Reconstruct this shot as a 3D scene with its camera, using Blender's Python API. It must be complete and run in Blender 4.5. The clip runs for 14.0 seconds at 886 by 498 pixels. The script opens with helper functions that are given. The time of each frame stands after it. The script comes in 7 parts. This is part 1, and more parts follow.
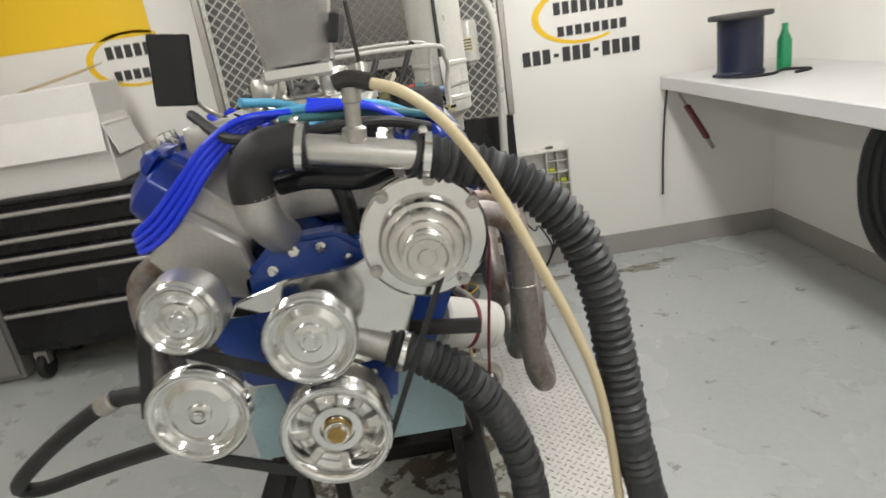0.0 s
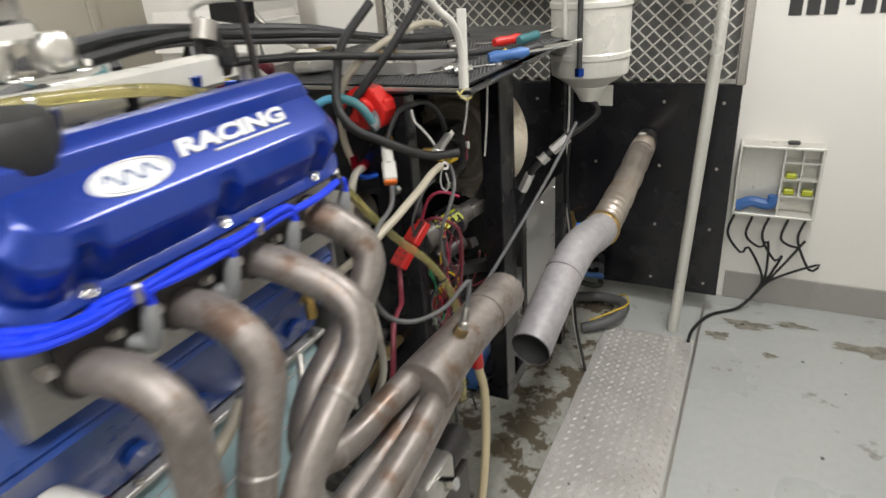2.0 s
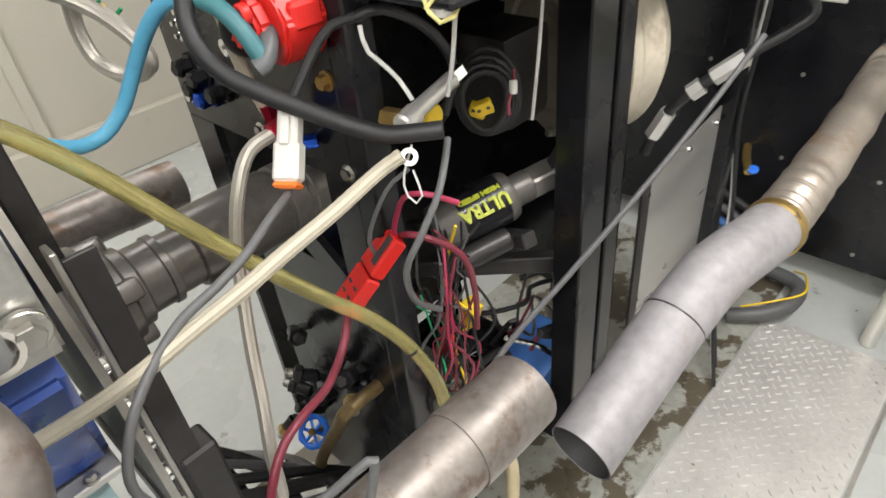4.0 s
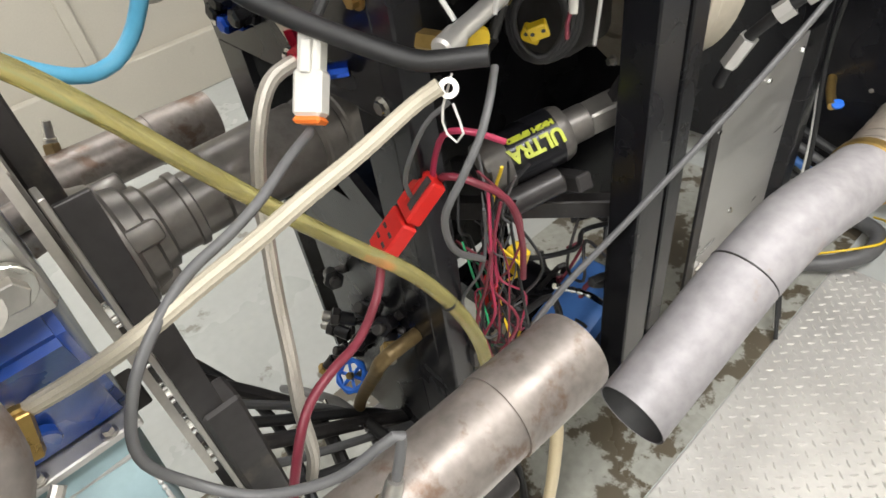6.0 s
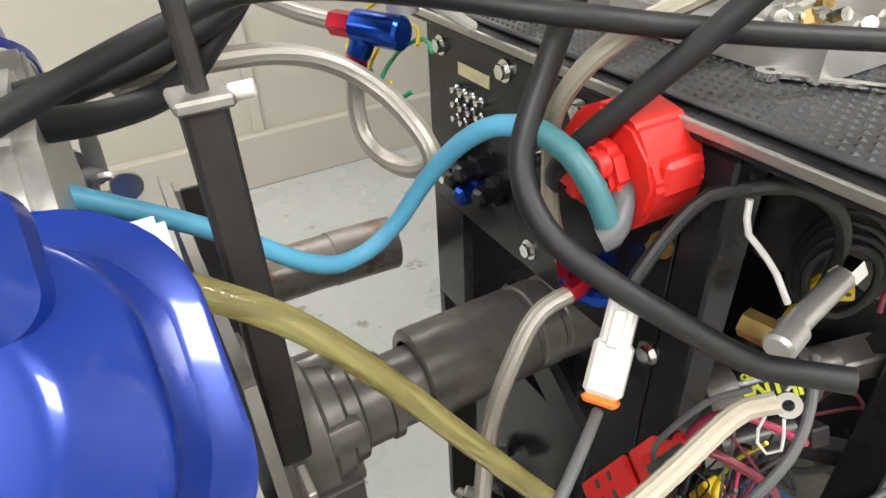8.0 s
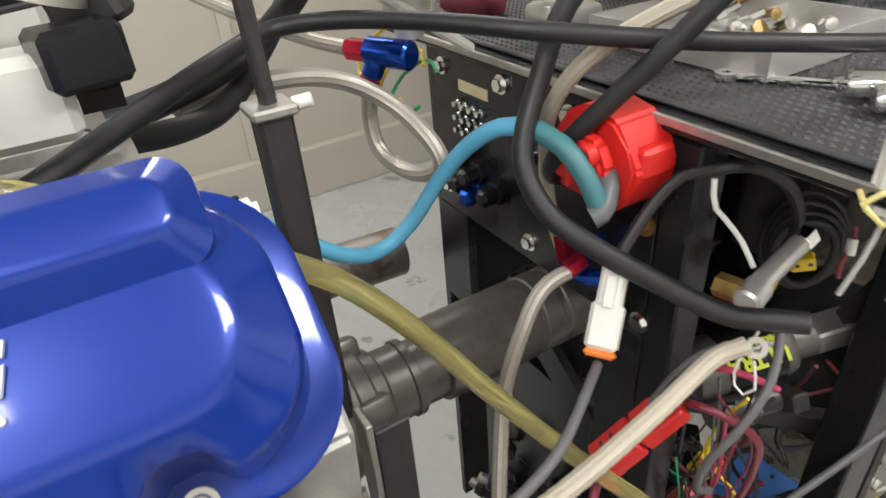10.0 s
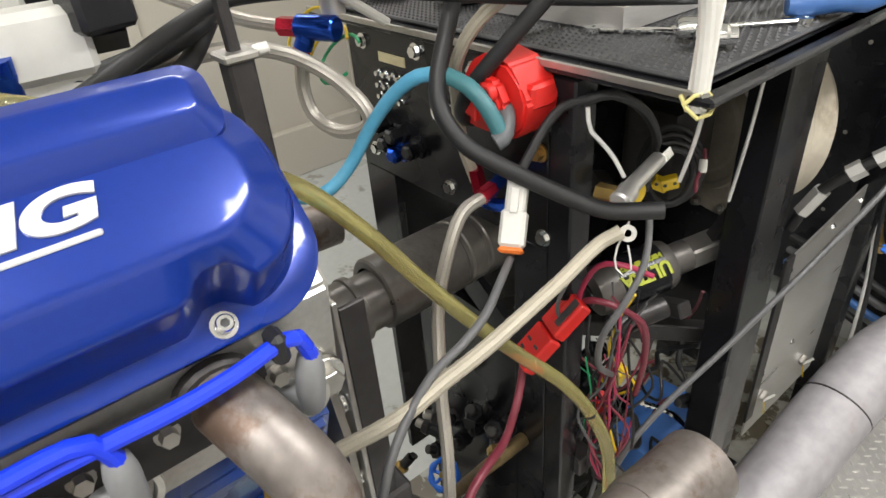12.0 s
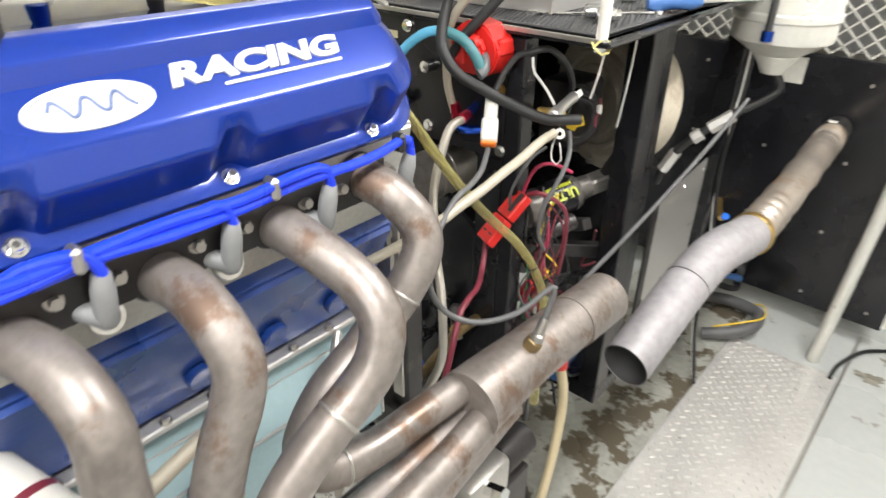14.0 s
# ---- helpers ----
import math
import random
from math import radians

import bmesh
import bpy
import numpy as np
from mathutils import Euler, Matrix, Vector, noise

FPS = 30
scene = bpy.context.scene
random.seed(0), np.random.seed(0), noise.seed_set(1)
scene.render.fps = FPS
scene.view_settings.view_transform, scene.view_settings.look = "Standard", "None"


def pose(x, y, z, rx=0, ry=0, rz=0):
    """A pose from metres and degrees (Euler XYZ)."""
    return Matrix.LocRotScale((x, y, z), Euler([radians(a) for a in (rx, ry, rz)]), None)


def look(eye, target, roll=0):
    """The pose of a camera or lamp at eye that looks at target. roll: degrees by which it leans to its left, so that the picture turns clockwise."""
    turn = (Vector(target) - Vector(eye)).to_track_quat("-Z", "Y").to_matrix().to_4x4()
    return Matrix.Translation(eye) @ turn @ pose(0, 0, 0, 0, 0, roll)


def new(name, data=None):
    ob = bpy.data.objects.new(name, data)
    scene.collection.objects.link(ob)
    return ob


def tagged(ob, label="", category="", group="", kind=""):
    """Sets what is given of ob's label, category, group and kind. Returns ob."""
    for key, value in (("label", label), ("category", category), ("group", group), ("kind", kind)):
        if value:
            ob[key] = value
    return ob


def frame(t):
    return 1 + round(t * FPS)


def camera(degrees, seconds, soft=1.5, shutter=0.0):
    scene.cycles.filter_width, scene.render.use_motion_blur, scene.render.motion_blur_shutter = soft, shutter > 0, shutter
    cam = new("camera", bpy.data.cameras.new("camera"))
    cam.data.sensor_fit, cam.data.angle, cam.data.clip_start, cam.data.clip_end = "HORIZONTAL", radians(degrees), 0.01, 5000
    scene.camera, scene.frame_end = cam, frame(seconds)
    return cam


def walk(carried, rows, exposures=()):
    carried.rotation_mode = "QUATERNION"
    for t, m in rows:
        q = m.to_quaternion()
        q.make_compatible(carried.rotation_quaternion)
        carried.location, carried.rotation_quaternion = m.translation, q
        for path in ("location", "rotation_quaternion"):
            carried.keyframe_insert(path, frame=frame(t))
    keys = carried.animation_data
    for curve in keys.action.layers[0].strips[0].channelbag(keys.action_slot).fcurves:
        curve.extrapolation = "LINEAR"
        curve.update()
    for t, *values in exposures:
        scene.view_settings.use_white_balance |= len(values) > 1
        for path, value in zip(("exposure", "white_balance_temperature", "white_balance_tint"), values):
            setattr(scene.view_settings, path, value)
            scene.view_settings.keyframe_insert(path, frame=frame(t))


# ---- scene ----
cam = camera(70.8, 14.0, shutter=0.5)
PATH = [
    (0, (0.604, 0.366, 1.679), (0.649, 2.256, 1.028), -8.8),
    (0.3, (0.708, 0.487, 1.713), (0.679, 2.354, 0.999), -7.8),
    (0.5, (0.789, 0.589, 1.704), (0.648, 2.458, 1.006), -9.9),
    (0.8, (0.945, 0.701, 1.689), (0.561, 2.533, 0.985), -7.8),
    (1, (1.095, 0.768, 1.701), (0.516, 2.524, 0.939), -6.1),
    (1.5, (1.304, 0.96, 1.705), (0.54, 2.631, 0.916), -6.4),
    (2, (1.332, 1.337, 1.688), (0.485, 2.946, 0.857), -4.3),
    (2.2, (1.318, 1.475, 1.672), (0.468, 3.07, 0.815), -3.8),
    (4.3, (1.152, 2.189, 1.575), (-0.031, 3.236, 0.35), -7.0),
    (4.5, (1.147, 2.196, 1.568), (-0.035, 3.217, 0.319), -7.4),
    (5, (1.142, 2.211, 1.556), (-0.039, 3.172, 0.26), -9.2),
    (5.5, (1.126, 2.217, 1.549), (-0.077, 3.122, 0.232), -10.4),
    (6, (1.116, 2.219, 1.545), (-0.079, 3.115, 0.214), -9.4),
    (6.5, (1.06, 2.2, 1.564), (-0.205, 3.057, 0.274), -8.2),
    (7, (0.956, 2.179, 1.607), (-0.453, 2.96, 0.423), -4.8),
    (7.5, (0.864, 2.201, 1.623), (-0.592, 2.963, 0.484), -3.0),
    (9.8, (0.913, 2.135, 1.657), (-0.562, 2.961, 0.589), -3.8),
    (10, (0.935, 2.129, 1.653), (-0.547, 2.951, 0.592), -4.7),
    (10.5, (0.967, 2.106, 1.653), (-0.481, 2.99, 0.593), -4.5),
    (11, (1.003, 2.075, 1.656), (-0.424, 3.004, 0.607), -4.3),
    (11.5, (1.038, 2.052, 1.652), (-0.349, 3.029, 0.593), -5.0),
    (12, (1.062, 2.03, 1.649), (-0.289, 3.047, 0.582), -5.0),
    (12.5, (1.121, 1.981, 1.652), (-0.263, 2.994, 0.624), -5.6),
    (13, (1.231, 1.878, 1.638), (-0.178, 2.843, 0.597), -6.6),
    (13.5, (1.263, 1.757, 1.651), (-0.057, 2.869, 0.641), -4.2),
    (14, (1.273, 1.595, 1.654), (0.13, 2.899, 0.657), 0.5),
]
EXPOSURES = [(0, -0.5), (1.0, -0.6), (2.0, -0.36), (4.5, 0.32), (7.5, 0.36), (10, -0.06), (12.5, 0.1), (14, 0.52)]
walk(cam, [(t, look(eye, target, roll)) for t, eye, target, roll in PATH], EXPOSURES)

# ---- light ----
world = bpy.data.worlds.new("world")
scene.world = world
world.use_nodes = True
world.node_tree.nodes["Background"].inputs[0].default_value = (0.9, 0.95, 1.0, 1)
world.node_tree.nodes["Background"].inputs[1].default_value = 0.15

ROOM_X0, ROOM_X1, ROOM_Y0, ROOM_Y1, ROOM_H = -2.41, 3.10, -2.6, 4.53, 2.95
LAMPS = [(-1.1, 3.2), (1.6, 3.2), (-1.1, 1.1), (1.6, 1.1), (-1.1, -1.2), (1.6, -1.2)]
for lx, ly in LAMPS:
    lamp = bpy.data.lights.new("tube_light", "AREA")
    lamp.shape, lamp.size, lamp.size_y, lamp.energy = "RECTANGLE", 0.32, 1.2, 42 if lx > 0 else 23
    lamp.color = (1.0, 0.985, 0.965)
    new("tube_light", lamp).matrix_world = pose(lx, ly, ROOM_H - 0.13)


# ---- materials ----
def mat(name, color, rough=0.5, metal=0.0, var=0.12, scale=6.0, fine=90.0, bump=0.05, dirt=None, dirt_at=0.62, dirt_scale=3.0, dirt_w=0.12,
        rvar=0.12, coat=0.0, stretch=(1, 1, 1), alpha=1.0, trans=0.0, depth=0.002, spec=0.5):
    m = bpy.data.materials.new(name)
    m.use_nodes = True
    nt = m.node_tree
    n, l = nt.nodes, nt.links
    b = n["Principled BSDF"]
    co = n.new("ShaderNodeTexCoord")
    mp = n.new("ShaderNodeMapping")
    mp.inputs["Scale"].default_value = stretch
    l.new(co.outputs["Object"], mp.inputs[0])
    big, small = n.new("ShaderNodeTexNoise"), n.new("ShaderNodeTexNoise")
    big.inputs["Scale"].default_value, big.inputs["Detail"].default_value = scale, 5
    small.inputs["Scale"].default_value, small.inputs["Detail"].default_value = fine, 4
    l.new(mp.outputs[0], big.inputs[0])
    l.new(mp.outputs[0], small.inputs[0])
    mixv = n.new("ShaderNodeMath")
    mixv.operation = "ADD"
    l.new(big.outputs[0], mixv.inputs[0])
    l.new(small.outputs[0], mixv.inputs[1])
    ramp = n.new("ShaderNodeMapRange")
    ramp.inputs["From Min"].default_value, ramp.inputs["From Max"].default_value = 0.6, 1.4
    ramp.inputs["To Min"].default_value, ramp.inputs["To Max"].default_value = 1 - var, 1 + var
    l.new(mixv.outputs[0], ramp.inputs[0])
    col = n.new("ShaderNodeVectorMath")
    col.operation = "SCALE"
    col.inputs[0].default_value = color
    l.new(ramp.outputs[0], col.inputs["Scale"])
    out = col.outputs[0]
    if dirt:
        d = n.new("ShaderNodeTexNoise")
        d.inputs["Scale"].default_value, d.inputs["Detail"].default_value, d.inputs["Roughness"].default_value = dirt_scale, 8, 0.65
        l.new(co.outputs["Object"], d.inputs[0])
        dr = n.new("ShaderNodeMapRange")
        dr.inputs["From Min"].default_value, dr.inputs["From Max"].default_value = dirt_at, dirt_at + dirt_w
        l.new(d.outputs[0], dr.inputs[0])
        mx = n.new("ShaderNodeMix")
        mx.data_type = "RGBA"
        mx.inputs[7].default_value = (*dirt, 1)
        l.new(dr.outputs[0], mx.inputs[0])
        l.new(out, mx.inputs[6])
        out = mx.outputs[2]
    l.new(out, b.inputs["Base Color"])
    rr = n.new("ShaderNodeMapRange")
    rr.inputs["From Min"].default_value, rr.inputs["From Max"].default_value = 0.3, 0.7
    rr.inputs["To Min"].default_value, rr.inputs["To Max"].default_value = max(0.02, rough - rvar), min(1, rough + rvar)
    l.new(big.outputs[0], rr.inputs[0])
    l.new(rr.outputs[0], b.inputs["Roughness"])
    b.inputs["Metallic"].default_value = metal
    b.inputs["Specular IOR Level"].default_value = spec
    b.inputs["Coat Weight"].default_value = coat
    b.inputs["Coat Roughness"].default_value = 0.06
    b.inputs["Transmission Weight"].default_value = trans
    b.inputs["Alpha"].default_value = alpha
    if bump:
        bp = n.new("ShaderNodeBump")
        bp.inputs["Strength"].default_value, bp.inputs["Distance"].default_value = bump, depth
        l.new(small.outputs[0], bp.inputs["Height"])
        l.new(bp.outputs[0], b.inputs["Normal"])
    return m


WALL = mat("wall_paint", (0.85, 0.83, 0.78), 0.55, var=0.03, scale=1.5, fine=140, bump=0.12, dirt=(0.55, 0.52, 0.46), dirt_at=0.70, dirt_scale=2.0)
CEIL = mat("ceiling_paint", (0.85, 0.85, 0.83), 0.8, var=0.03)
FLOOR = mat("floor_paint", (0.46, 0.475, 0.46), 0.30, var=0.07, scale=1.3, fine=30, bump=0.03, dirt=(0.27, 0.26, 0.23), dirt_at=0.62, dirt_scale=5.5, dirt_w=0.05)
BASE = mat("vinyl_base", (0.36, 0.35, 0.32), 0.6, var=0.08)
YELLOW = mat("yellow_paint", (0.90, 0.58, 0.02), 0.5, var=0.03)
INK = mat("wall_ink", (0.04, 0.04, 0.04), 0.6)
BLUE = mat("blue_gloss_paint", (0.003, 0.028, 0.25), 0.30, 0.25, var=0.05, scale=4, fine=200, bump=0.02, rvar=0.05, coat=0.55, spec=0.3)
BLOCK = mat("engine_blue_paint", (0.012, 0.050, 0.25), 0.34, var=0.15, fine=120, bump=0.15, dirt=(0.05, 0.05, 0.06), coat=0.3)
ALU = mat("cast_aluminium", (0.50, 0.49, 0.465), 0.40, 0.85, var=0.14, fine=160, bump=0.15, dirt=(0.30, 0.27, 0.22), dirt_at=0.68, dirt_scale=14)
MACH = mat("machined_aluminium", (0.66, 0.645, 0.61), 0.31, 1.0, var=0.08, fine=60, bump=0.02, rvar=0.08)
CHROME = mat("polished_steel", (0.78, 0.78, 0.77), 0.12, 1.0, var=0.05, bump=0.01, rvar=0.06)
STEEL = mat("bare_steel", (0.45, 0.43, 0.40), 0.42, 0.9, var=0.15, fine=80, bump=0.08)
HEADER = mat("heat_stained_steel", (0.255, 0.226, 0.208), 0.46, 0.6, var=0.28, scale=11, fine=75, bump=0.05, dirt=(0.17, 0.115, 0.085), dirt_at=0.53, dirt_scale=13, dirt_w=0.09)
PIPE = mat("grey_coated_steel", (0.335, 0.32, 0.332), 0.60, 0.35, var=0.22, scale=7, fine=50, bump=0.04, dirt=(0.34, 0.27, 0.22), dirt_at=0.64, dirt_scale=8)
BLACK = mat("black_powder_coat", (0.009, 0.009, 0.011), 0.24, var=0.2, fine=220, bump=0.06, dirt=(0.034, 0.032, 0.030), dirt_at=0.66, dirt_scale=5, spec=0.4)
DARK = mat("dark_oily_steel", (0.045, 0.042, 0.042), 0.42, 0.5, var=0.25, fine=70, bump=0.1, dirt=(0.10, 0.09, 0.075), dirt_at=0.62, dirt_scale=10)
GRIME = mat("greasy_grey_steel", (0.135, 0.125, 0.115), 0.36, 0.45, var=0.22, scale=9, fine=70, bump=0.08, dirt=(0.075, 0.068, 0.06), dirt_at=0.58, dirt_scale=9)
BEIGE = mat("beige_wall_paint", (0.47, 0.44, 0.375), 0.6, var=0.05, scale=1.7, fine=120, bump=0.1, dirt=(0.36, 0.32, 0.26), dirt_at=0.63, dirt_scale=3.5)
RUBBER = mat("black_rubber", (0.013, 0.013, 0.014), 0.55, var=0.15, fine=150, bump=0.08)
HOSE = mat("ribbed_hose_rubber", (0.030, 0.031, 0.033), 0.50, var=0.2, scale=12, fine=150, bump=0.08, dirt=(0.09, 0.085, 0.08), dirt_at=0.68, dirt_scale=8)
GREYR = mat("grey_cable_jacket", (0.10, 0.10, 0.102), 0.5, var=0.1)
WIREB = mat("blue_silicone_wire", (0.012, 0.045, 0.75), 0.32, var=0.06, bump=0.02)
CYAN = mat("light_blue_hose", (0.10, 0.38, 0.58), 0.45, var=0.08, bump=0.03)
TEAL = mat("teal_sleeve", (0.045, 0.16, 0.18), 0.5, var=0.1)
BRAID = mat("braided_sleeve", (0.42, 0.38, 0.30), 0.55, 0.15, var=0.12, fine=600, bump=0.3, depth=0.001)
SBRAID = mat("steel_braid", (0.46, 0.43, 0.38), 0.42, 0.6, var=0.15, fine=600, bump=0.35, depth=0.001)
YTUBE = mat("yellowed_clear_tube", (0.66, 0.59, 0.24), 0.14, var=0.14, scale=20, trans=0.78, bump=0.02)
TAN = mat("tan_hose", (0.62, 0.52, 0.33), 0.4, var=0.06, bump=0.03)
RED = mat("red_plastic", (0.58, 0.018, 0.014), 0.38, var=0.06, bump=0.03)
REDW = mat("red_wire", (0.16, 0.020, 0.035), 0.45, var=0.08)
PINKW = mat("pink_wire", (0.36, 0.028, 0.075), 0.45, var=0.08)
WHITEP = mat("white_plastic", (0.66, 0.645, 0.60), 0.42, var=0.05, bump=0.02)
BOOTG = mat("grey_boot", (0.24, 0.245, 0.25), 0.5, var=0.08)
ORANGE = mat("orange_seal", (0.85, 0.20, 0.03), 0.45)
ANB = mat("blue_anodised", (0.015, 0.07, 0.42), 0.24, 0.85, var=0.06, bump=0.02)
ANR = mat("red_anodised", (0.55, 0.02, 0.05), 0.24, 0.85, var=0.06, bump=0.02)
BRASS = mat("brass", (0.40, 0.27, 0.09), 0.38, 0.85, var=0.2, scale=20, dirt=(0.12, 0.085, 0.05), dirt_at=0.55, dirt_scale=30)
DULLB = mat("tarnished_brass", (0.20, 0.14, 0.065), 0.48, 0.6, var=0.3, scale=25, fine=90, bump=0.08)
TREAD = mat("tread_plate", (0.72, 0.70, 0.67), 0.36, 0.5, var=0.10, scale=4, fine=60, bump=0.06, dirt=(0.46, 0.43, 0.39), dirt_at=0.63, dirt_scale=5)
SHEET = mat("aluminium_sheet", (0.56, 0.55, 0.53), 0.38, 0.6, var=0.07, scale=3, fine=90, bump=0.03, stretch=(1, 1, 6))
GALV = mat("painted_tank", (0.66, 0.65, 0.60), 0.36, 0.3, var=0.08, scale=5, fine=60, bump=0.04, dirt=(0.40, 0.36, 0.30), dirt_at=0.68)
CASTB = mat("beige_casting", (0.52, 0.47, 0.38), 0.5, 0.2, var=0.14, scale=6, fine=70, bump=0.12, dirt=(0.28, 0.22, 0.15), dirt_at=0.6, dirt_scale=7)
CARBON = mat("ribbed_rubber_mat", (0.05, 0.05, 0.052), 0.42, var=0.15, fine=200, bump=0.15)
CARD = mat("white_cardboard", (0.78, 0.76, 0.72), 0.7, var=0.05)
BENCH = mat("bench_laminate", (0.62, 0.61, 0.60), 0.40, var=0.05, scale=3, dirt=(0.45, 0.44, 0.42), dirt_at=0.68)
LIGHTBLUE = mat("pale_blue_steel", (0.30, 0.42, 0.45), 0.42, 0.1, var=0.08, dirt=(0.18, 0.22, 0.22), dirt_at=0.64, dirt_scale=7)
CLEAR = mat("smoked_clear_plastic", (0.80, 0.79, 0.77), 0.10, 0.0, var=0.10, scale=9, trans=0.85, bump=0.04, rvar=0.06)
WHEELB = mat("blue_enamel", (0.02, 0.16, 0.72), 0.35, var=0.1, dirt=(0.03, 0.06, 0.16), dirt_at=0.66, dirt_scale=40)
BLUEBOX = mat("blue_plastic", (0.05, 0.14, 0.38), 0.42, var=0.08)
YEL = mat("yellow_plastic", (0.75, 0.52, 0.02), 0.42)
GREENY = mat("label_yellow_green", (0.42, 0.46, 0.03), 0.4)
GREENW = mat("green_wire", (0.02, 0.30, 0.12), 0.45)
WHITEW = mat("white_wire", (0.70, 0.69, 0.66), 0.45)
PIT = mat("chipped_floor_paint", (0.33, 0.33, 0.295), 0.30, var=0.22, scale=3, fine=40, bump=0.1, dirt=(0.105, 0.088, 0.062), dirt_at=0.50, dirt_scale=5.5, dirt_w=0.03)
BADGE = mat("badge_white", (0.74, 0.75, 0.76), 0.25, 0.1, coat=0.5)
GLASSY = mat("screen_glass", (0.015, 0.016, 0.018), 0.12)
LAMPM = bpy.data.materials.new("lamp_diffuser")
LAMPM.use_nodes = True
LAMPM.node_tree.nodes["Principled BSDF"].inputs["Emission Color"].default_value = (1, 0.98, 0.94, 1)
LAMPM.node_tree.nodes["Principled BSDF"].inputs["Emission Strength"].default_value = 6


# ---- builders ----
V = Vector
BASES = {}


def thing(name, base, label, category, group="", kind=""):
    ob = new(name)
    ob.location = base
    ob.empty_display_size = 0.05
    BASES[ob.name] = V(base)
    return tagged(ob, label, category, group, kind)


def finish(bm, name, material, angle=35):
    me = bpy.data.meshes.new(name)
    bmesh.ops.recalc_face_normals(bm, faces=bm.faces)
    bm.to_mesh(me)
    bm.free()
    me.materials.append(material)
    me.polygons.foreach_set("use_smooth", [True] * len(me.polygons))
    me.set_sharp_from_angle(angle=radians(angle))
    return me


def part(name, bm, material, parent, label="", angle=35):
    """One mesh, built in world places, under a thing or a part."""
    base = BASES[parent.name]
    bmesh.ops.translate(bm, verts=bm.verts, vec=-base)
    ob = new(name, finish(bm, name, material, angle))
    ob.parent = parent
    BASES[ob.name] = base
    return tagged(ob, label)


def solid(name, bm, material, base, label, category, group="", kind="", angle=35):
    """A thing that is one mesh."""
    bmesh.ops.translate(bm, verts=bm.verts, vec=-V(base))
    ob = new(name, finish(bm, name, material, angle))
    ob.location = base
    BASES[ob.name] = V(base)
    return tagged(ob, label, category, group, kind)


def B():
    return bmesh.new()


def box(bm, c, s, rot=None, bev=0.0, seg=1):
    m = Matrix.Translation(c) @ (rot.to_4x4() if rot else Matrix()) @ Matrix.Diagonal((*s, 1))
    g = bmesh.ops.create_cube(bm, size=1.0, matrix=m)
    if bev:
        es = list({e for v in g["verts"] for e in v.link_edges})
        bmesh.ops.bevel(bm, geom=es, offset=bev, segments=seg, affect="EDGES", profile=0.5)
    return bm


def span(bm, a, b, bev=0.0, seg=1):
    a, b = V(a), V(b)
    return box(bm, (a + b) / 2, [abs(v) for v in (b - a)], None, bev, seg)


def axis_turn(d):
    return V(d).normalized().to_track_quat("Z", "Y").to_matrix()


def bar(bm, a, b, w, h, bev=0.0):
    """A square bar from a to b."""
    a, b = V(a), V(b)
    return box(bm, (a + b) / 2, (w, h, (b - a).length), axis_turn(b - a), bev)


def lathe(bm, prof, origin, axis=(0, 0, 1), seg=24, close=True):
    """Turns a profile of (radius, height) round an axis."""
    q, o = axis_turn(axis), V(origin)
    rings = []
    for r, h in prof:
        if r <= 1e-6:
            rings.append([bm.verts.new(o + q @ V((0, 0, h)))])
        else:
            rings.append([bm.verts.new(o + q @ V((r * math.cos(k * math.tau / seg), r * math.sin(k * math.tau / seg), h))) for k in range(seg)])
    for a, b in zip(rings, rings[1:]):
        for k in range(seg):
            j = (k + 1) % seg
            if len(a) == 1 and len(b) == 1:
                continue
            if len(a) == 1:
                bm.faces.new((a[0], b[j], b[k]))
            elif len(b) == 1:
                bm.faces.new((a[k], a[j], b[0]))
            else:
                bm.faces.new((a[k], a[j], b[j], b[k]))
    if close:
        for r in (rings[0], rings[-1]):
            if len(r) > 2:
                bm.faces.new(r)
    return bm


def cyl(bm, a, b, r, r2=None, seg=16, bev=0.0):
    a, b = V(a), V(b)
    n = (b - a).length
    r2 = r if r2 is None else r2
    prof = [(r - bev, 0), (r, bev), (r2, n - bev), (r2 - bev, n)] if bev else [(r, 0), (r2, n)]
    return lathe(bm, prof, a, b - a, seg)


def smooth(pts, step=0.02):
    """A Catmull-Rom line through the points, at even steps."""
    p = [V(q) for q in pts]
    p = [2 * p[0] - p[1]] + p + [2 * p[-1] - p[-2]]
    fine = []
    for i in range(1, len(p) - 2):
        for k in range(24):
            t = k / 24
            a, b, c, d = p[i - 1 : i + 3]
            fine.append(0.5 * (2 * b + (c - a) * t + (2 * a - 5 * b + 4 * c - d) * t * t + (3 * b - a - 3 * c + d) * t ** 3))
    fine.append(p[-2])
    out, run = [fine[0]], 0.0
    for a, b in zip(fine, fine[1:]):
        run += (b - a).length
        if run >= step:
            out.append(b)
            run = 0.0
    if (out[-1] - fine[-1]).length < step * 0.4 and len(out) > 2:
        out.pop()
    out.append(fine[-1])
    return out


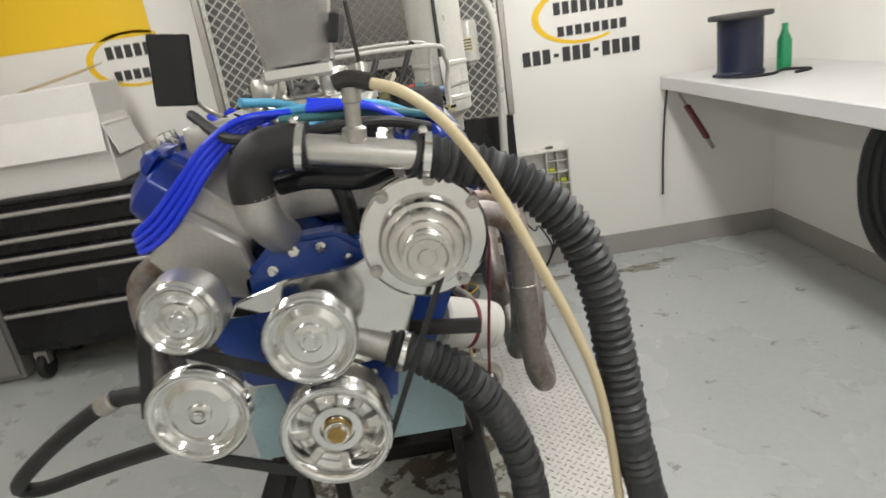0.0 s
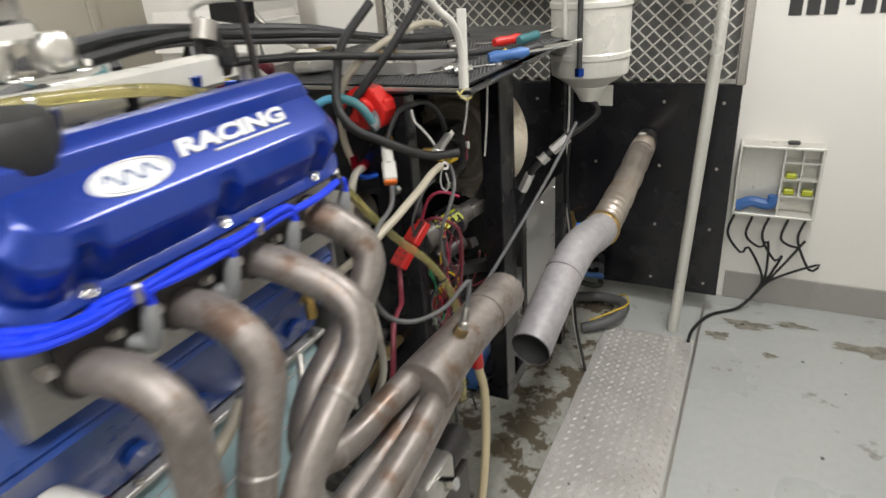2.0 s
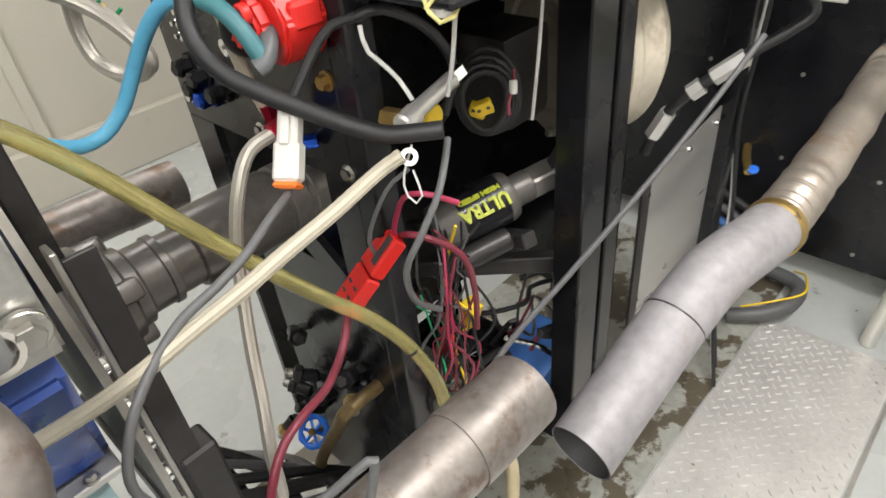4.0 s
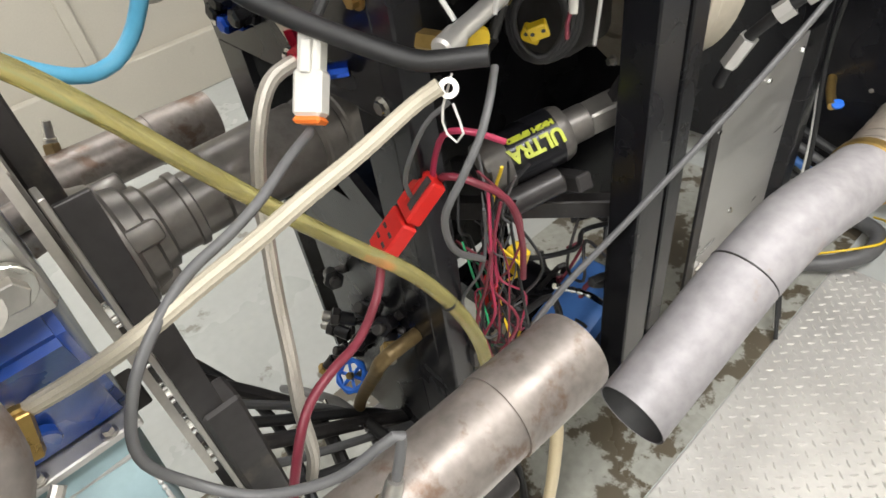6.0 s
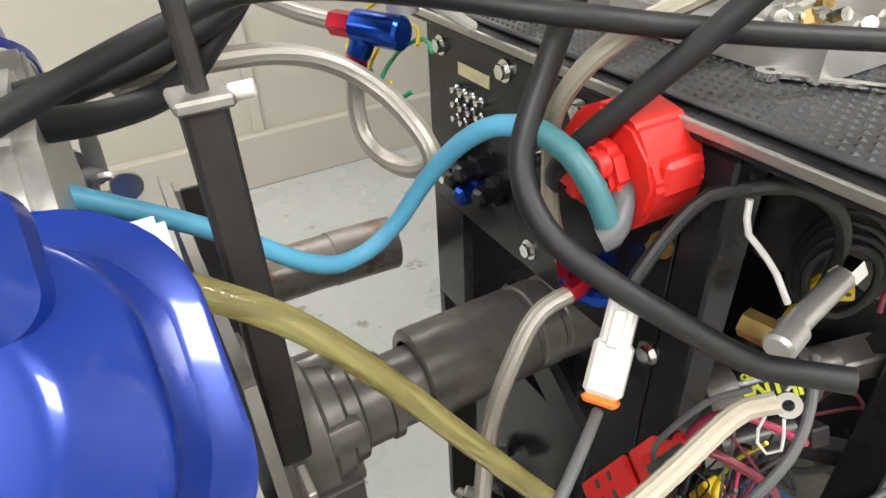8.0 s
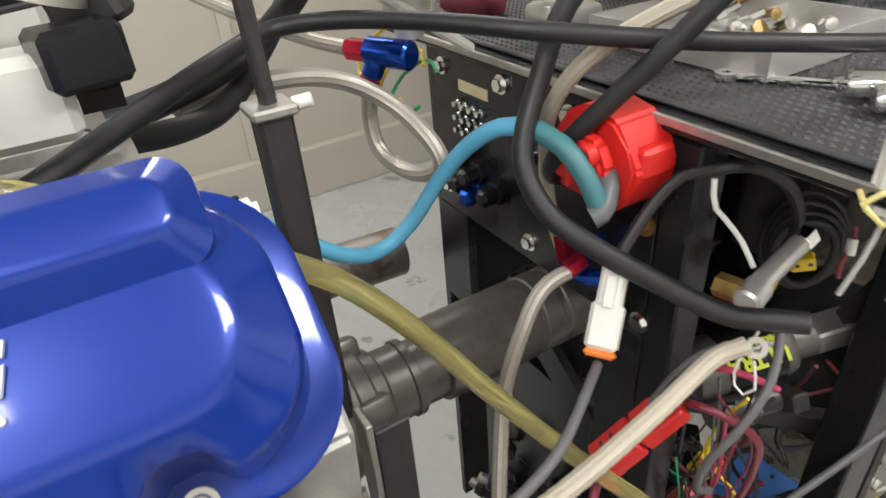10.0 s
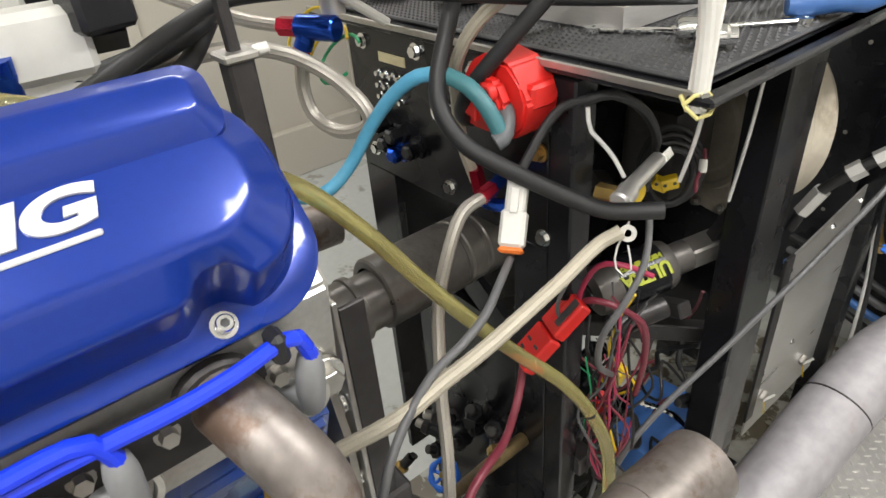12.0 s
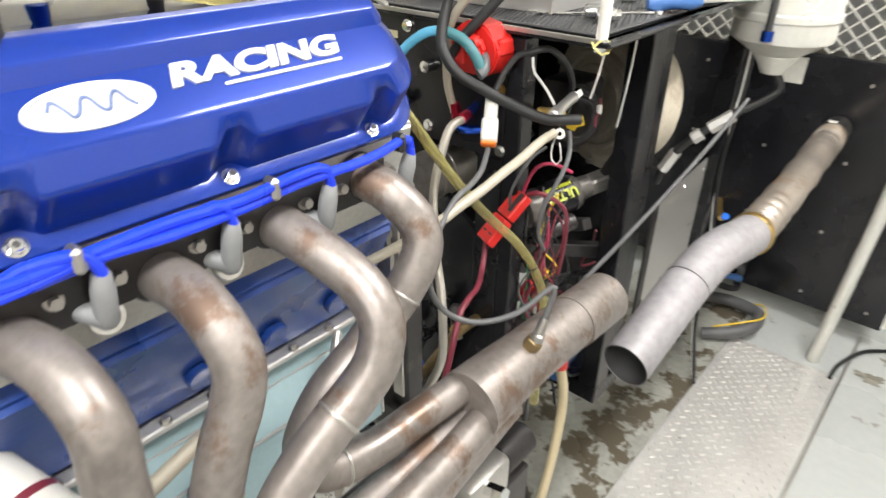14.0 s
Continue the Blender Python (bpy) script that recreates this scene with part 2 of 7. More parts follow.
def tube(bm, pts, r, seg=10, step=0.02, radius=None, caps=True, raw=False, hollow=0.0, flute=0.0):
    """A round tube along a line; radius(s, total) may change its size on the way."""
    line = [V(q) for q in pts] if raw else smooth(pts, step)
    total = sum((b - a).length for a, b in zip(line, line[1:]))
    side, s, rings = None, 0.0, []
    for i, p in enumerate(line):
        d = (line[min(i + 1, len(line) - 1)] - line[max(i - 1, 0)]).normalized()
        if side is None:
            side = d.orthogonal().normalized()
        side = (side - d * side.dot(d)).normalized()
        up = d.cross(side)
        if i:
            s += (p - line[i - 1]).length
        q = radius(s, total) if radius else r
        rings.append([bm.verts.new(p + q * (1 + flute * (-1) ** k) * (math.cos(k * math.tau / seg) * side + math.sin(k * math.tau / seg) * up)) for k in range(seg)])
    for a, b in zip(rings, rings[1:]):
        for k in range(seg):
            j = (k + 1) % seg
            bm.faces.new((a[k], a[j], b[j], b[k]))
    if caps:
        bm.faces.new(rings[0])
        bm.faces.new(rings[-1])
    return bm


def bolt(bm, p, d, r=0.008, h=0.006):
    d = V(d).normalized()
    cyl(bm, V(p), V(p) + d * h * 0.4, r * 1.45, seg=14)
    cyl(bm, V(p) + d * h * 0.4, V(p) + d * h * 1.6, r, seg=6)
    return bm


def text_mesh(body, size, extrude):
    cu = bpy.data.curves.new("lettering", "FONT")
    cu.body, cu.size, cu.extrude, cu.bevel_depth = body, size, extrude, 0.0006
    cu.align_x, cu.align_y = "CENTER", "CENTER"
    cu.space_character = 1.0
    cu.offset = size * 0.028
    ob = bpy.data.objects.new("lettering", cu)
    scene.collection.objects.link(ob)
    me = bpy.data.meshes.new_from_object(ob.evaluated_get(bpy.context.evaluated_depsgraph_get()))
    bpy.data.objects.remove(ob)
    return me


def lettering(parent, body, size, extrude, m, material, label, name="lettering"):
    me = text_mesh(body, size, extrude)
    me.transform(Matrix.Translation(-BASES[parent.name]) @ m)
    me.materials.clear()
    me.materials.append(material)
    ob = new(name, me)
    ob.parent = parent
    return tagged(ob, label)


# ---- the room ----
T = 0.12
bm = span(B(), (ROOM_X0 - T, ROOM_Y0 - T, -0.1), (ROOM_X1 + T, ROOM_Y1 + T, 0.0))
solid("floor", bm, FLOOR, (0, 0, 0), "grey painted concrete floor with stains and scuffs", "floor", kind="structure")
solid("ceiling", span(B(), (ROOM_X0 - T, ROOM_Y0 - T, ROOM_H), (ROOM_X1 + T, ROOM_Y1 + T, ROOM_H + T)), CEIL, (0, 0, ROOM_H), "plain white ceiling", "ceiling", kind="structure")
solid("wall_north", span(B(), (ROOM_X0 - T, ROOM_Y1, 0), (ROOM_X1 + T, ROOM_Y1 + T, ROOM_H)), WALL, (0, ROOM_Y1, 0), "off-white painted wall with a yellow band", "wall", kind="structure")
solid("wall_south", span(B(), (ROOM_X0 - T, ROOM_Y0 - T, 0), (ROOM_X1 + T, ROOM_Y0, ROOM_H)), WALL, (0, ROOM_Y0, 0), "off-white painted wall", "wall", kind="structure")
solid("wall_east", span(B(), (ROOM_X1, ROOM_Y0, 0), (ROOM_X1 + T, ROOM_Y1, ROOM_H)), WALL, (ROOM_X1, 0, 0), "off-white painted wall above the bench", "wall", kind="structure")
solid("wall_west", span(B(), (ROOM_X0 - T, ROOM_Y0, 0), (ROOM_X0, ROOM_Y1, ROOM_H)), BEIGE, (ROOM_X0, 0, 0), "beige painted wall with battens", "wall", kind="structure")
bm = span(B(), (1.29, ROOM_Y1 - 0.012, 0), (ROOM_X1, ROOM_Y1 - 0.001, 0.15), 0.003)
solid("baseboard_north", bm, BASE, (2, ROOM_Y1, 0), "worn grey base strip along the wall", "baseboard", kind="structure")
bm = span(B(), (ROOM_X1 - 0.012, ROOM_Y0, 0), (ROOM_X1 - 0.001, ROOM_Y1 - 0.013, 0.15), 0.003)
solid("baseboard_east", bm, BASE, (ROOM_X1, 2, 0), "worn grey base strip along the wall", "baseboard", kind="structure")
bm = span(B(), (ROOM_X0 + 0.001, ROOM_Y0, 0), (ROOM_X0 + 0.06, ROOM_Y1 - 0.01, 0.30), 0.006)
solid("kickboard_west", bm, BEIGE, (ROOM_X0, 2, 0), "beige kickboard with scuffs along the wall foot", "baseboard", kind="structure")
bm = B()
for y in (0.4, 1.62, 2.84, 4.06):
    span(bm, (ROOM_X0 + 0.001, y - 0.03, 0.30), (ROOM_X0 + 0.022, y + 0.03, ROOM_H - 0.01), 0.003)
solid("trim_west", bm, BEIGE, (ROOM_X0, 2, 0.3), "beige vertical battens on the wall", "trim", kind="structure")
for lx, ly in LAMPS:
    lamp = thing("ceiling_light", (lx, ly, ROOM_H), "white ceiling light with two bright tubes", "light", "ceiling lights")
    part("housing", span(B(), (lx - 0.17, ly - 0.62, ROOM_H - 0.06), (lx + 0.17, ly + 0.62, ROOM_H - 0.001), 0.01), CEIL, lamp)
    for dx in (-0.08, 0.08):
        part("tube", cyl(B(), (lx + dx, ly - 0.58, ROOM_H - 0.085), (lx + dx, ly + 0.58, ROOM_H - 0.085), 0.018, seg=12), LAMPM, lamp)

# wall markings
bm = span(B(), (ROOM_X0 + 0.002, ROOM_Y1 - 0.003, 1.925), (-0.86, ROOM_Y1 - 0.001, 2.24))
solid("wall_band", bm, YELLOW, (-1.6, ROOM_Y1, 1.9), "yellow painted band on the wall", "wall marking")


def wall_logo(cx, cz, w):
    sign = thing("wall_logo", (cx, ROOM_Y1, cz), "yellow swoosh with dark writing bars on the wall", "wall marking", "wall logos")
    bm = B()
    ring = []
    for k in range(33):
        a = radians(55 + k * 250 / 32)
        thick = 0.5 + 0.5 * math.sin(math.pi * k / 32)
        ring.append((w * math.cos(a), 0.55 * w * math.sin(a), 0.012 + 0.05 * w * thick * 2))
    vs = [[bm.verts.new((cx + x * f, ROOM_Y1 - 0.003, cz + z * f)) for f in (1, 1 - t / w)] for x, z, t in ring]
    for a, b in zip(vs, vs[1:]):
        bm.faces.new((a[0], b[0], b[1], a[1]))
    g = bmesh.ops.extrude_face_region(bm, geom=bm.faces[:])
    bmesh.ops.translate(bm, vec=(0, 0.002, 0), verts=[v for v in g["geom"] if isinstance(v, bmesh.types.BMVert)])
    part("swoosh", bm, YELLOW, sign, "yellow swoosh")
    for dz, x0, x1, h in ((0.05, -0.55, 0.95, 0.075), (-0.09, -0.5, 0.9, 0.06)):
        x = cx + x0 * w
        while x < cx + x1 * w - 0.02:
            part("writing_bar", span(B(), (x, ROOM_Y1 - 0.004, cz + dz - h / 2), (x + 0.042, ROOM_Y1 - 0.001, cz + dz + h / 2)), INK, sign)
            x += 0.058


wall_logo(-1.0, 1.80, 0.30)
wall_logo(1.80, 1.66, 0.32)
nums = thing("wall_number", (1.79, ROOM_Y1, 1.43), "row of dark number bars on the white wall", "wall marking")
x = 1.40
for k in range(12):
    if k not in (3, 7):
        part("number_bar", span(B(), (x, ROOM_Y1 - 0.004, 1.385), (x + 0.05, ROOM_Y1 - 0.001, 1.475)), INK, nums)
    else:
        part("dash_bar", span(B(), (x + 0.008, ROOM_Y1 - 0.004, 1.42), (x + 0.04, ROOM_Y1 - 0.001, 1.44)), INK, nums)
    x += 0.0655

# floor plate and pit cover beside the engine
PX0, PX1, PY0, PY1 = 0.798, 1.203, 1.9, 4.03
plate = thing("tread_plate", (0.96, 3.0, 0), "aluminium tread plate lying on the floor", "floor plate")
part("sheet", span(B(), (PX0, PY0, 0.0), (PX1, PY1, 0.007), 0.002), TREAD, plate)
vs, fs = [], []
ny = 0
y = PY0 + 0.02
while y < PY1 - 0.015:
    x = PX0 + 0.018 + (0.0205 if ny % 2 else 0)
    kx = 0
    while x < PX1 - 0.012:
        a = radians(45 if ny % 2 else -45) + 0.02 * math.sin(x * 91 + y * 57)
        c, s = math.cos(a), math.sin(a)
        n0 = len(vs)
        for u, v, h in ((-0.0125, 0, 0), (0, -0.0040, 0), (0.0125, 0, 0), (0, 0.0040, 0), (-0.007, 0, 0.0042), (0.007, 0, 0.0042)):
            vs.append((x + u * c - v * s - 0.96, y + u * s + v * c - 3.0, 0.0072 + h))
        fs += [(n0, n0 + 1, n0 + 4), (n0 + 1, n0 + 5, n0 + 4), (n0 + 1, n0 + 2, n0 + 5), (n0 + 2, n0 + 3, n0 + 5), (n0 + 3, n0 + 4, n0 + 5), (n0 + 3, n0, n0 + 4)]
        x += 0.041
        kx += 1
    y += 0.0205
    ny += 1
me = bpy.data.meshes.new("tread")
me.from_pydata(vs, [], fs)
me.materials.append(TREAD)
tread = new("tread", me)
tread.parent = plate
tagged(tread, "raised lozenge tread", kind="stuff")
solid("pit_floor", span(B(), (-0.05, 0.95, 0.0), (0.794, 4.25, 0.006)), PIT, (0.4, 2.6, 0), "chipped grey painted floor strip under the engine", "floor", kind="structure")
solid("floor_joint", span(B(), (1.208, -0.5, 0.0), (1.220, 4.4, 0.003)), STEEL, (1.178, 2, 0), "thin steel edge strip set in the floor", "trim", kind="structure")

# ---- guard panel with expanded mesh and cooler ----
guard = thing("guard_panel", (0.38, 4.33, 0), "black steel panel with expanded mesh above it", "panel")
part("lower_panel", span(B(), (-0.50, 4.32, 0.10), (1.265, 4.345, 1.13), 0.003), BLACK, guard)
part("post", span(B(), (1.235, 4.30, 1.13), (1.275, 4.345, 2.4), 0.006), STEEL, guard)
part("post", span(B(), (-0.52, 4.30, 1.13), (-0.48, 4.345, 2.4), 0.006), STEEL, guard)
part("top_rail", span(B(), (-0.48, 4.30, 2.36), (1.235, 4.345, 2.40), 0.006), STEEL, guard)
for x in (-0.25, 0.05, 0.35, 0.65, 0.95, 1.2):
    for z in (0.16, 0.45, 0.75, 1.05):
        part("rivet", bolt(B(), (x, 4.32, z), (0, -1, 0), 0.005, 0.004), STEEL, guard)
part("backing_panel", span(B(), (-0.47, 4.40, 1.14), (1.23, 4.41, 2.39)), mat("dark_backing", (0.16, 0.16, 0.155), 0.6), guard, "dark backing behind the mesh")
vs, fs = [], []
cw, ch = 0.066, 0.031
for r in range(int(1.22 / ch)):
    for c in range(int(1.72 / cw)):
        x, z = -0.47 + c * cw + (cw / 2 if r % 2 else 0), 1.14 + r * ch
        for sx in (-1, 1):
            p, q = V((x, 4.325, z)), V((x + sx * cw / 2, 4.325, z + ch))
            d = (q - p).normalized()
            nrm = V((-d.z, 0, d.x)) * 0.0032
            n0 = len(vs)
            for yy in (-0.004, 0.002):
                vs += [tuple(w + V((-0.38, yy - 4.33, 0))) for w in (p - nrm, q - nrm, q + nrm, p + nrm)]
            fs += [(n0, n0 + 1, n0 + 2, n0 + 3), (n0 + 7, n0 + 6, n0 + 5, n0 + 4), (n0, n0 + 4, n0 + 5, n0 + 1), (n0 + 3, n0 + 2, n0 + 6, n0 + 7)]
me = bpy.data.meshes.new("mesh_wire")
me.from_pydata(vs, [], fs)
me.materials.append(GALV)
wire = new("mesh_wire", me)
wire.parent = guard
tagged(wire, "expanded metal mesh", kind="stuff")

cooler = thing("oil_cooler", (0.4, 4.22, 1.5), "finned silver oil cooler fixed to the mesh", "cooler")
part("frame", span(B(), (0.06, 4.2, 1.52), (0.74, 4.27, 1.58), 0.006), ALU, cooler)
part("frame", span(B(), (0.06, 4.2, 1.98), (0.74, 4.27, 2.04), 0.006), ALU, cooler)
for k in range(30):
    z = 1.587 + k * 0.0131
    part("fin", span(B(), (0.07, 4.205, z), (0.73, 4.262, z + 0.006)), STEEL, cooler)
solid("grey_pole", tube(B(), [(1.10, 4.09, 0.004), (1.125, 4.08, 0.5), (1.15, 4.07, 1.0), (1.17, 4.06, 1.45), (1.165, 4.06, 1.70), (1.10, 4.06, 1.85), (0.98, 4.06, 1.93), (0.75, 4.06, 1.96)], 0.024, 16), GALV, (1.10, 4.09, 0), "pale grey steel pipe standing on the floor and bending over", "pole")

# ---- wall box ----
wb = thing("parts_box", (1.45, 4.46, 0.52), "grey open steel box with small bins on the wall", "box")
x0, x1, z0, z1, y0 = 1.285, 1.628, 0.50, 0.84, 4.42
for a, b in (((x0, y0, z0), (x0 + 0.012, 4.53, z1)), ((x1 - 0.012, y0, z0), (x1, 4.53, z1)), ((x0 + 0.012, y0, z1 - 0.012), (x1 - 0.012, 4.53, z1)), ((x0 + 0.012, y0, z0), (x1 - 0.012, 4.53, z0 + 0.012)), ((x0 + 0.012, 4.51, z0 + 0.012), (x1 - 0.012, 4.53, z1 - 0.012))):
    part("side", span(B(), a, b, 0.002), GALV, wb)
part("divider", span(B(), (1.47, y0 + 0.01, z0 + 0.012), (1.478, 4.51, z1 - 0.012)), GALV, wb)
part("divider", span(B(), (1.545, y0 + 0.02, z0 + 0.10), (1.551, 4.51, z1 - 0.012)), GALV, wb)
for z in (0.60, 0.68, 0.76):
    part("shelf", span(B(), (1.478, y0 + 0.02, z), (1.616, 4.51, z + 0.006)), GALV, wb)
solid("blue_gun", tube(B(), [(1.30, 4.46, 0.53), (1.36, 4.46, 0.56), (1.44, 4.45, 0.555), (1.455, 4.45, 0.60)], 0.027, 10), BLUEBOX, (1.37, 4.46, 0.52), "blue plastic tool lying in the wall box", "tool")
for x, z in ((1.51, 0.615), (1.585, 0.615), (1.51, 0.69)):
    solid("yellow_part", span(B(), (x - 0.022, 4.45, z - 0.006), (x + 0.022, 4.49, z + 0.02), 0.005), GREENY, (x, 4.47, z), "small yellow part in a bin of the wall box", "part", "bin parts")
for k, (a, d) in enumerate(((1.30, 0.30), (1.38, 0.34), (1.45, 0.28), (1.53, 0.36), (1.60, 0.25))):
    pts = [(a, 4.43, 0.51), (a - 0.02, 4.42, 0.40), (a + 0.05, 4.43, d), (a + 0.08, 4.44, d + 0.03), (1.46 + 0.01 * k, 4.44, 0.17), (1.42, 4.42, 0.06)]
    solid("hanging_wire", tube(B(), pts, 0.006, 8), RUBBER, (a, 4.43, 0.3), "black wire hanging from the wall box", "wire", "wall box wires")
solid("floor_wire", tube(B(), [(1.42, 4.42, 0.06), (1.36, 4.38, 0.012), (1.25, 4.28, 0.012), (1.19, 4.12, 0.012), (1.18, 4.0, 0.012)], 0.008, 8), RUBBER, (1.3, 4.3, 0), "black wire lying on the floor from the wall box", "wire")
solid("hinge_knob", box(B(), (1.50, 4.44, 0.858), (0.05, 0.03, 0.015), None, 0.005), INK, (1.50, 4.44, 0.85), "small dark knob on top of the wall box", "knob")

# ---- bench with spool ----
bench = thing("work_bench", (2.7, 2.4, 1.2), "thick pale grey bench top fixed along the wall", "bench")
part("worktop", span(B(), (2.29, -1.0, 1.115), (ROOM_X1 - 0.002, 4.50, 1.20), 0.006), BENCH, bench)
part("support_rail", span(B(), (ROOM_X1 - 0.06, -1.0, 1.03), (ROOM_X1 - 0.004, 4.48, 1.114), 0.004), WALL, bench)
for y in (1.6, -0.6):
    part("brace", bar(B(), (2.42, y, 1.10), (ROOM_X1 - 0.02, y, 0.62), 0.04, 0.04, 0.003), STEEL, bench)
grip = thing("clamp_tool", (2.5, 4.40, 0.7), "dark red clamp tool hanging under the bench", "tool")
part("grip", bar(B(), (2.42, 4.41, 1.0), (2.56, 4.41, 0.76), 0.055, 0.03, 0.008), mat("maroon_grip", (0.16, 0.03, 0.03), 0.5), grip)
part("hook", bar(B(), (2.36, 4.41, 1.112), (2.42, 4.41, 1.0), 0.015, 0.015), STEEL, grip)
part("tip", bar(B(), (2.56, 4.41, 0.76), (2.60, 4.41, 0.69), 0.025, 0.02), STEEL, grip)
spool = thing("cable_spool", (2.52, 3.93, 1.2), "dark blue plastic cable spool on the bench", "spool")
part("drum", lathe(B(), [(0.0, 0), (0.125, 0), (0.13, 0.02), (0.12, 0.03), (0.12, 0.31), (0.0, 0.31)], (2.52, 3.93, 1.202), seg=28), mat("navy_plastic", (0.012, 0.016, 0.04), 0.4), spool)
part("top_flange", lathe(B(), [(0.0, 0), (0.165, 0), (0.17, 0.012), (0.165, 0.026), (0.03, 0.026), (0.03, 0.0)], (2.52, 3.93, 1.512), seg=28), INK, spool)
solid("green_bottle", lathe(B(), [(0, 0), (0.035, 0), (0.038, 0.01), (0.038, 0.16), (0.016, 0.21), (0.016, 0.25), (0, 0.25)], (2.76, 3.90, 1.201), seg=18), GREENW, (2.72, 3.95, 1.2), "green plastic bottle on the bench", "bottle")
solid("bench_cable", tube(B(), [(2.40, 4.0, 1.209), (2.46, 3.78, 1.209), (2.6, 3.74, 1.209), (2.72, 3.84, 1.209), (2.80, 3.72, 1.209), (2.68, 3.66, 1.209)], 0.008, 8), RUBBER, (2.6, 3.8, 1.2), "thin black cable lying on the bench", "cable")
solid("thin_cable", tube(B(), [(2.31, 4.45, 1.11), (2.30, 4.47, 0.95), (2.285, 4.48, 0.7), (2.275, 4.48, 0.40)], 0.008, 8), INK, (2.3, 4.47, 0.4), "thin black cable hanging under the bench", "cable")
chair = thing("tyre_coil", (2.85, 3.0, 0.95), "dark rubber hose coil hung under the bench", "hose coil")
for k in range(3):
    pts = [(2.80 + 0.04 * k, 3.0 + (0.26 - 0.02 * k) * math.cos(a), 0.70 + (0.36 - 0.02 * k) * math.sin(a)) for a in np.linspace(0, math.tau, 17)]
    part("loop", tube(B(), pts, 0.03, 10), HOSE, chair)

# ---- tool chest, boxes, cart, monitor ----
chest = thing("tool_chest", (-1.35, 4.1, 0), "black tool chest with silver drawer edges", "tool chest")
part("body", span(B(), (-1.98, 3.96, 0.20), (-0.96, 4.46, 1.12), 0.006), BLACK, chest)
part("top", span(B(), (-2.0, 3.94, 1.121), (-0.94, 4.47, 1.15), 0.006), RUBBER, chest)
for k, (z0, z1) in enumerate(((0.95, 1.09), (0.84, 0.94), (0.73, 0.83), (0.50, 0.72), (0.26, 0.49))):
    d = part("drawer", span(B(), (-1.96, 3.935, z0), (-0.98, 3.955, z1), 0.004), BLACK, chest)
    part("handle", span(B(), (-1.95, 3.915, z1 - 0.035), (-0.99, 3.934, z1 - 0.012), 0.006), SHEET, d, "brushed silver drawer edge")
for x in (-1.88, -1.06):
    for y in (4.02, 4.4):
        part("caster", cyl(B(), (x - 0.025, y, 0.085), (x + 0.025, y, 0.085), 0.084, seg=20, bev=0.01), RUBBER, chest)
        part("fork", span(B(), (x - 0.04, y - 0.03, 0.10), (x + 0.04, y + 0.03, 0.199), 0.004), STEEL, chest)
carton = thing("carton", (-1.45, 4.15, 1.15), "white cardboard box with open flaps on the tool chest", "box")
part("body", span(B(), (-1.80, 3.98, 1.152), (-1.06, 4.36, 1.48), 0.004), CARD, carton)
part("flap", box(B(), (-1.43, 3.96, 1.44), (0.72, 0.006, 0.22), Euler((radians(-12), 0, 0)).to_matrix()), CARD, carton)
part("flap", box(B(), (-1.05, 4.15, 1.42), (0.006, 0.36, 0.24), Euler((0, radians(-18), 0)).to_matrix()), CARD, carton)
carton = thing("carton", (-1.48, 4.17, 1.482), "white cardboard box with a folded lid on another box", "box")
part("body", span(B(), (-1.88, 4.0, 1.484), (-1.08, 4.38, 1.70), 0.004), CARD, carton)
part("flap", box(B(), (-1.36, 4.18, 1.735), (0.5, 0.30, 0.005), Euler((radians(8), radians(-10), 0)).to_matrix()), mat("brown_cardboard", (0.42, 0.32, 0.18), 0.75), carton, "brown inside of the lid")
cart = thing("grey_cabinet", (-2.15, 3.7, 0), "grey steel cabinet beside the tool chest", "cabinet")
part("body", span(B(), (-2.33, 4.02, 0.01), (-2.03, 4.47, 1.0), 0.01), mat("grey_paint", (0.22, 0.215, 0.20), 0.5, var=0.1), cart)
part("door", span(B(), (-2.31, 4.0, 0.05), (-2.05, 4.019, 0.96), 0.004), mat("grey_paint_door", (0.24, 0.235, 0.22), 0.5, var=0.1), cart)
screen = thing("display_screen", (-0.28, 3.2, 1.5), "black flat display tilted on a thin arm", "screen")
rot = Euler((radians(6), radians(8), radians(12))).to_matrix()
part("case", box(B(), (-0.30, 3.05, 1.69), (0.16, 0.03, 0.28), rot, 0.006), BLACK, screen)
part("glass", box(B(), V((-0.30, 3.05, 1.69)) + rot @ V((0, -0.017, 0)), (0.145, 0.003, 0.265), rot), GLASSY, screen)
part("arm", tube(B(), [(-0.29, 3.08, 1.62), (-0.22, 3.15, 1.50), (-0.05, 3.18, 1.42), (0.045, 3.2, 1.40)], 0.012, 8), STEEL, screen)


# ---- the engine ----
XC, CRANK_Z = 0.38, 1.04
R2 = math.sqrt(0.5)
engine = thing("engine", (XC, 1.9, 0.75), "blue and bare metal V8 engine on a test stand", "engine")


def bank(s, u, n, y):
    """A place on a cylinder bank: u from its outer edge inwards, n out of the head."""
    return V((XC + s * (0.303 + (n - u) * R2), y if s > 0 else y - 0.06, 1.377 + (u + n) * R2))


def prism(bm, sec, y0, y1):
    a = [bm.verts.new((x, y0, z)) for x, z in sec]
    b = [bm.verts.new((x, y1, z)) for x, z in sec]
    bm.faces.new(a)
    bm.faces.new(b[::-1])
    for k in range(len(sec)):
        j = (k + 1) % len(sec)
        bm.faces.new((a[k], b[k], b[j], a[j]))
    return bm


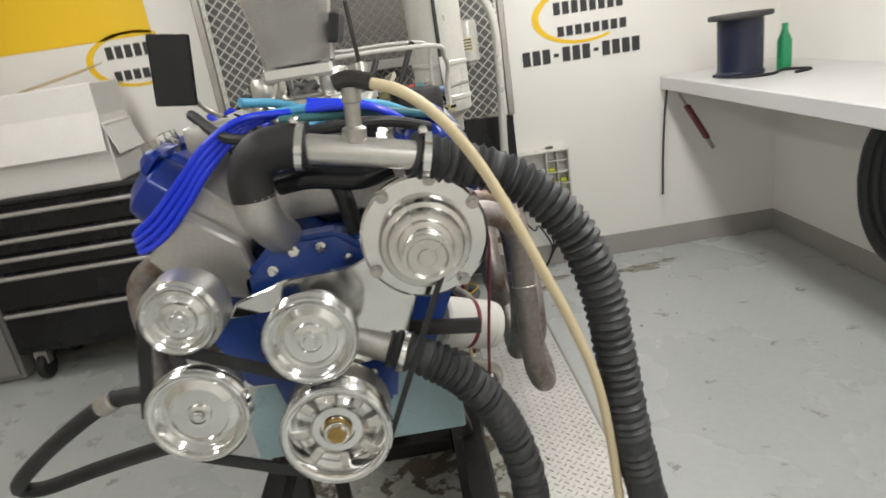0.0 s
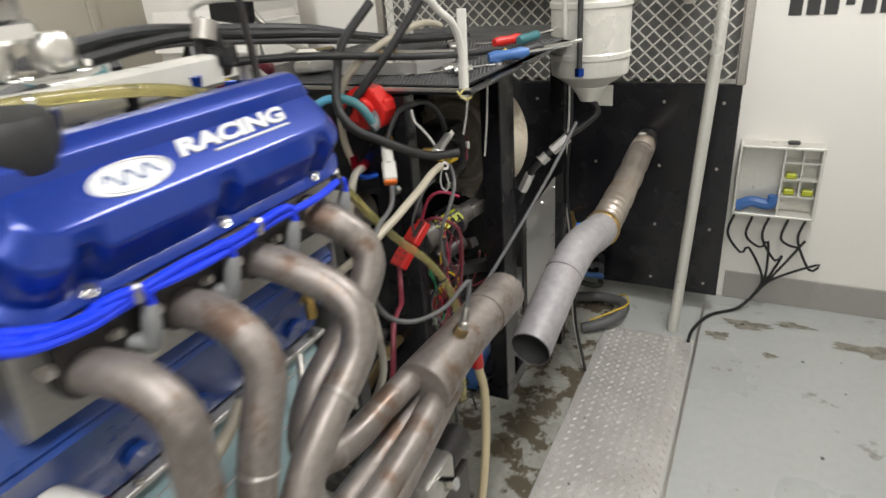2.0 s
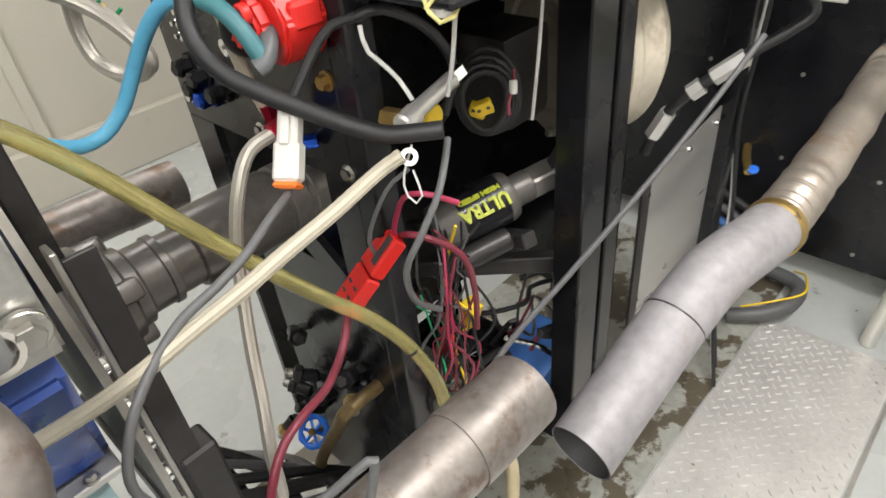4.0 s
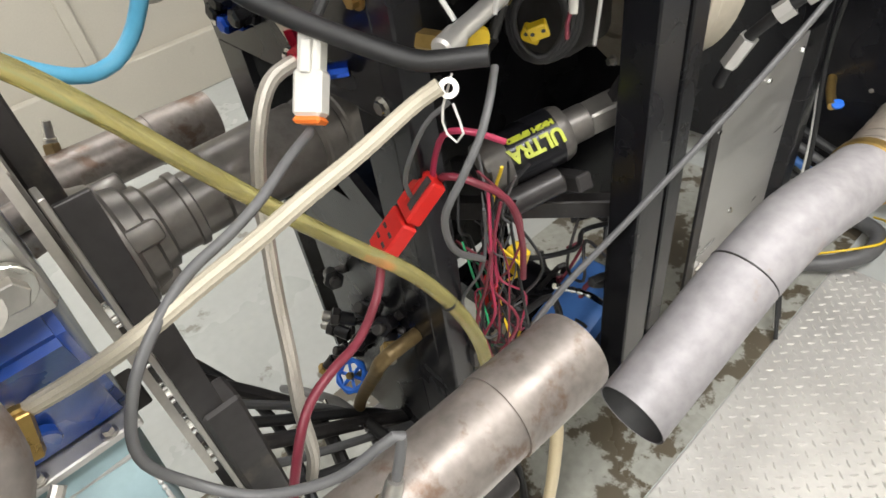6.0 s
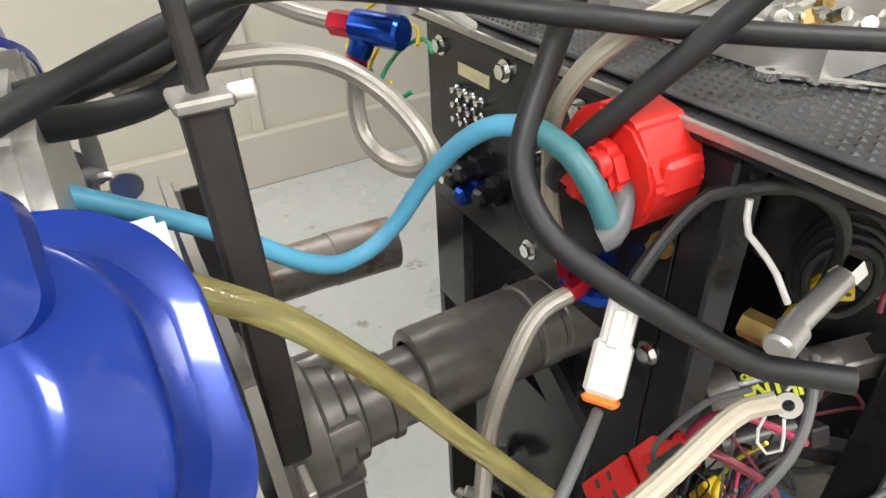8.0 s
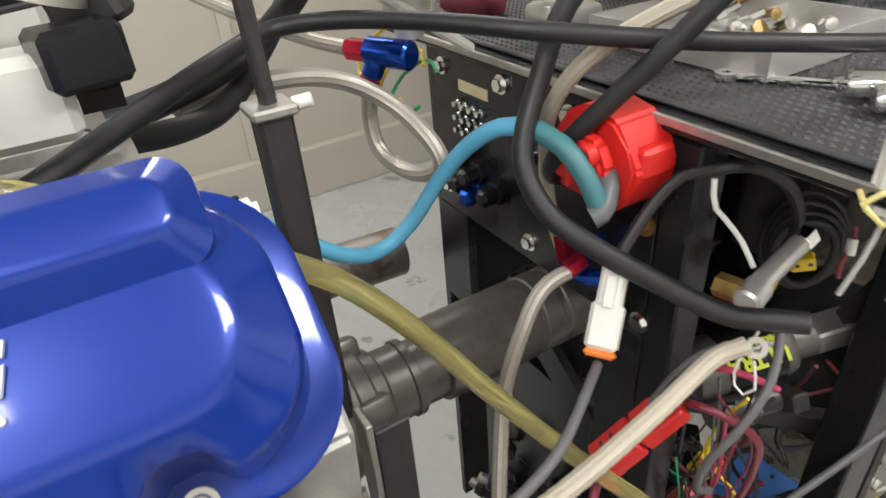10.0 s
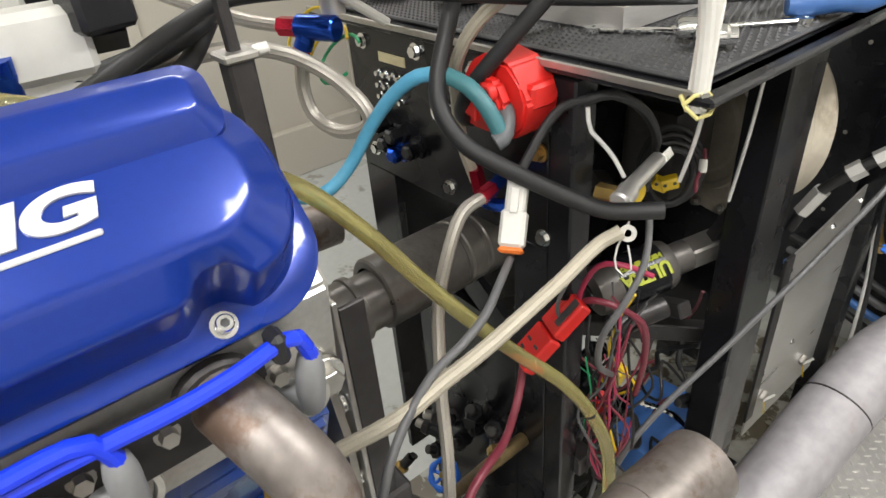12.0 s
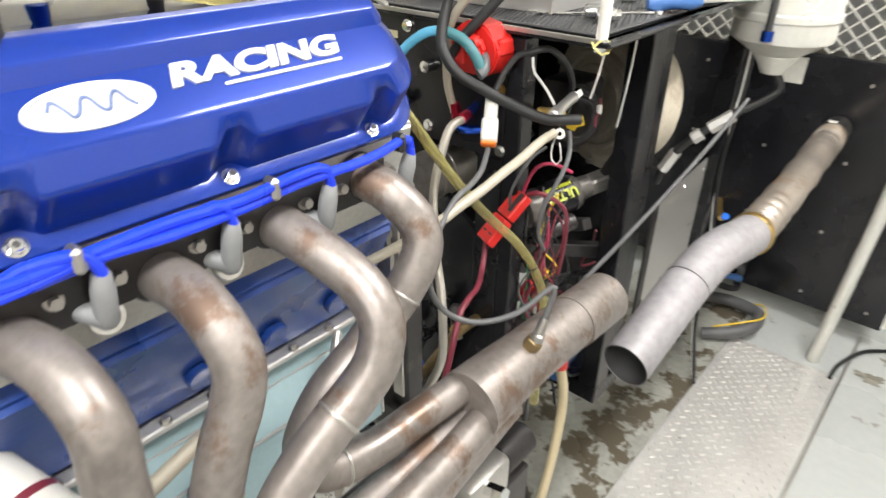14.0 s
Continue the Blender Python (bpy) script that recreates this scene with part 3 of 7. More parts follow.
sec = [(-0.12, -0.010), (0.12, -0.010), (0.20, -0.008), (0.212, 0.06), (0.275, 0.165), (0.19, 0.27), (0.06, 0.15), (-0.06, 0.15), (-0.19, 0.27), (-0.275, 0.165), (-0.212, 0.06), (-0.20, -0.008)]
bm = prism(B(), [(XC + x, CRANK_Z + z) for x, z in sec], 1.55, 2.19)
bmesh.ops.bevel(bm, geom=bm.edges[:], offset=0.008, segments=2, affect="EDGES")
block = part("block", bm, BLOCK, engine, "dark blue painted engine block")
for s in (-1, 1):
    for y in (1.62, 1.75, 1.87, 1.99, 2.11):
        p = V((XC + s * 0.206, y, CRANK_Z + 0.035))
        part("freeze_plug", cyl(B(), p, p + V((s * 0.012, 0, -0.004)), 0.022, seg=16, bev=0.002), BLOCK, block)

PORT_Y = (1.671, 1.813, 1.955, 2.095)
PLUG_Y = (1.752, 1.888, 2.021, 2.158)
BOLT_Y = (1.701, 1.908, 2.112)
Y0, Y1 = 1.60, 2.205


def rounded(hy, hu, rad, inset, pockets, cy=(Y0 + Y1) / 2, cu=0.075):
    """A rounded rectangle of (y, u) with bolt pockets in its long sides."""
    hy, hu = hy - inset, hu - inset
    rad = min(max(rad - inset * 0.4, 0.006), hu - 0.004)
    pts = []
    side = np.linspace(-(hy - rad), hy - rad, 60)
    dent = lambda y: pockets * max(math.exp(-(((y + cy - q) / 0.017) ** 4)) for q in BOLT_Y)
    pts += [(y, -hu + dent(y)) for y in side]
    pts += [(hy - rad + rad * math.sin(a), -hu + rad - rad * math.cos(a)) for a in np.linspace(0.1, math.pi / 2 - 0.1, 9)]
    pts += [(hy, u) for u in np.linspace(-(hu - rad), hu - rad, 5)]
    pts += [(hy - rad + rad * math.cos(a), hu - rad + rad * math.sin(a)) for a in np.linspace(0.1, math.pi / 2 - 0.1, 9)]
    pts += [(y, hu - dent(y)) for y in side[::-1]]
    pts += [(-(hy - rad) - rad * math.sin(a), hu - rad + rad * math.cos(a)) for a in np.linspace(0.1, math.pi / 2 - 0.1, 9)]
    pts += [(-hy, u) for u in np.linspace(hu - rad, -(hu - rad), 5)]
    pts += [(-(hy - rad) - rad * math.cos(a), -(hu - rad) - rad * math.sin(a)) for a in np.linspace(0.1, math.pi / 2 - 0.1, 9)]
    return [(cy + y, cu + u) for y, u in pts]


def loft(s, levels, hy, hu, rad, cy=(Y0 + Y1) / 2, cu=0.075):
    bm = B()
    loops = []
    for n, inset, pockets in levels:
        loops.append([bm.verts.new(bank(s, u, n, y)) for y, u in rounded(hy, hu, rad, inset, pockets, cy, cu)])
    for a, b in zip(loops, loops[1:]):
        for k in range(len(a)):
            j = (k + 1) % len(a)
            bm.faces.new((a[k], a[j], b[j], b[k]))
    bm.faces.new(loops[0])
    bm.faces.new(loops[-1])
    return bm


HY = (Y1 - Y0) / 2
for s in (1, -1):
    q = [bank(s, u, n, 0) for u, n in ((-0.005, -0.002), (0.155, -0.002), (0.155, -0.14), (-0.064, -0.191), (-0.083, -0.108))]
    bm = prism(B(), [(p.x, p.z) for p in q], Y0 + (0.005 if s > 0 else -0.055), Y1 - (0.005 if s > 0 else 0.065))
    bmesh.ops.bevel(bm, geom=bm.edges[:], offset=0.004, segments=2, affect="EDGES")
    head = part("cylinder_head", bm, ALU, engine, "bare cast aluminium cylinder head")
    part("gasket", loft(s, [(-0.001, -0.009, 0), (0.003, -0.009, 0)], HY - 0.012, 0.078, 0.05), WHITEP, engine, "pale cover gasket")
    lv = [(0.003, -0.012, 0), (0.013, -0.012, 0), (0.015, -0.009, 0), (0.016, 0.004, 0.013), (0.030, 0.006, 0.016), (0.034, 0.0068, 0.016), (0.066, 0.0115, 0.017), (0.070, 0.0122, 0.016), (0.0725, 0.0135, 0.014), (0.0742, 0.0157, 0.012), (0.0765, 0.0192, 0.008), (0.0880, 0.0350, 0), (0.0900, 0.0378, 0), (0.0912, 0.0405, 0), (0.0917, 0.0435, 0), (0.0920, 0.047, 0)]
    cover = part("valve_cover", loft(s, lv, HY - 0.012, 0.078, 0.055), BLUE, engine, "glossy blue cast valve cover", angle=40)
    part("ridge", loft(s, [(0.078, -0.002, 0), (0.0915, 0.0, 0), (0.0945, 0.0035, 0), (0.1025, 0.0125, 0), (0.1040, 0.0145, 0), (0.1047, 0.0170, 0)], 0.262, 0.0275, 0.016, 1.897, 0.1235), BLUE, cover, angle=40)
    for by in BOLT_Y:
        for u in (-0.002, 0.152):
            p, nn = bank(s, u, 0.0152, by), V((s * R2, 0, R2))
            bm = cyl(B(), p, p + nn * 0.002, 0.0098, seg=18)
            cyl(bm, p + nn * 0.002, p + nn * 0.009, 0.0066, seg=18, bev=0.001)
            part("cover_bolt", bm, CHROME, cover, "bright cover bolt with a washer")
            part("socket", cyl(B(), p + nn * 0.0091, p + nn * 0.0094, 0.0035, seg=6), INK, cover)
    # badge: pale oval with a dark line, and raised lettering
    nn, uu = V((s * R2, 0, R2)), V((-s * R2, 0, R2))
    turn = Matrix((V((0, s, 0)), uu, nn)).transposed().to_4x4()
    oy = 1.79 if s > 0 else 1.95
    ctr = bank(s, 0.0695, 0.0920, oy)
    oval = lathe(B(), [(0, 0), (0.0560, 0), (0.0560, 0.0015), (0.0545, 0.0022), (0, 0.0022)], (0, 0, 0), seg=48)
    bmesh.ops.transform(oval, matrix=Matrix.Translation(ctr) @ turn @ Matrix.Diagonal((1, 0.40, 1, 1)), verts=oval.verts)
    badge = part("badge", oval, BADGE, cover, "pale oval badge")
    ringm = lathe(B(), [(0.0495, 0.0022), (0.0495, 0.0028), (0.0515, 0.0028), (0.0515, 0.0022)], (0, 0, 0), seg=48, close=False)
    bmesh.ops.transform(ringm, matrix=Matrix.Translation(ctr) @ turn @ Matrix.Diagonal((1, 0.38, 1, 1)), verts=ringm.verts)
    part("badge_line", ringm, BOOTG, badge)
    bm = tube(B(), [(-0.036 + 0.006 * k, 0.009 * math.sin(k * 1.45), 0.0026) for k in range(13)], 0.0019, 6, 0.002)
    bmesh.ops.transform(bm, matrix=Matrix.Translation(ctr) @ turn, verts=bm.verts)
    part("badge_stroke", bm, mat("badge_ink", (0.12, 0.16, 0.30), 0.4), badge)
    ly = 1.968 if s > 0 else 1.772
    shear = Matrix(((1.68, 0.34, 0, 0), (0, 1, 0, 0), (0, 0, 1, 0), (0, 0, 0, 1)))
    lettering(cover, "RACING", 0.0325, 0.0016, Matrix.Translation(bank(s, 0.080, 0.0928, ly)) @ turn @ shear, BADGE, "raised white slanted lettering")
    bm = box(B(), (0, 0, 0), (0.15, 0.004, 0.003), None, 0.001)
    bmesh.ops.transform(bm, matrix=Matrix.Translation(bank(s, 0.0625, 0.0928, ly + s * 0.022)) @ turn, verts=bm.verts)
    part("underline", bm, BADGE, cover)
    # exhaust header
    bm = cyl(B(), (XC + s * (0.6795 - XC - 0.004), 2.18, 1.283), (XC + s * (0.6835 - XC), 2.18, 1.283), 0.019, seg=24, bev=0.001)
    part("washer", bm, MACH, head, "bright washer")
    part("head_bolt", cyl(B(), (XC + s * (0.6835 - XC), 2.18, 1.283), (XC + s * (0.695 - XC), 2.18, 1.283), 0.0125, seg=6, bev=0.001), STEEL, head, "hex bolt")
    part("header_flange", prism(B(), [(XC + s * (0.315 + a), 1.37 + b) for a, b in ((-0.012, -0.078), (-0.001, -0.078), (0.003, -0.026), (-0.008, -0.026))], 1.64, 2.13), DARK, engine, "dark header flange plate")
    for k, (py, gy) in enumerate(zip(PORT_Y, PLUG_Y)):
        xs = lambda d: XC + s * d
        if k == 3:
            pts = [(xs(0.295), 2.095, 1.326), (xs(0.320), 2.099, 1.322), (xs(0.350), 2.107, 1.311), (xs(0.385), 2.121, 1.277), (xs(0.400), 2.117, 1.243), (xs(0.400), 2.095, 1.209), (xs(0.395), 2.068, 1.178), (xs(0.390), 2.008, 1.133), (xs(0.385), 1.945, 1.090), (xs(0.385), 1.905, 1.030), (xs(0.395), 1.920, 0.980), (xs(0.405), 2.000, 0.962), (xs(0.410), 2.100, 0.962), (xs(0.425), 2.260, 0.965)]
        elif k == 2:
            pts = [(xs(0.295), 1.955, 1.311), (xs(0.320), 1.960, 1.306), (xs(0.365), 1.971, 1.291), (xs(0.420), 1.986, 1.261), (xs(0.458), 1.985, 1.225), (xs(0.469), 1.966, 1.185), (xs(0.467), 1.935, 1.155), (xs(0.465), 1.900, 1.134), (xs(0.463), 1.835, 1.085), (xs(0.461), 1.785, 1.010), (xs(0.460), 1.790, 0.930), (xs(0.462), 1.850, 0.885), (xs(0.465), 1.950, 0.885), (xs(0.466), 2.100, 0.905), (xs(0.460), 2.260, 0.938)]
        elif k == 1:
            pts = [(xs(0.295), 1.813, 1.307), (xs(0.320), 1.815, 1.304), (xs(0.355), 1.822, 1.297), (xs(0.400), 1.823, 1.276), (xs(0.423), 1.823, 1.240), (xs(0.428), 1.810, 1.200), (xs(0.430), 1.787, 1.157), (xs(0.428), 1.755, 1.060), (xs(0.420), 1.745, 0.970), (xs(0.410), 1.770, 0.900), (xs(0.415), 1.870, 0.875), (xs(0.420), 2.050, 0.885), (xs(0.432), 2.260, 0.915)]
        else:
            pts = [(xs(0.295), 1.671, 1.300), (xs(0.320), 1.674, 1.299), (xs(0.355), 1.684, 1.295), (xs(0.395), 1.691, 1.275), (xs(0.420), 1.692, 1.246), (xs(0.426), 1.687, 1.199), (xs(0.427), 1.684, 1.150), (xs(0.426), 1.670, 1.070), (xs(0.425), 1.655, 0.990), (xs(0.432), 1.655, 0.900), (xs(0.455), 1.700, 0.840), (xs(0.470), 1.820, 0.830), (xs(0.470), 2.000, 0.855), (xs(0.462), 2.260, 0.905)]
        pipe = part("header_pipe", tube(B(), pts, 0.0275, 20, 0.012), HEADER, engine, "heat-stained bent exhaust header pipe")
        line = smooth(pts, 0.012)
        for frac in ((0.30, 0.66), (0.33, 0.66), (0.31, 0.66), (0.27, 0.66))[k]:
            i = int(len(line) * frac)
            d = (line[i + 1] - line[i - 1]).normalized()
            part("weld_bead", lathe(B(), [(0.0272, -0.003), (0.0292, -0.001), (0.0292, 0.001), (0.0272, 0.003)], line[i], d, 20, False), STEEL, pipe)
        part("port_stub", cyl(B(), (xs(0.29), py, pts[0][2]), (xs(0.312), py, pts[0][2] - 0.001), 0.033, seg=20, bev=0.003), DARK, engine)
        for dy in (-0.042, 0.042):
            part("header_bolt", bolt(B(), (xs(0.314), py + dy, 1.325), (s, 0, 0.1), 0.0065, 0.008), STEEL, engine)
        # spark plug, boot and lead
        part("plug_well", lathe(B(), [(0.012, 0), (0.018, 0.0), (0.019, 0.004), (0.018, 0.010), (0.013, 0.010), (0.012, 0.004)], (xs(0.306), gy, 1.283), (s, 0, 0.35), 18, False), ALU, engine)
        boot = part("plug_boot", lathe(B(), [(0, 0), (0.0095, 0), (0.0115, 0.006), (0.0115, 0.045), (0.009, 0.062), (0.007, 0.066), (0, 0.066)], (xs(0.326), gy - 0.004, 1.286), (s * 0.22, 0.05, 1), 14), BOOTG, engine, "grey spark plug boot")
        part("boot_elbow", cyl(B(), (xs(0.327), gy - 0.003, 1.294), (xs(0.300), gy - 0.028, 1.305), 0.0125, 0.010, 14, 0.002), BOOTG, boot)
        zc = 1.372 - 0.009 * (k % 2)
        xo = 0.336 + 0.007 * (k // 2)
        if s > 0:
            pts = [(xs(0.05), 1.50 + 0.012 * k, 1.585 + 0.004 * k), (xs(0.16), 1.49 + 0.012 * k, 1.575), (xs(0.235), 1.515 + 0.01 * k, 1.52), (xs(0.285), 1.545 + 0.006 * k, 1.455), (xs(0.318 + 0.004 * k), 1.585, 1.402 - 0.006 * k), (xs(xo), 1.66, zc)]
        else:
            pts = [(xs(-0.02), 1.51 + 0.012 * k, 1.585), (xs(0.06), 1.48 + 0.008 * k, 1.588 - 0.006 * k), (xs(0.13), 1.475, 1.555 - 0.013 * k), (xs(0.195), 1.48, 1.497 - 0.016 * k), (xs(0.255), 1.495, 1.446 - 0.016 * k), (xs(0.315), 1.53, 1.408 - 0.013 * k), (xs(0.345), 1.60, 1.385 - 0.008 * k), (xs(xo), 1.68, zc - 0.01)]
        for yy in np.arange(1.74, gy - 0.07, 0.08):
            pts.append((xs(xo + 0.002 * math.sin(yy * 30 + k)), yy, zc + 0.003 * math.cos(yy * 22 + k * 2)))
        pts += [(xs(xo + 0.004), max(gy - 0.055, 1.69), zc + 0.006), (xs(0.345), gy - 0.012, 1.374), (xs(0.341), gy, 1.346)]
        part("plug_lead", tube(B(), pts, 0.0062, 10, 0.012), WIREB, engine, "bright blue silicone ignition lead")
    for by in (1.735, 1.94, 2.135):
        part("lead_clip", box(B(), (XC + s * 0.342, by, 1.371), (0.022, 0.012, 0.026), None, 0.004), RUBBER if by > 2 else STEEL, engine)
    cx = 0.447 if s > 0 else 0.495
    merge = [(XC + s * (cx - 0.005), 2.175, 0.948), (XC + s * (cx - 0.003), 2.28, 0.952), (XC + s * (cx - 0.002), 2.38, 0.950), (XC + s * (cx - 0.001), 2.47, 0.947), (XC + s * cx, 2.60, 0.940)]
    coll = part("collector", tube(B(), merge, 0.05, 26, 0.015, radius=lambda q, w: 0.059 - 0.008 * min(1, q / 0.15) if q < 0.15 else 0.051), HEADER, engine, "heat-stained exhaust collector")
    part("slip_joint", tube(B(), [merge[3], (XC + s * cx, 2.535, 0.9435), merge[4]], 0.0535, 26, 0.02), HEADER, coll)
    part("bore", cyl(B(), (XC + s * cx, 2.598, 0.940), (XC + s * cx, 2.6015, 0.940), 0.047, seg=24), INK, coll)
    p = V((XC + s * (cx + 0.014), 2.305, 0.992))
    bung = part("oxygen_sensor", cyl(B(), p, p + V((s * 0.010, 0.006, 0.022)), 0.0155, seg=6, bev=0.002), DULLB, coll)
    cyl_b = lathe(B(), [(0, 0), (0.012, 0), (0.012, 0.012), (0.009, 0.014), (0.009, 0.034), (0.0075, 0.044), (0, 0.044)], p + V((s * 0.010, 0.006, 0.020)), (s * 0.1, 0.3, 0.9), 14)
    part("sensor_body", cyl_b, STEEL, bung)

# intake, carburettor and funnel
sec = [(-0.17, 1.36), (0.17, 1.36), (0.12, 1.46), (0.07, 1.50), (-0.07, 1.50), (-0.12, 1.46)]
bm = prism(B(), [(XC + a, b) for a, b in sec], 1.62, 2.15)
bmesh.ops.bevel(bm, geom=bm.edges[:], offset=0.012, segments=2, affect="EDGES")
part("intake_manifold", bm, ALU, engine, "cast aluminium intake manifold")
for k in range(4):
    for s in (-1, 1):
        y = 1.70 + k * 0.12
        part("runner", tube(B(), [(XC + s * 0.05, 1.80 + 0.05 * k, 1.50), (XC + s * 0.12, y, 1.475), (XC + s * 0.185, y, 1.43)], 0.026, 12), ALU, engine)
        part("injector", cyl(B(), (XC + s * 0.14, y, 1.48), (XC + s * 0.155, y, 1.555), 0.009, 0.012, 12), ANB if k % 2 else RUBBER, engine)
for s in (-1, 1):
    rail = part("fuel_rail", bar(B(), (XC + s * 0.137, 1.64, 1.555), (XC + s * 0.137, 2.125, 1.555), 0.042, 0.050, 0.006), GALV, engine, "silver fuel rail")
    part("rail_plug", cyl(B(), (XC + s * 0.137, 2.126, 1.555), (XC + s * 0.137, 2.15, 1.555), 0.016, seg=6), BLACK, rail)
carb = part("throttle_body", box(B(), (XC, 1.85, 1.545), (0.20, 0.20, 0.09), None, 0.012, 2), CHROME, engine, "polished throttle body")
for dx in (-0.075, 0.075):
    for dy in (-0.05, 0.05):
        part("barrel_cap", lathe(B(), [(0, 0), (0.026, 0), (0.03, 0.01), (0.03, 0.04), (0.024, 0.05), (0, 0.05)], (XC + dx, 1.85 + dy, 1.59), seg=18), MACH, carb)
for k in range(10):
    a = k * 0.63
    p = V((XC + 0.12 * math.cos(a), 1.85 + 0.12 * math.sin(a), 1.50 + 0.02 * (k % 3)))
    part("linkage", cyl(B(), p, p + V((0.03 * math.cos(a + 1), 0.03 * math.sin(a + 1), 0.05)), 0.006, seg=8), STEEL, carb)
part("funnel_base", box(B(), (XC + 0.01, 1.82, 1.645), (0.15, 0.13, 0.03), None, 0.006), CHROME, engine)
bm = B()
loops = []
for k, (h, a, b) in enumerate(((0.0, 0.082, 0.07), (0.05, 0.086, 0.072), (0.12, 0.10, 0.082), (0.22, 0.125, 0.10), (0.33, 0.155, 0.125), (0.335, 0.162, 0.13), (0.33, 0.150, 0.12), (0.22, 0.119, 0.094), (0.12, 0.094, 0.076), (0.0, 0.076, 0.064))):
    loop = []
    for j in range(40):
        t = j * math.tau / 40
        c, s_ = math.cos(t), math.sin(t)
        w = (abs(c) ** 4 + abs(s_) ** 4) ** -0.25
        loop.append(bm.verts.new((XC + 0.01 + a * c * w * 0.92, 1.82 + b * s_ * w * 0.92, 1.661 + h)))
    loops.append(loop)
for a, b in zip(loops, loops[1:]):
    for j in range(40):
        bm.faces.new((a[j], a[(j + 1) % 40], b[(j + 1) % 40], b[j]))
part("air_funnel", bm, CLEAR, engine, "translucent smoky air inlet funnel")
part("funnel_strap", box(B(), (XC + 0.105, 1.80, 1.72), (0.02, 0.16, 0.06), Euler((0, 0.25, 0)).to_matrix(), 0.004), RUBBER, engine)
part("breather_cap", lathe(B(), [(0, 0), (0.05, 0), (0.055, 0.008), (0.055, 0.05), (0.048, 0.06), (0, 0.062)], (XC + 0.247, 1.705, 1.518), (0.06, 0, 1), 28), RUBBER, engine, "black foam breather on the valve cover")
part("breather_cap", lathe(B(), [(0, 0), (0.02, 0), (0.022, 0.004), (0.03, 0.02), (0.03, 0.045), (0, 0.05)], (XC - 0.27, 1.70, 1.52), (-0.35, 0, 1), 20), CHROME, engine, "polished filler cap")

# front of the engine
bm = prism(B(), [(XC + a, CRANK_Z + b) for a, b in ((-0.11, -0.06), (0.11, -0.06), (0.14, 0.08), (0.13, 0.26), (0.06, 0.32), (-0.06, 0.32), (-0.13, 0.26), (-0.14, 0.08))], 1.49, 1.549)
bmesh.ops.bevel(bm, geom=bm.edges[:], offset=0.01, segments=2, affect="EDGES")
part("timing_cover", bm, BLOCK, engine, "dark blue timing cover")
for s in (-1, 1):
    bm = prism(B(), [(XC + s * a, b) for a, b in ((0.10, 1.24), (0.24, 1.28), (0.30, 1.36), (0.22, 1.44), (0.12, 1.36))], 1.53 if s > 0 else 1.50, 1.598 if s > 0 else 1.542)
    bmesh.ops.bevel(bm, geom=bm.edges[:], offset=0.006, affect="EDGES")
    part("head_plate", bm, ALU, engine, "pale cast end of the head")
bm = lathe(B(), [(0, 0), (0.06, 0), (0.075, 0.03), (0.05, 0.06), (0.035, 0.1), (0, 0.1)], (XC, 1.49, 1.22), (0, -1, 0), 24)
part("water_pump", bm, ALU, engine, "cast water pump body")
bm = prism(B(), [(a, b) for a, b in ((0.40, 1.10), (0.53, 1.12), (0.57, 1.25), (0.66, 1.31), (0.69, 1.38), (0.63, 1.44), (0.53, 1.42), (0.51, 1.32), (0.46, 1.30), (0.34, 1.30), (0.24, 1.27), (0.22, 1.24), (0.36, 1.25))], 1.435, 1.45)
bmesh.ops.bevel(bm, geom=bm.edges[:], offset=0.003, affect="EDGES")
part("front_bracket", bm, CHROME, engine, "polished accessory bracket")


def pulley(cx, cz, y, r, w, label, hub=0.03, dish=0.012, grooves=4, deep=0.0, mt=CHROME):
    prof = [(0, dish), (hub, dish), (hub * 1.05, dish - 0.006), (hub * 1.5, dish - 0.005), (hub * 1.55, dish + 0.003), (r * 0.55, dish + 0.004 + deep * 0.6), (r * 0.57, dish + deep), (r * 0.74, dish + 0.006 + deep), (r * 0.80, dish + 0.002 + deep), (r * 0.83, 0.008), (r * 0.86, 0.002), (r * 0.90, 0.0), (r * 0.92, 0.004), (r * 0.95, 0.004), (r * 0.97, 0.0), (r, 0.003)]
    for g in range(grooves):
        a = 0.006 + g * w / grooves
        prof += [(r, a), (r - 0.003, a + w / grooves * 0.5)]
    prof += [(r, w), (r * 0.9, w + 0.002), (0, w + 0.002)]
    p = part("pulley", lathe(B(), [(a, b) for a, b in prof], (cx, y, cz), (0, 1, 0), 48, False), mt, engine, label)
    part("hub", lathe(B(), [(0, -0.004), (hub * 0.5, -0.004), (hub * 0.62, 0.0), (hub * 0.75, 0.0), (hub * 0.8, dish)], (cx, y + dish * 0.4, cz), (0, 1, 0), 24, False), CHROME, p)
    return p


pulley(0.381, 1.222, 1.325, 0.081, 0.030, "polished water pump pulley", 0.02, 0.010)
crank = pulley(0.388, 1.032, 1.32, 0.100, 0.045, "polished crank pulley", 0.03, 0.030, 5, 0.012)
part("balancer", cyl(B(), (0.388, 1.37, 1.032), (0.388, 1.43, 1.032), 0.096, seg=40, bev=0.004), STEEL, engine, "steel crank damper")
part("crank_bolt", bolt(B(), (0.388, 1.345, 1.032), (0, -1, 0), 0.018, 0.012), BRASS, crank)
for k in range(8):
    a = k * math.tau / 8
    p = V((0.388 + 0.068 * math.cos(a), 1.349, 1.032 + 0.068 * math.sin(a)))
    part("web", box(B(), p, (0.018, 0.006, 0.03), Euler((0, -a + math.pi / 2, 0)).to_matrix(), 0.003), MACH, crank)
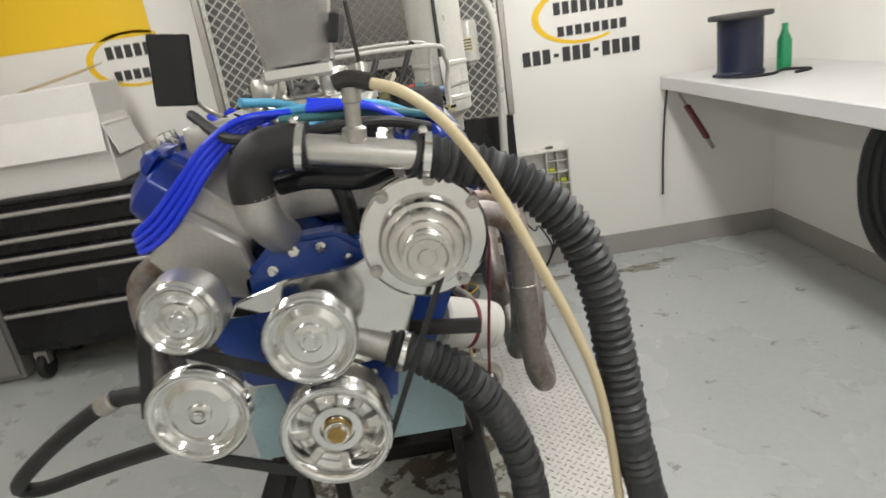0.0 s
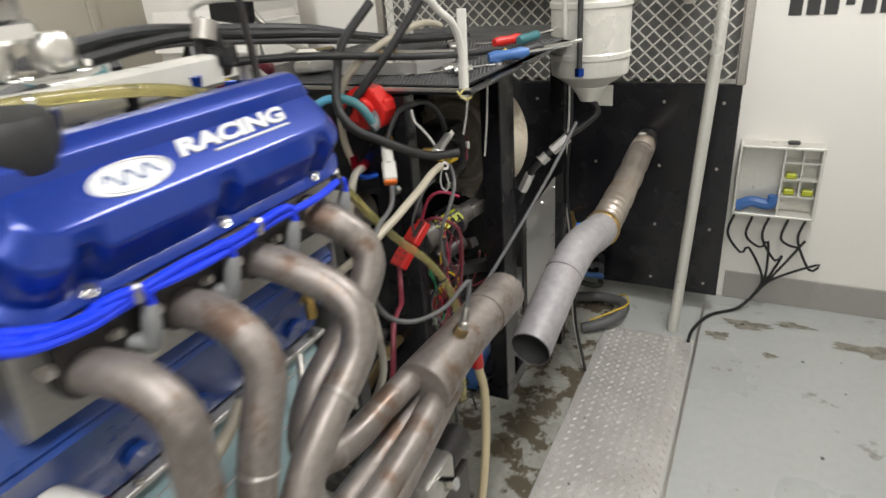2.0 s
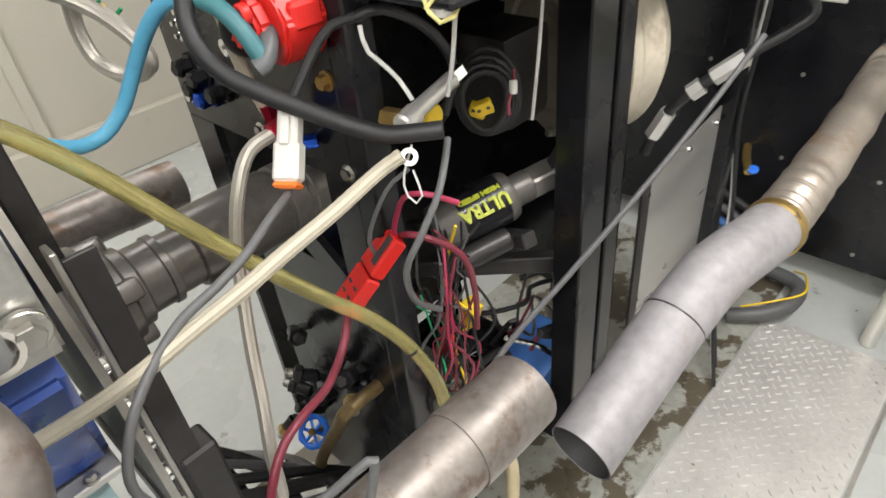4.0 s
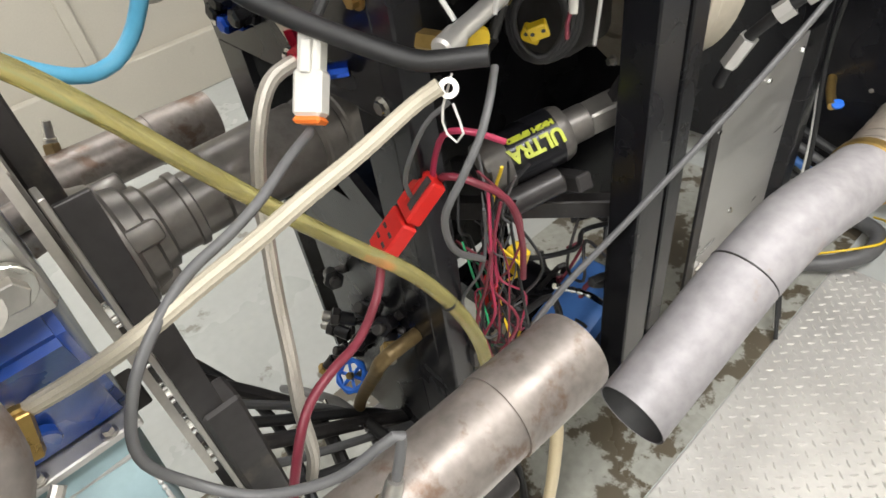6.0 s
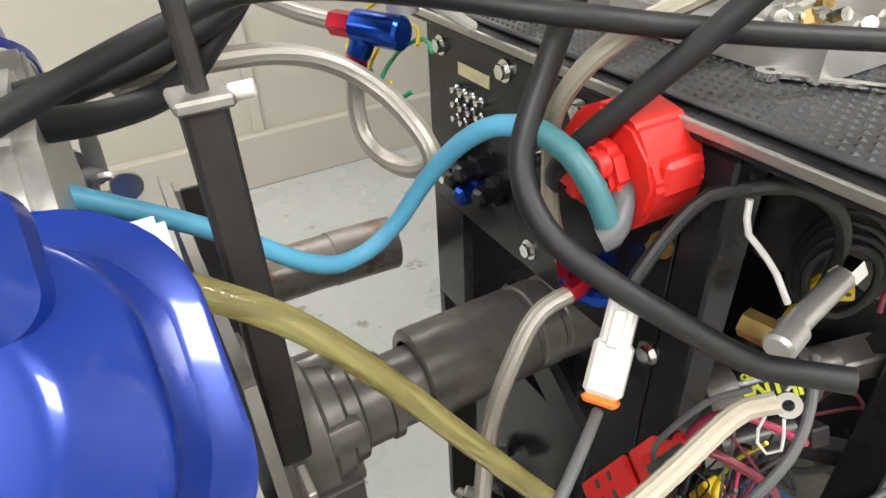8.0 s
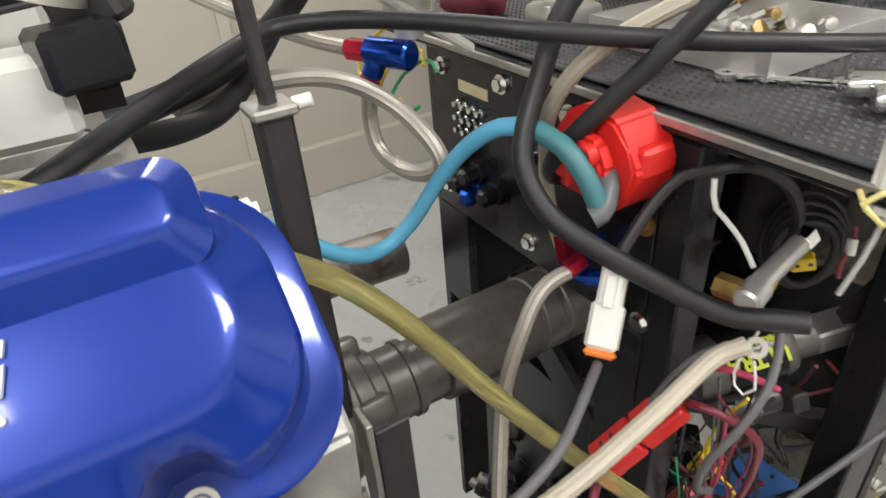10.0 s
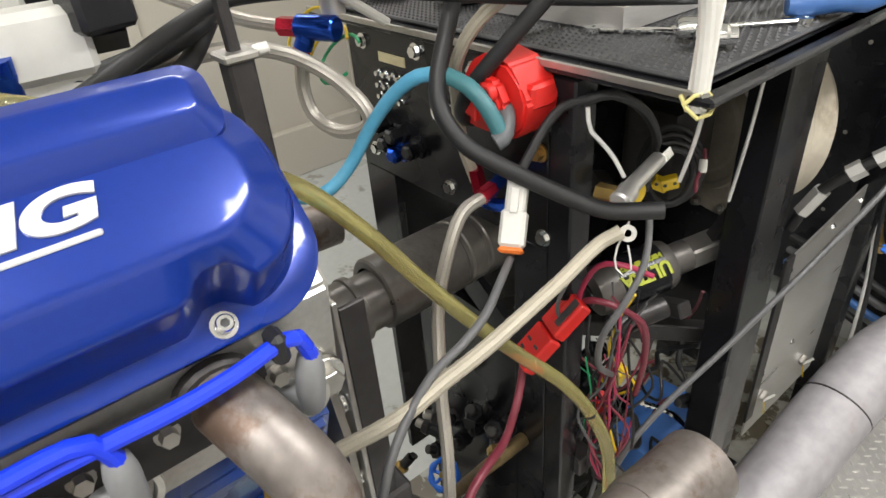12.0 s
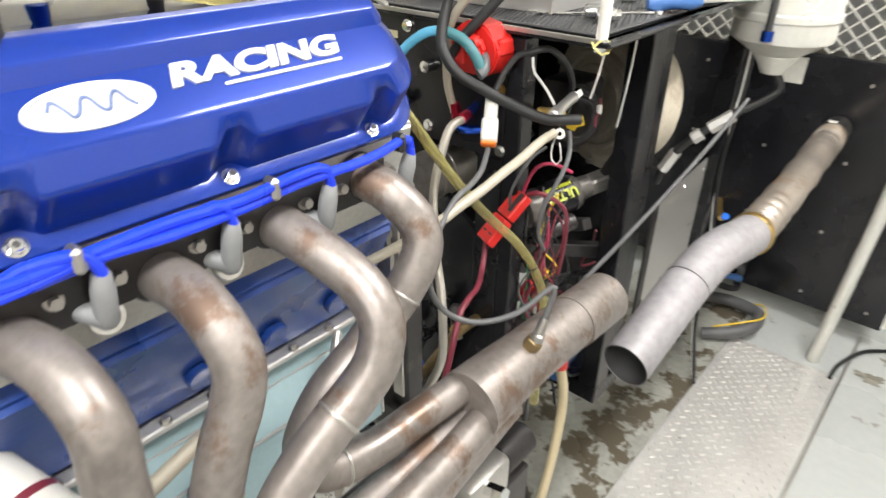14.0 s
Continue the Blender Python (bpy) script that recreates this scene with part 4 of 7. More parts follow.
pulley(0.160, 1.113, 1.325, 0.090, 0.032, "polished power steering pulley", 0.014, 0.012)
part("steering_pump", lathe(B(), [(0, 0), (0.06, 0), (0.065, 0.02), (0.05, 0.09), (0, 0.1)], (0.165, 1.36, 1.125), (0, 1, 0), 24), ALU, engine, "cast steering pump")
pulley(0.176, 1.297, 1.325, 0.062, 0.026, "polished idler pulley", 0.02, 0.010)
part("idler_body", lathe(B(), [(0, 0), (0.07, 0), (0.072, 0.06), (0.05, 0.08), (0, 0.08)], (0.172, 1.352, 1.292), (0, 1, 0), 24), ALU, engine)
alt = part("alternator", lathe(B(), [(0, 0), (0.03, 0), (0.045, 0.004), (0.047, 0.012), (0.052, 0.014), (0.062, 0.012), (0.066, 0.02), (0.074, 0.022), (0.079, 0.03), (0.079, 0.06), (0.077, 0.062), (0.077, 0.068), (0.079, 0.07), (0.079, 0.12), (0.065, 0.145), (0, 0.15)], (0.600, 1.335, 1.350), (0, 1, 0), 40), MACH, engine, "polished alternator")
part("alternator_bracket", lathe(B(), [(0.097, 0), (0.106, 0), (0.111, 0.004), (0.111, 0.016), (0.097, 0.016)], (0.600, 1.385, 1.354), (0, 1, 0), 48), CHROME, engine, "polished alternator bracket")
for a in (0.5, 1.35, 2.2, 3.6, 5.3):
    p = V((0.600 + 0.102 * math.cos(a), 1.385, 1.354 + 0.102 * math.sin(a)))
    part("bracket_bolt", bolt(B(), p, (0, -1, 0), 0.008, 0.008), STEEL, engine)
part("alternator_pulley", lathe(B(), [(0, -0.004), (0.014, -0.004), (0.016, 0.0), (0.03, 0.0), (0.034, -0.006), (0.040, -0.006), (0.040, 0.003), (0.036, 0.006), (0.040, 0.010), (0.036, 0.014), (0.040, 0.018), (0.040, 0.026), (0, 0.026)], (0.600, 1.300, 1.347), (0, 1, 0), 40, False), MACH, alt)
for (ax, az, ar), (bx, bz, br), wide in (((0.388, 1.032, 0.098), (0.600, 1.347, 0.038), 0.010), ((0.176, 1.297, 0.060), (0.381, 1.222, 0.079), 0.022), ((0.160, 1.113, 0.088), (0.176, 1.297, 0.060), 0.022), ((0.160, 1.113, 0.088), (0.388, 1.032, 0.098), 0.022)):
    d = V((bx - ax, 0, bz - az)).normalized()
    nrm = V((-d.z, 0, d.x))
    if (ax, bx) in ((0.388, 0.600), (0.176, 0.381)) or (ax, bx) == (0.160, 0.388):
        nrm = -nrm
    part("belt_run", bar(B(), V((ax, 1.342, az)) + nrm * ar, V((bx, 1.342, bz)) + nrm * br, 0.006, wide), RUBBER, engine, "black drive belt run")
for k in range(14):
    a = k * 0.45
    part("front_bolt", bolt(B(), (XC + 0.115 * math.cos(a), 1.489, CRANK_Z + 0.14 + 0.16 * math.sin(a)), (0, -1, 0), 0.007, 0.01), CHROME, engine)
filt = part("oil_filter", lathe(B(), [(0, 0), (0.050, 0), (0.055, 0.006), (0.055, 0.115), (0.0535, 0.118), (0.055, 0.121), (0.051, 0.138), (0.036, 0.145), (0, 0.145)], (0.600, 1.593, 1.096), (0.139, 0.053, -0.062), 36), WHITEP, engine, "white oil filter")
part("filter_band", lathe(B(), [(0.0552, 0.066), (0.0558, 0.066), (0.0558, 0.076), (0.0552, 0.076)], (0.600, 1.593, 1.096), (0.139, 0.053, -0.062), 36, False), REDW, filt, "red band")
part("filter_mount", bar(B(), (0.50, 1.585, 1.11), (0.602, 1.593, 1.096), 0.07, 0.07, 0.008), ALU, engine)
part("filter_bracket", bar(B(), (0.54, 1.47, 1.15), (0.68, 1.45, 1.14), 0.012, 0.03, 0.002), DARK, engine)
bm = prism(B(), [(XC + a, b) for a, b in ((-0.20, 1.018), (0.20, 1.018), (0.205, 0.98), (0.245, 0.93), (0.245, 0.80), (-0.245, 0.80), (-0.245, 0.93), (-0.205, 0.98))], 1.62, 2.17)
bmesh.ops.bevel(bm, geom=bm.edges[:], offset=0.005, affect="EDGES")
pan = part("oil_pan", bm, LIGHTBLUE, engine, "pale blue fabricated oil pan")
part("pan_rail", span(B(), (XC - 0.218, 1.57, 1.0185), (XC + 0.218, 2.19, 1.0295), 0.002), SHEET, pan)
for k in range(9):
    part("pan_bolt", bolt(B(), (XC + 0.211, 1.60 + k * 0.07, 1.0295), (0, 0, 1), 0.006, 0.006), STEEL, pan)
fit_ = part("pan_fitting", cyl(B(), (XC + 0.19, 2.115, 1.150), (0.628, 2.122, 1.140), 0.009, seg=18, bev=0.002), BRASS, engine, "oily brass elbow fitting on the block side")
part("fitting_nut", cyl(B(), (0.628, 2.124, 1.146), (0.640, 2.112, 1.105), 0.0105, seg=6, bev=0.0015), BRASS, fit_)
for a, b in (((XC + 0.206, 2.168, 0.98), (XC + 0.246, 2.168, 0.93)), ((XC + 0.246, 2.168, 0.93), (XC + 0.246, 2.168, 0.81)), ((XC + 0.246, 1.63, 0.93), (XC + 0.246, 2.168, 0.93)), ((XC + 0.206, 1.63, 0.98), (XC + 0.206, 2.168, 0.98))):
    part("weld_seam", tube(B(), [V(a).lerp(V(b), t) for t in np.linspace(0, 1, 4)], 0.0024, 7, 0.003, radius=lambda q, w: 0.0024 + 0.0009 * math.sin(q * math.tau / 0.008)), SHEET, pan, "beaded weld seam")

# thermostat housing, elbow, straight pipe with tee
part("thermostat_housing", tube(B(), [(0.335, 1.52, 1.36), (0.335, 1.46, 1.39), (0.335, 1.39, 1.44), (0.335, 1.38, 1.475)], 0.036, 18, 0.015), ALU, engine, "cast thermostat housing")
elbow = solid("rubber_elbow", tube(B(), [(0.335, 1.38, 1.468), (0.337, 1.38, 1.505), (0.362, 1.38, 1.538), (0.41, 1.38, 1.545), (0.44, 1.38, 1.542)], 0.036, 20, 0.01), RUBBER, (0.36, 1.38, 1.47), "black rubber elbow on the thermostat housing", "hose")
cpipe = thing("coolant_pipe", (0.51, 1.38, 1.52), "bright straight coolant pipe with a dark tee", "pipe")
part("pipe", cyl(B(), (0.40, 1.38, 1.545), (0.625, 1.38, 1.493), 0.024, seg=28), MACH, cpipe)
part("neck", lathe(B(), [(0, 0), (0.020, 0), (0.020, 0.02), (0.013, 0.025), (0.013, 0.06), (0.016, 0.062), (0.016, 0.085), (0, 0.085)], (0.515, 1.38, 1.535), (0.1, 0, 1), 14), STEEL, cpipe)
part("tee", tube(B(), [(0.50, 1.38, 1.628), (0.525, 1.375, 1.632), (0.56, 1.36, 1.622)], 0.014, 10, 0.01), DARK, cpipe, "old darkened fitting")
for x, z in ((0.428, 1.54), (0.625, 1.494)):
    cl = part("hose_clamp", lathe(B(), [(0.0385, -0.006), (0.040, -0.006), (0.040, 0.006), (0.0385, 0.006)], (x, 1.38, z), (1, 0, -0.23), 28, False), CHROME, cpipe, "bright hose clamp")
    part("clamp_screw", box(B(), (x, 1.375, z + 0.043), (0.014, 0.03, 0.012), None, 0.003), CHROME, cl)


def ribbed(q, w):
    return 0.036 + 0.0042 * math.sin(q * math.tau / 0.0165)


solid("coolant_hose", tube(B(), [(0.60, 1.385, 1.50), (0.66, 1.40, 1.475), (0.735, 1.405, 1.445), (0.805, 1.40, 1.395), (0.865, 1.395, 1.31), (0.90, 1.385, 1.20), (0.915, 1.37, 1.06), (0.93, 1.35, 0.90), (0.96, 1.33, 0.70)], 0.036, 22, 0.0035, ribbed), HOSE, (0.8, 1.4, 1.2), "thick black corrugated coolant hose", "hose", "coolant hoses")
solid("coolant_hose", tube(B(), [(0.50, 1.44, 1.13), (0.56, 1.43, 1.105), (0.63, 1.44, 1.04), (0.69, 1.45, 0.94), (0.73, 1.45, 0.80), (0.74, 1.45, 0.62)], 0.036, 22, 0.0035, ribbed), HOSE, (0.65, 1.44, 0.9), "thick black corrugated lower coolant hose", "hose", "coolant hoses")
part("lower_inlet", cyl(B(), (0.44, 1.45, 1.16), (0.52, 1.437, 1.122), 0.031, seg=20, bev=0.003), ALU, engine)
part("hose_clamp", lathe(B(), [(0.0405, -0.006), (0.042, -0.006), (0.042, 0.006), (0.0405, 0.006)], (0.525, 1.437, 1.12), (1, -0.1, -0.45), 28, False), CHROME, engine)
solid("tan_hose", tube(B(), [(0.55, 1.362, 1.624), (0.60, 1.335, 1.605), (0.65, 1.33, 1.56), (0.70, 1.335, 1.484), (0.745, 1.335, 1.387), (0.785, 1.336, 1.286), (0.83, 1.34, 1.17), (0.87, 1.34, 1.03), (0.89, 1.34, 0.85), (0.90, 1.34, 0.62)], 0.0092, 12, 0.015), TAN, (0.75, 1.34, 1.2), "slim tan plastic hose running down from the tee", "hose")
pts = [(0.10, 1.45, 1.09), (0.02, 1.47, 1.10), (-0.08, 1.5, 1.08), (-0.22, 1.52, 1.0), (-0.34, 1.55, 0.91), (-0.38, 1.58, 0.86), (-0.34, 1.6, 0.84), (-0.2, 1.58, 0.88), (0.0, 1.52, 0.945), (0.08, 1.49, 0.955)]
solid("steering_hose", tube(B(), pts, 0.017, 14), RUBBER, (-0.1, 1.5, 0.9), "black rubber hose looped beside the steering pump", "hose")
solid("hose_crimp", cyl(B(), (-0.06, 1.493, 1.09), (-0.10, 1.505, 1.07), 0.021, seg=14, bev=0.003), STEEL, (-0.08, 1.5, 1.08), "small steel crimp on the steering hose", "fitting")

# ---- rear of the engine: motor plate, posts, drive shaft ----
stand = thing("engine_stand", (XC, 2.25, 0), "dark steel engine stand with uprights and rails", "stand")
part("motor_plate", prism(B(), [(0.14, 0.90), (0.61, 0.90), (0.615, 1.12), (0.555, 1.34), (0.205, 1.34), (0.145, 1.12)], 2.212, 2.221), STEEL, stand, "bare steel motor plate")
part("upright", span(B(), (0.487, 2.226, 1.20), (0.513, 2.252, 1.512), 0.003), DARK, stand, "black square upright")
part("rod", bar(B(), (0.500, 2.239, 1.512), (0.484, 2.235, 1.80), 0.011, 0.011, 0.002), DARK, stand)
part("collar", span(B(), (0.483, 2.222, 1.507), (0.517, 2.256, 1.515), 0.002), STEEL, stand)
part("clamp_bolt", cyl(B(), (0.503, 2.255, 1.511), (0.508, 2.269, 1.513), 0.0055, seg=12, bev=0.001), WHITEP, stand)
for x in (0.545, 0.215):
    sx = 1 if x > XC else -1
    part("angle", span(B(), (x + sx * 0.050, 2.226, 0.80), (x + sx * 0.075, 2.232, 1.30), 0.001), STEEL, stand, "bare steel angle")
    part("angle", span(B(), (x + sx * 0.069, 2.2325, 0.80), (x + sx * 0.075, 2.262, 1.29), 0.001), DARK, stand, "dark steel angle")
    part("post", span(B(), (x + (0.035 if x > XC else -0.08), 2.235, 0.01), (x + (0.08 if x > XC else -0.035), 2.28, 1.0), 0.004), DARK, stand)
part("cross_rail", span(B(), (0.12, 2.215, 0.70), (0.66, 2.265, 0.77), 0.004), DARK, stand)
for x in (0.12, 0.64):
    part("side_rail", span(B(), (x - 0.03, 1.15, 0.60), (x + 0.03, 2.20, 0.66), 0.004), DARK, stand)
    for y in (1.2, 1.9):
        part("post", span(B(), (x - 0.03, y - 0.03, 0.008), (x + 0.03, y + 0.03, 0.599), 0.004), DARK, stand)
    part("engine_mount", bar(B(), (x + (-0.02 if x > XC else 0.02), 1.8, 0.66), (XC + (0.14 if x > XC else -0.14), 1.8, 1.02), 0.05, 0.05, 0.004), DARK, stand)
for k in range(5):
    p = V((0.598, 2.2205, 0.92 + 0.06 * k))
    part("plate_bolt", bolt(B(), p, (0, 1, 0), 0.010, 0.012), CHROME, stand)
shaft = thing("drive_shaft", (XC, 2.4, 1.07), "dark steel drive shaft cover between engine and console", "drive shaft")
part("flange", lathe(B(), [(0, 0), (0.125, 0), (0.128, 0.004), (0.128, 0.016), (0.11, 0.02), (0.098, 0.03), (0, 0.03)], (0.372, 2.222, 1.078), (0, 1, 0), 48), GRIME, shaft)
part("neck", lathe(B(), [(0.098, 0), (0.088, 0.012), (0.084, 0.03), (0.072, 0.036), (0.068, 0.055), (0.060, 0.060), (0.058, 0.075), (0.050, 0.080), (0.050, 0.110), (0.053, 0.112), (0.053, 0.122), (0.046, 0.125), (0.046, 0.165)], (0.372, 2.252, 1.078), (0, 1, 0), 40, False), GRIME, shaft)
for k in range(4):
    a = k * math.tau / 4 + 0.5
    d = V((math.cos(a), 0, math.sin(a)))
    c = V((0.372, 2.292, 1.078))
    part("yoke_lug", box(B(), c + d * 0.064, (0.034, 0.060, 0.030), Euler((0, -a, 0)).to_matrix(), 0.007, 2), GRIME, shaft)
    part("flange_bolt", bolt(B(), V((0.372, 2.242, 1.078)) + V((math.cos(a + 0.7), 0, math.sin(a + 0.7))) * 0.108, (0, 1, 0), 0.008, 0.010), STEEL, shaft)
part("sleeve", lathe(B(), [(0.045, 0), (0.056, 0), (0.059, 0.003), (0.059, 0.15), (0.0565, 0.153), (0.0565, 0.160), (0.059, 0.163), (0.059, 0.190), (0.0565, 0.193), (0.0565, 0.200), (0.059, 0.203), (0.059, 0.28), (0.045, 0.28)], (0.365, 2.412, 1.08), (0, 1, 0), 40, False), GRIME, shaft)

# ---- dyno console ----
cons = thing("dyno_console", (0.4, 3.1, 0), "black steel dyno console with an open wiring bay", "console")
for a, b in (((0.12, 2.585, 1.17), (0.565, 2.60, 1.425)), ((0.12, 2.585, 0.98), (0.20, 2.60, 1.169)), ((0.50, 2.585, 0.40), (0.565, 2.60, 1.169)), ((0.23, 2.585, 0.30), (0.499, 2.60, 0.98))):
    part("front_panel", span(B(), a, b, 0.001), BLACK, cons, "black front panel")
part("brace", bar(B(), (0.30, 2.59, 1.10), (0.49, 2.59, 0.96), 0.014, 0.05), BLACK, cons)
part("corner_post", span(B(), (0.567, 2.583, 0.008), (0.607, 2.625, 1.42), 0.003), BLACK, cons)
part("post", span(B(), (0.63, 2.955, 0.36), (0.69, 3.03, 1.42), 0.003), BLACK, cons)
part("post", span(B(), (0.60, 3.10, 0.36), (0.66, 3.15, 1.42), 0.003), BLACK, cons)
part("floor_rail", span(B(), (0.14, 2.96, 0.30), (0.688, 3.145, 0.359), 0.003), BLACK, cons)
part("leg", span(B(), (0.30, 3.0, 0.008), (0.36, 3.06, 0.2995), 0.003), BLACK, cons)
part("post", span(B(), (0.12, 3.70, 0.008), (0.18, 3.76, 1.42), 0.003), BLACK, cons)
part("post", span(B(), (0.58, 3.78, 0.008), (0.64, 3.84, 1.42), 0.003), BLACK, cons)
part("side_panel", span(B(), (0.05, 2.62, 0.30), (0.065, 3.70, 1.42)), BLACK, cons)
part("back_panel", span(B(), (0.07, 3.45, 0.30), (0.50, 3.465, 1.30)), BLACK, cons)
part("mid_rail", span(B(), (0.25, 2.62, 0.70), (0.62, 2.66, 0.74), 0.003), DARK, cons)
part("mid_rail", bar(B(), (0.30, 2.75, 0.80), (0.62, 3.05, 0.78), 0.03, 0.04, 0.003), DARK, cons)
part("mid_rail", bar(B(), (0.18, 3.0, 0.72), (0.62, 2.90, 0.92), 0.03, 0.03, 0.003), DARK, cons)
part("base_rail", span(B(), (0.12, 2.60, 0.008), (0.61, 2.68, 0.07), 0.004), DARK, cons)
part("top_sheet", span(B(), (0.0, 2.575, 1.425), (0.765, 3.86, 1.437), 0.002), BLACK, cons)
part("front_lip", bar(B(), (0.0, 2.575, 1.436), (0.765, 2.575, 1.436), 0.005, 0.009, 0.001), STEEL, cons, "bright worn front edge")
part("side_lip", bar(B(), (0.765, 2.57, 1.432), (0.745, 3.86, 1.432), 0.03, 0.010, 0.003), BLACK, cons)
solid("rubber_mat", span(B(), (0.01, 2.60, 1.4375), (0.745, 3.84, 1.443), 0.002), CARBON, (0.38, 3.2, 1.437), "black ribbed rubber mat on the console top", "mat")
vs, fs = [], []
for r in range(62):
    for c in range(70):
        x, y = 0.02 + c * 0.0103 + (0.005 if r % 2 else 0), 2.61 + r * 0.0125
        n0 = len(vs)
        vs += [(x - 0.0042, y, 1.4432), (x, y - 0.0032, 1.4432), (x + 0.0042, y, 1.4432), (x, y + 0.0032, 1.4432), (x, y, 1.4458)]
        fs += [(n0, n0 + 1, n0 + 4), (n0 + 1, n0 + 2, n0 + 4), (n0 + 2, n0 + 3, n0 + 4), (n0 + 3, n0, n0 + 4)]
me = bpy.data.meshes.new("mat_nub")
me.from_pydata([(a - 0.38, b - 3.2, c - 1.437) for a, b, c in vs], [], fs)
me.materials.append(CARBON)
nubs = new("mat_nub", me)
nubs.parent = bpy.data.objects["rubber_mat"]
tagged(nubs, "small raised nubs", kind="stuff")
for x, z in ((0.155, 1.40), (0.30, 1.405), (0.43, 1.40), (0.155, 1.21), (0.36, 1.20), (0.50, 1.405), (0.56, 1.19)):
    part("panel_bolt", bolt(B(), (x, 2.585, z), (0, -1, 0), 0.009, 0.006), CHROME, cons)
part("panel_label", span(B(), (0.20, 2.5825, 1.375), (0.27, 2.5845, 1.39)), mat("cream_label", (0.62, 0.55, 0.33), 0.5), cons, "cream label strip")
for r in range(3):
    for c in range(4):
        part("terminal", lathe(B(), [(0, 0), (0.006, 0), (0.006, 0.008), (0.004, 0.01), (0.004, 0.016), (0, 0.017)], (0.205 + c * 0.019, 2.585, 1.358 - r * 0.019), (0, -1, 0), 10), CHROME, cons)
for x, z, m_ in ((0.205, 1.275, BLACK), (0.245, 1.265, BLACK), (0.29, 1.25, BLACK), (0.22, 1.245, BLACK), (0.245, 1.232, ANB)):
    part("bulkhead_fitting", lathe(B(), [(0, 0), (0.019, 0), (0.019, 0.012), (0.014, 0.014), (0.014, 0.034), (0.009, 0.038), (0, 0.038)], (x, 2.585, z), (0.15, -1, 0), 6), m_, cons, angle=20)
part("knob", lathe(B(), [(0, 0), (0.012, 0), (0.012, 0.03), (0, 0.034)], (0.375, 2.585, 1.335), (0, -1, 0), 14), CHROME, cons)
part("brass_nut", bolt(B(), (0.552, 2.585, 1.315), (0, -1, 0), 0.009, 0.008), BRASS, cons)
part("bay_plate", span(B(), (0.60, 3.36, 0.26), (0.608, 3.40, 0.80), 0.001), DARK, cons)
ab = thing("aluminium_sheet", (0.605, 3.57, 0.3), "bare aluminium guard sheet on the console side", "sheet")
bm = B()
q = [(3.37, 0.20), (3.79, 0.20), (3.79, 0.84), (3.37, 0.79)]
a = [bm.verts.new((0.600, y, z)) for y, z in q]
b = [bm.verts.new((0.605, y, z)) for y, z in q]
bm.faces.new(a)
bm.faces.new(b)
for k in range(4):
    bm.faces.new((a[k], a[(k + 1) % 4], b[(k + 1) % 4], b[k]))
part("sheet", bm, SHEET, ab)
for y, z in ((3.39, 0.76), (3.6, 0.79), (3.76, 0.80), (3.40, 0.42), (3.55, 0.44)):
    part("screw", bolt(B(), (0.605, y, z), (1, 0, 0), 0.006, 0.004), CHROME, ab)

for y, z in ((3.67, 0.30), (3.43, 0.32)):
    catch = part("quarter_turn_catch", box(B(), (0.612, y, z), (0.014, 0.030, 0.022), Euler((0.5, 0, 0)).to_matrix(), 0.003), STEEL, ab)
    part("catch_wing", bar(B(), (0.618, y - 0.012, z - 0.006), (0.634, y + 0.016, z + 0.010), 0.008, 0.004, 0.001), SHEET, catch)
    part("catch_tag", bar(B(), (0.616, y, z - 0.012), (0.622, y + 0.004, z - 0.062), 0.009, 0.003, 0.001), YEL, catch, "yellow tag strip")

# absorber drum behind the posts
drum = thing("absorber", (0.40, 3.3, 1.15), "pale cast absorber housing with bolted rim", "dyno absorber")
part("housing", lathe(B(), [(0, 0), (0.10, 0), (0.105, 0.008), (0.125, 0.008), (0.13, 0.0), (0.14, 0.0), (0.145, 0.02), (0.165, 0.022), (0.17, 0.028), (0.20, 0.03), (0.205, 0.044), (0.215, 0.05), (0.215, 0.07), (0.20, 0.09), (0.20, 0.14), (0.17, 0.18), (0, 0.18)], (0.42, 3.22, 1.13), (0.35, 1, 0), 48), CASTB, drum)
for k in range(16):
    a = k * math.tau / 16
    q = axis_turn((0.35, 1, 0)) @ V((0.19 * math.cos(a), 0.19 * math.sin(a), 0.026))
    part("rim_bolt", bolt(B(), V((0.42, 3.22, 1.13)) + q, (-0.35, -1, 0), 0.008, 0.01), STEEL, drum)

# exhaust stack
stack = thing("exhaust_stack", (0.85, 3.4, 0.75), "grey bent exhaust pipe with a flexible upper section", "exhaust pipe")
low = [(0.857, 2.708, 0.710), (0.865, 2.83, 0.761), (0.873, 2.95, 0.811), (0.884, 3.06, 0.848), (0.896, 3.14, 0.856), (0.906, 3.22, 0.846), (0.912, 3.31, 0.838)]


def slant(bm, turn):
    """Cuts the open end of the pipe at a slant."""
    d = (V(low[1]) - V(low[0])).normalized()
    up_ = (V((0, 0, 1)) - d * d.z).normalized()
    for v in bm.verts:
        run = (v.co - V(low[0])).dot(d)
        if run < 0.06:
            v.co += d * (v.co - V(low[0])).dot(up_) * turn * (1 - run / 0.06)
    return bm


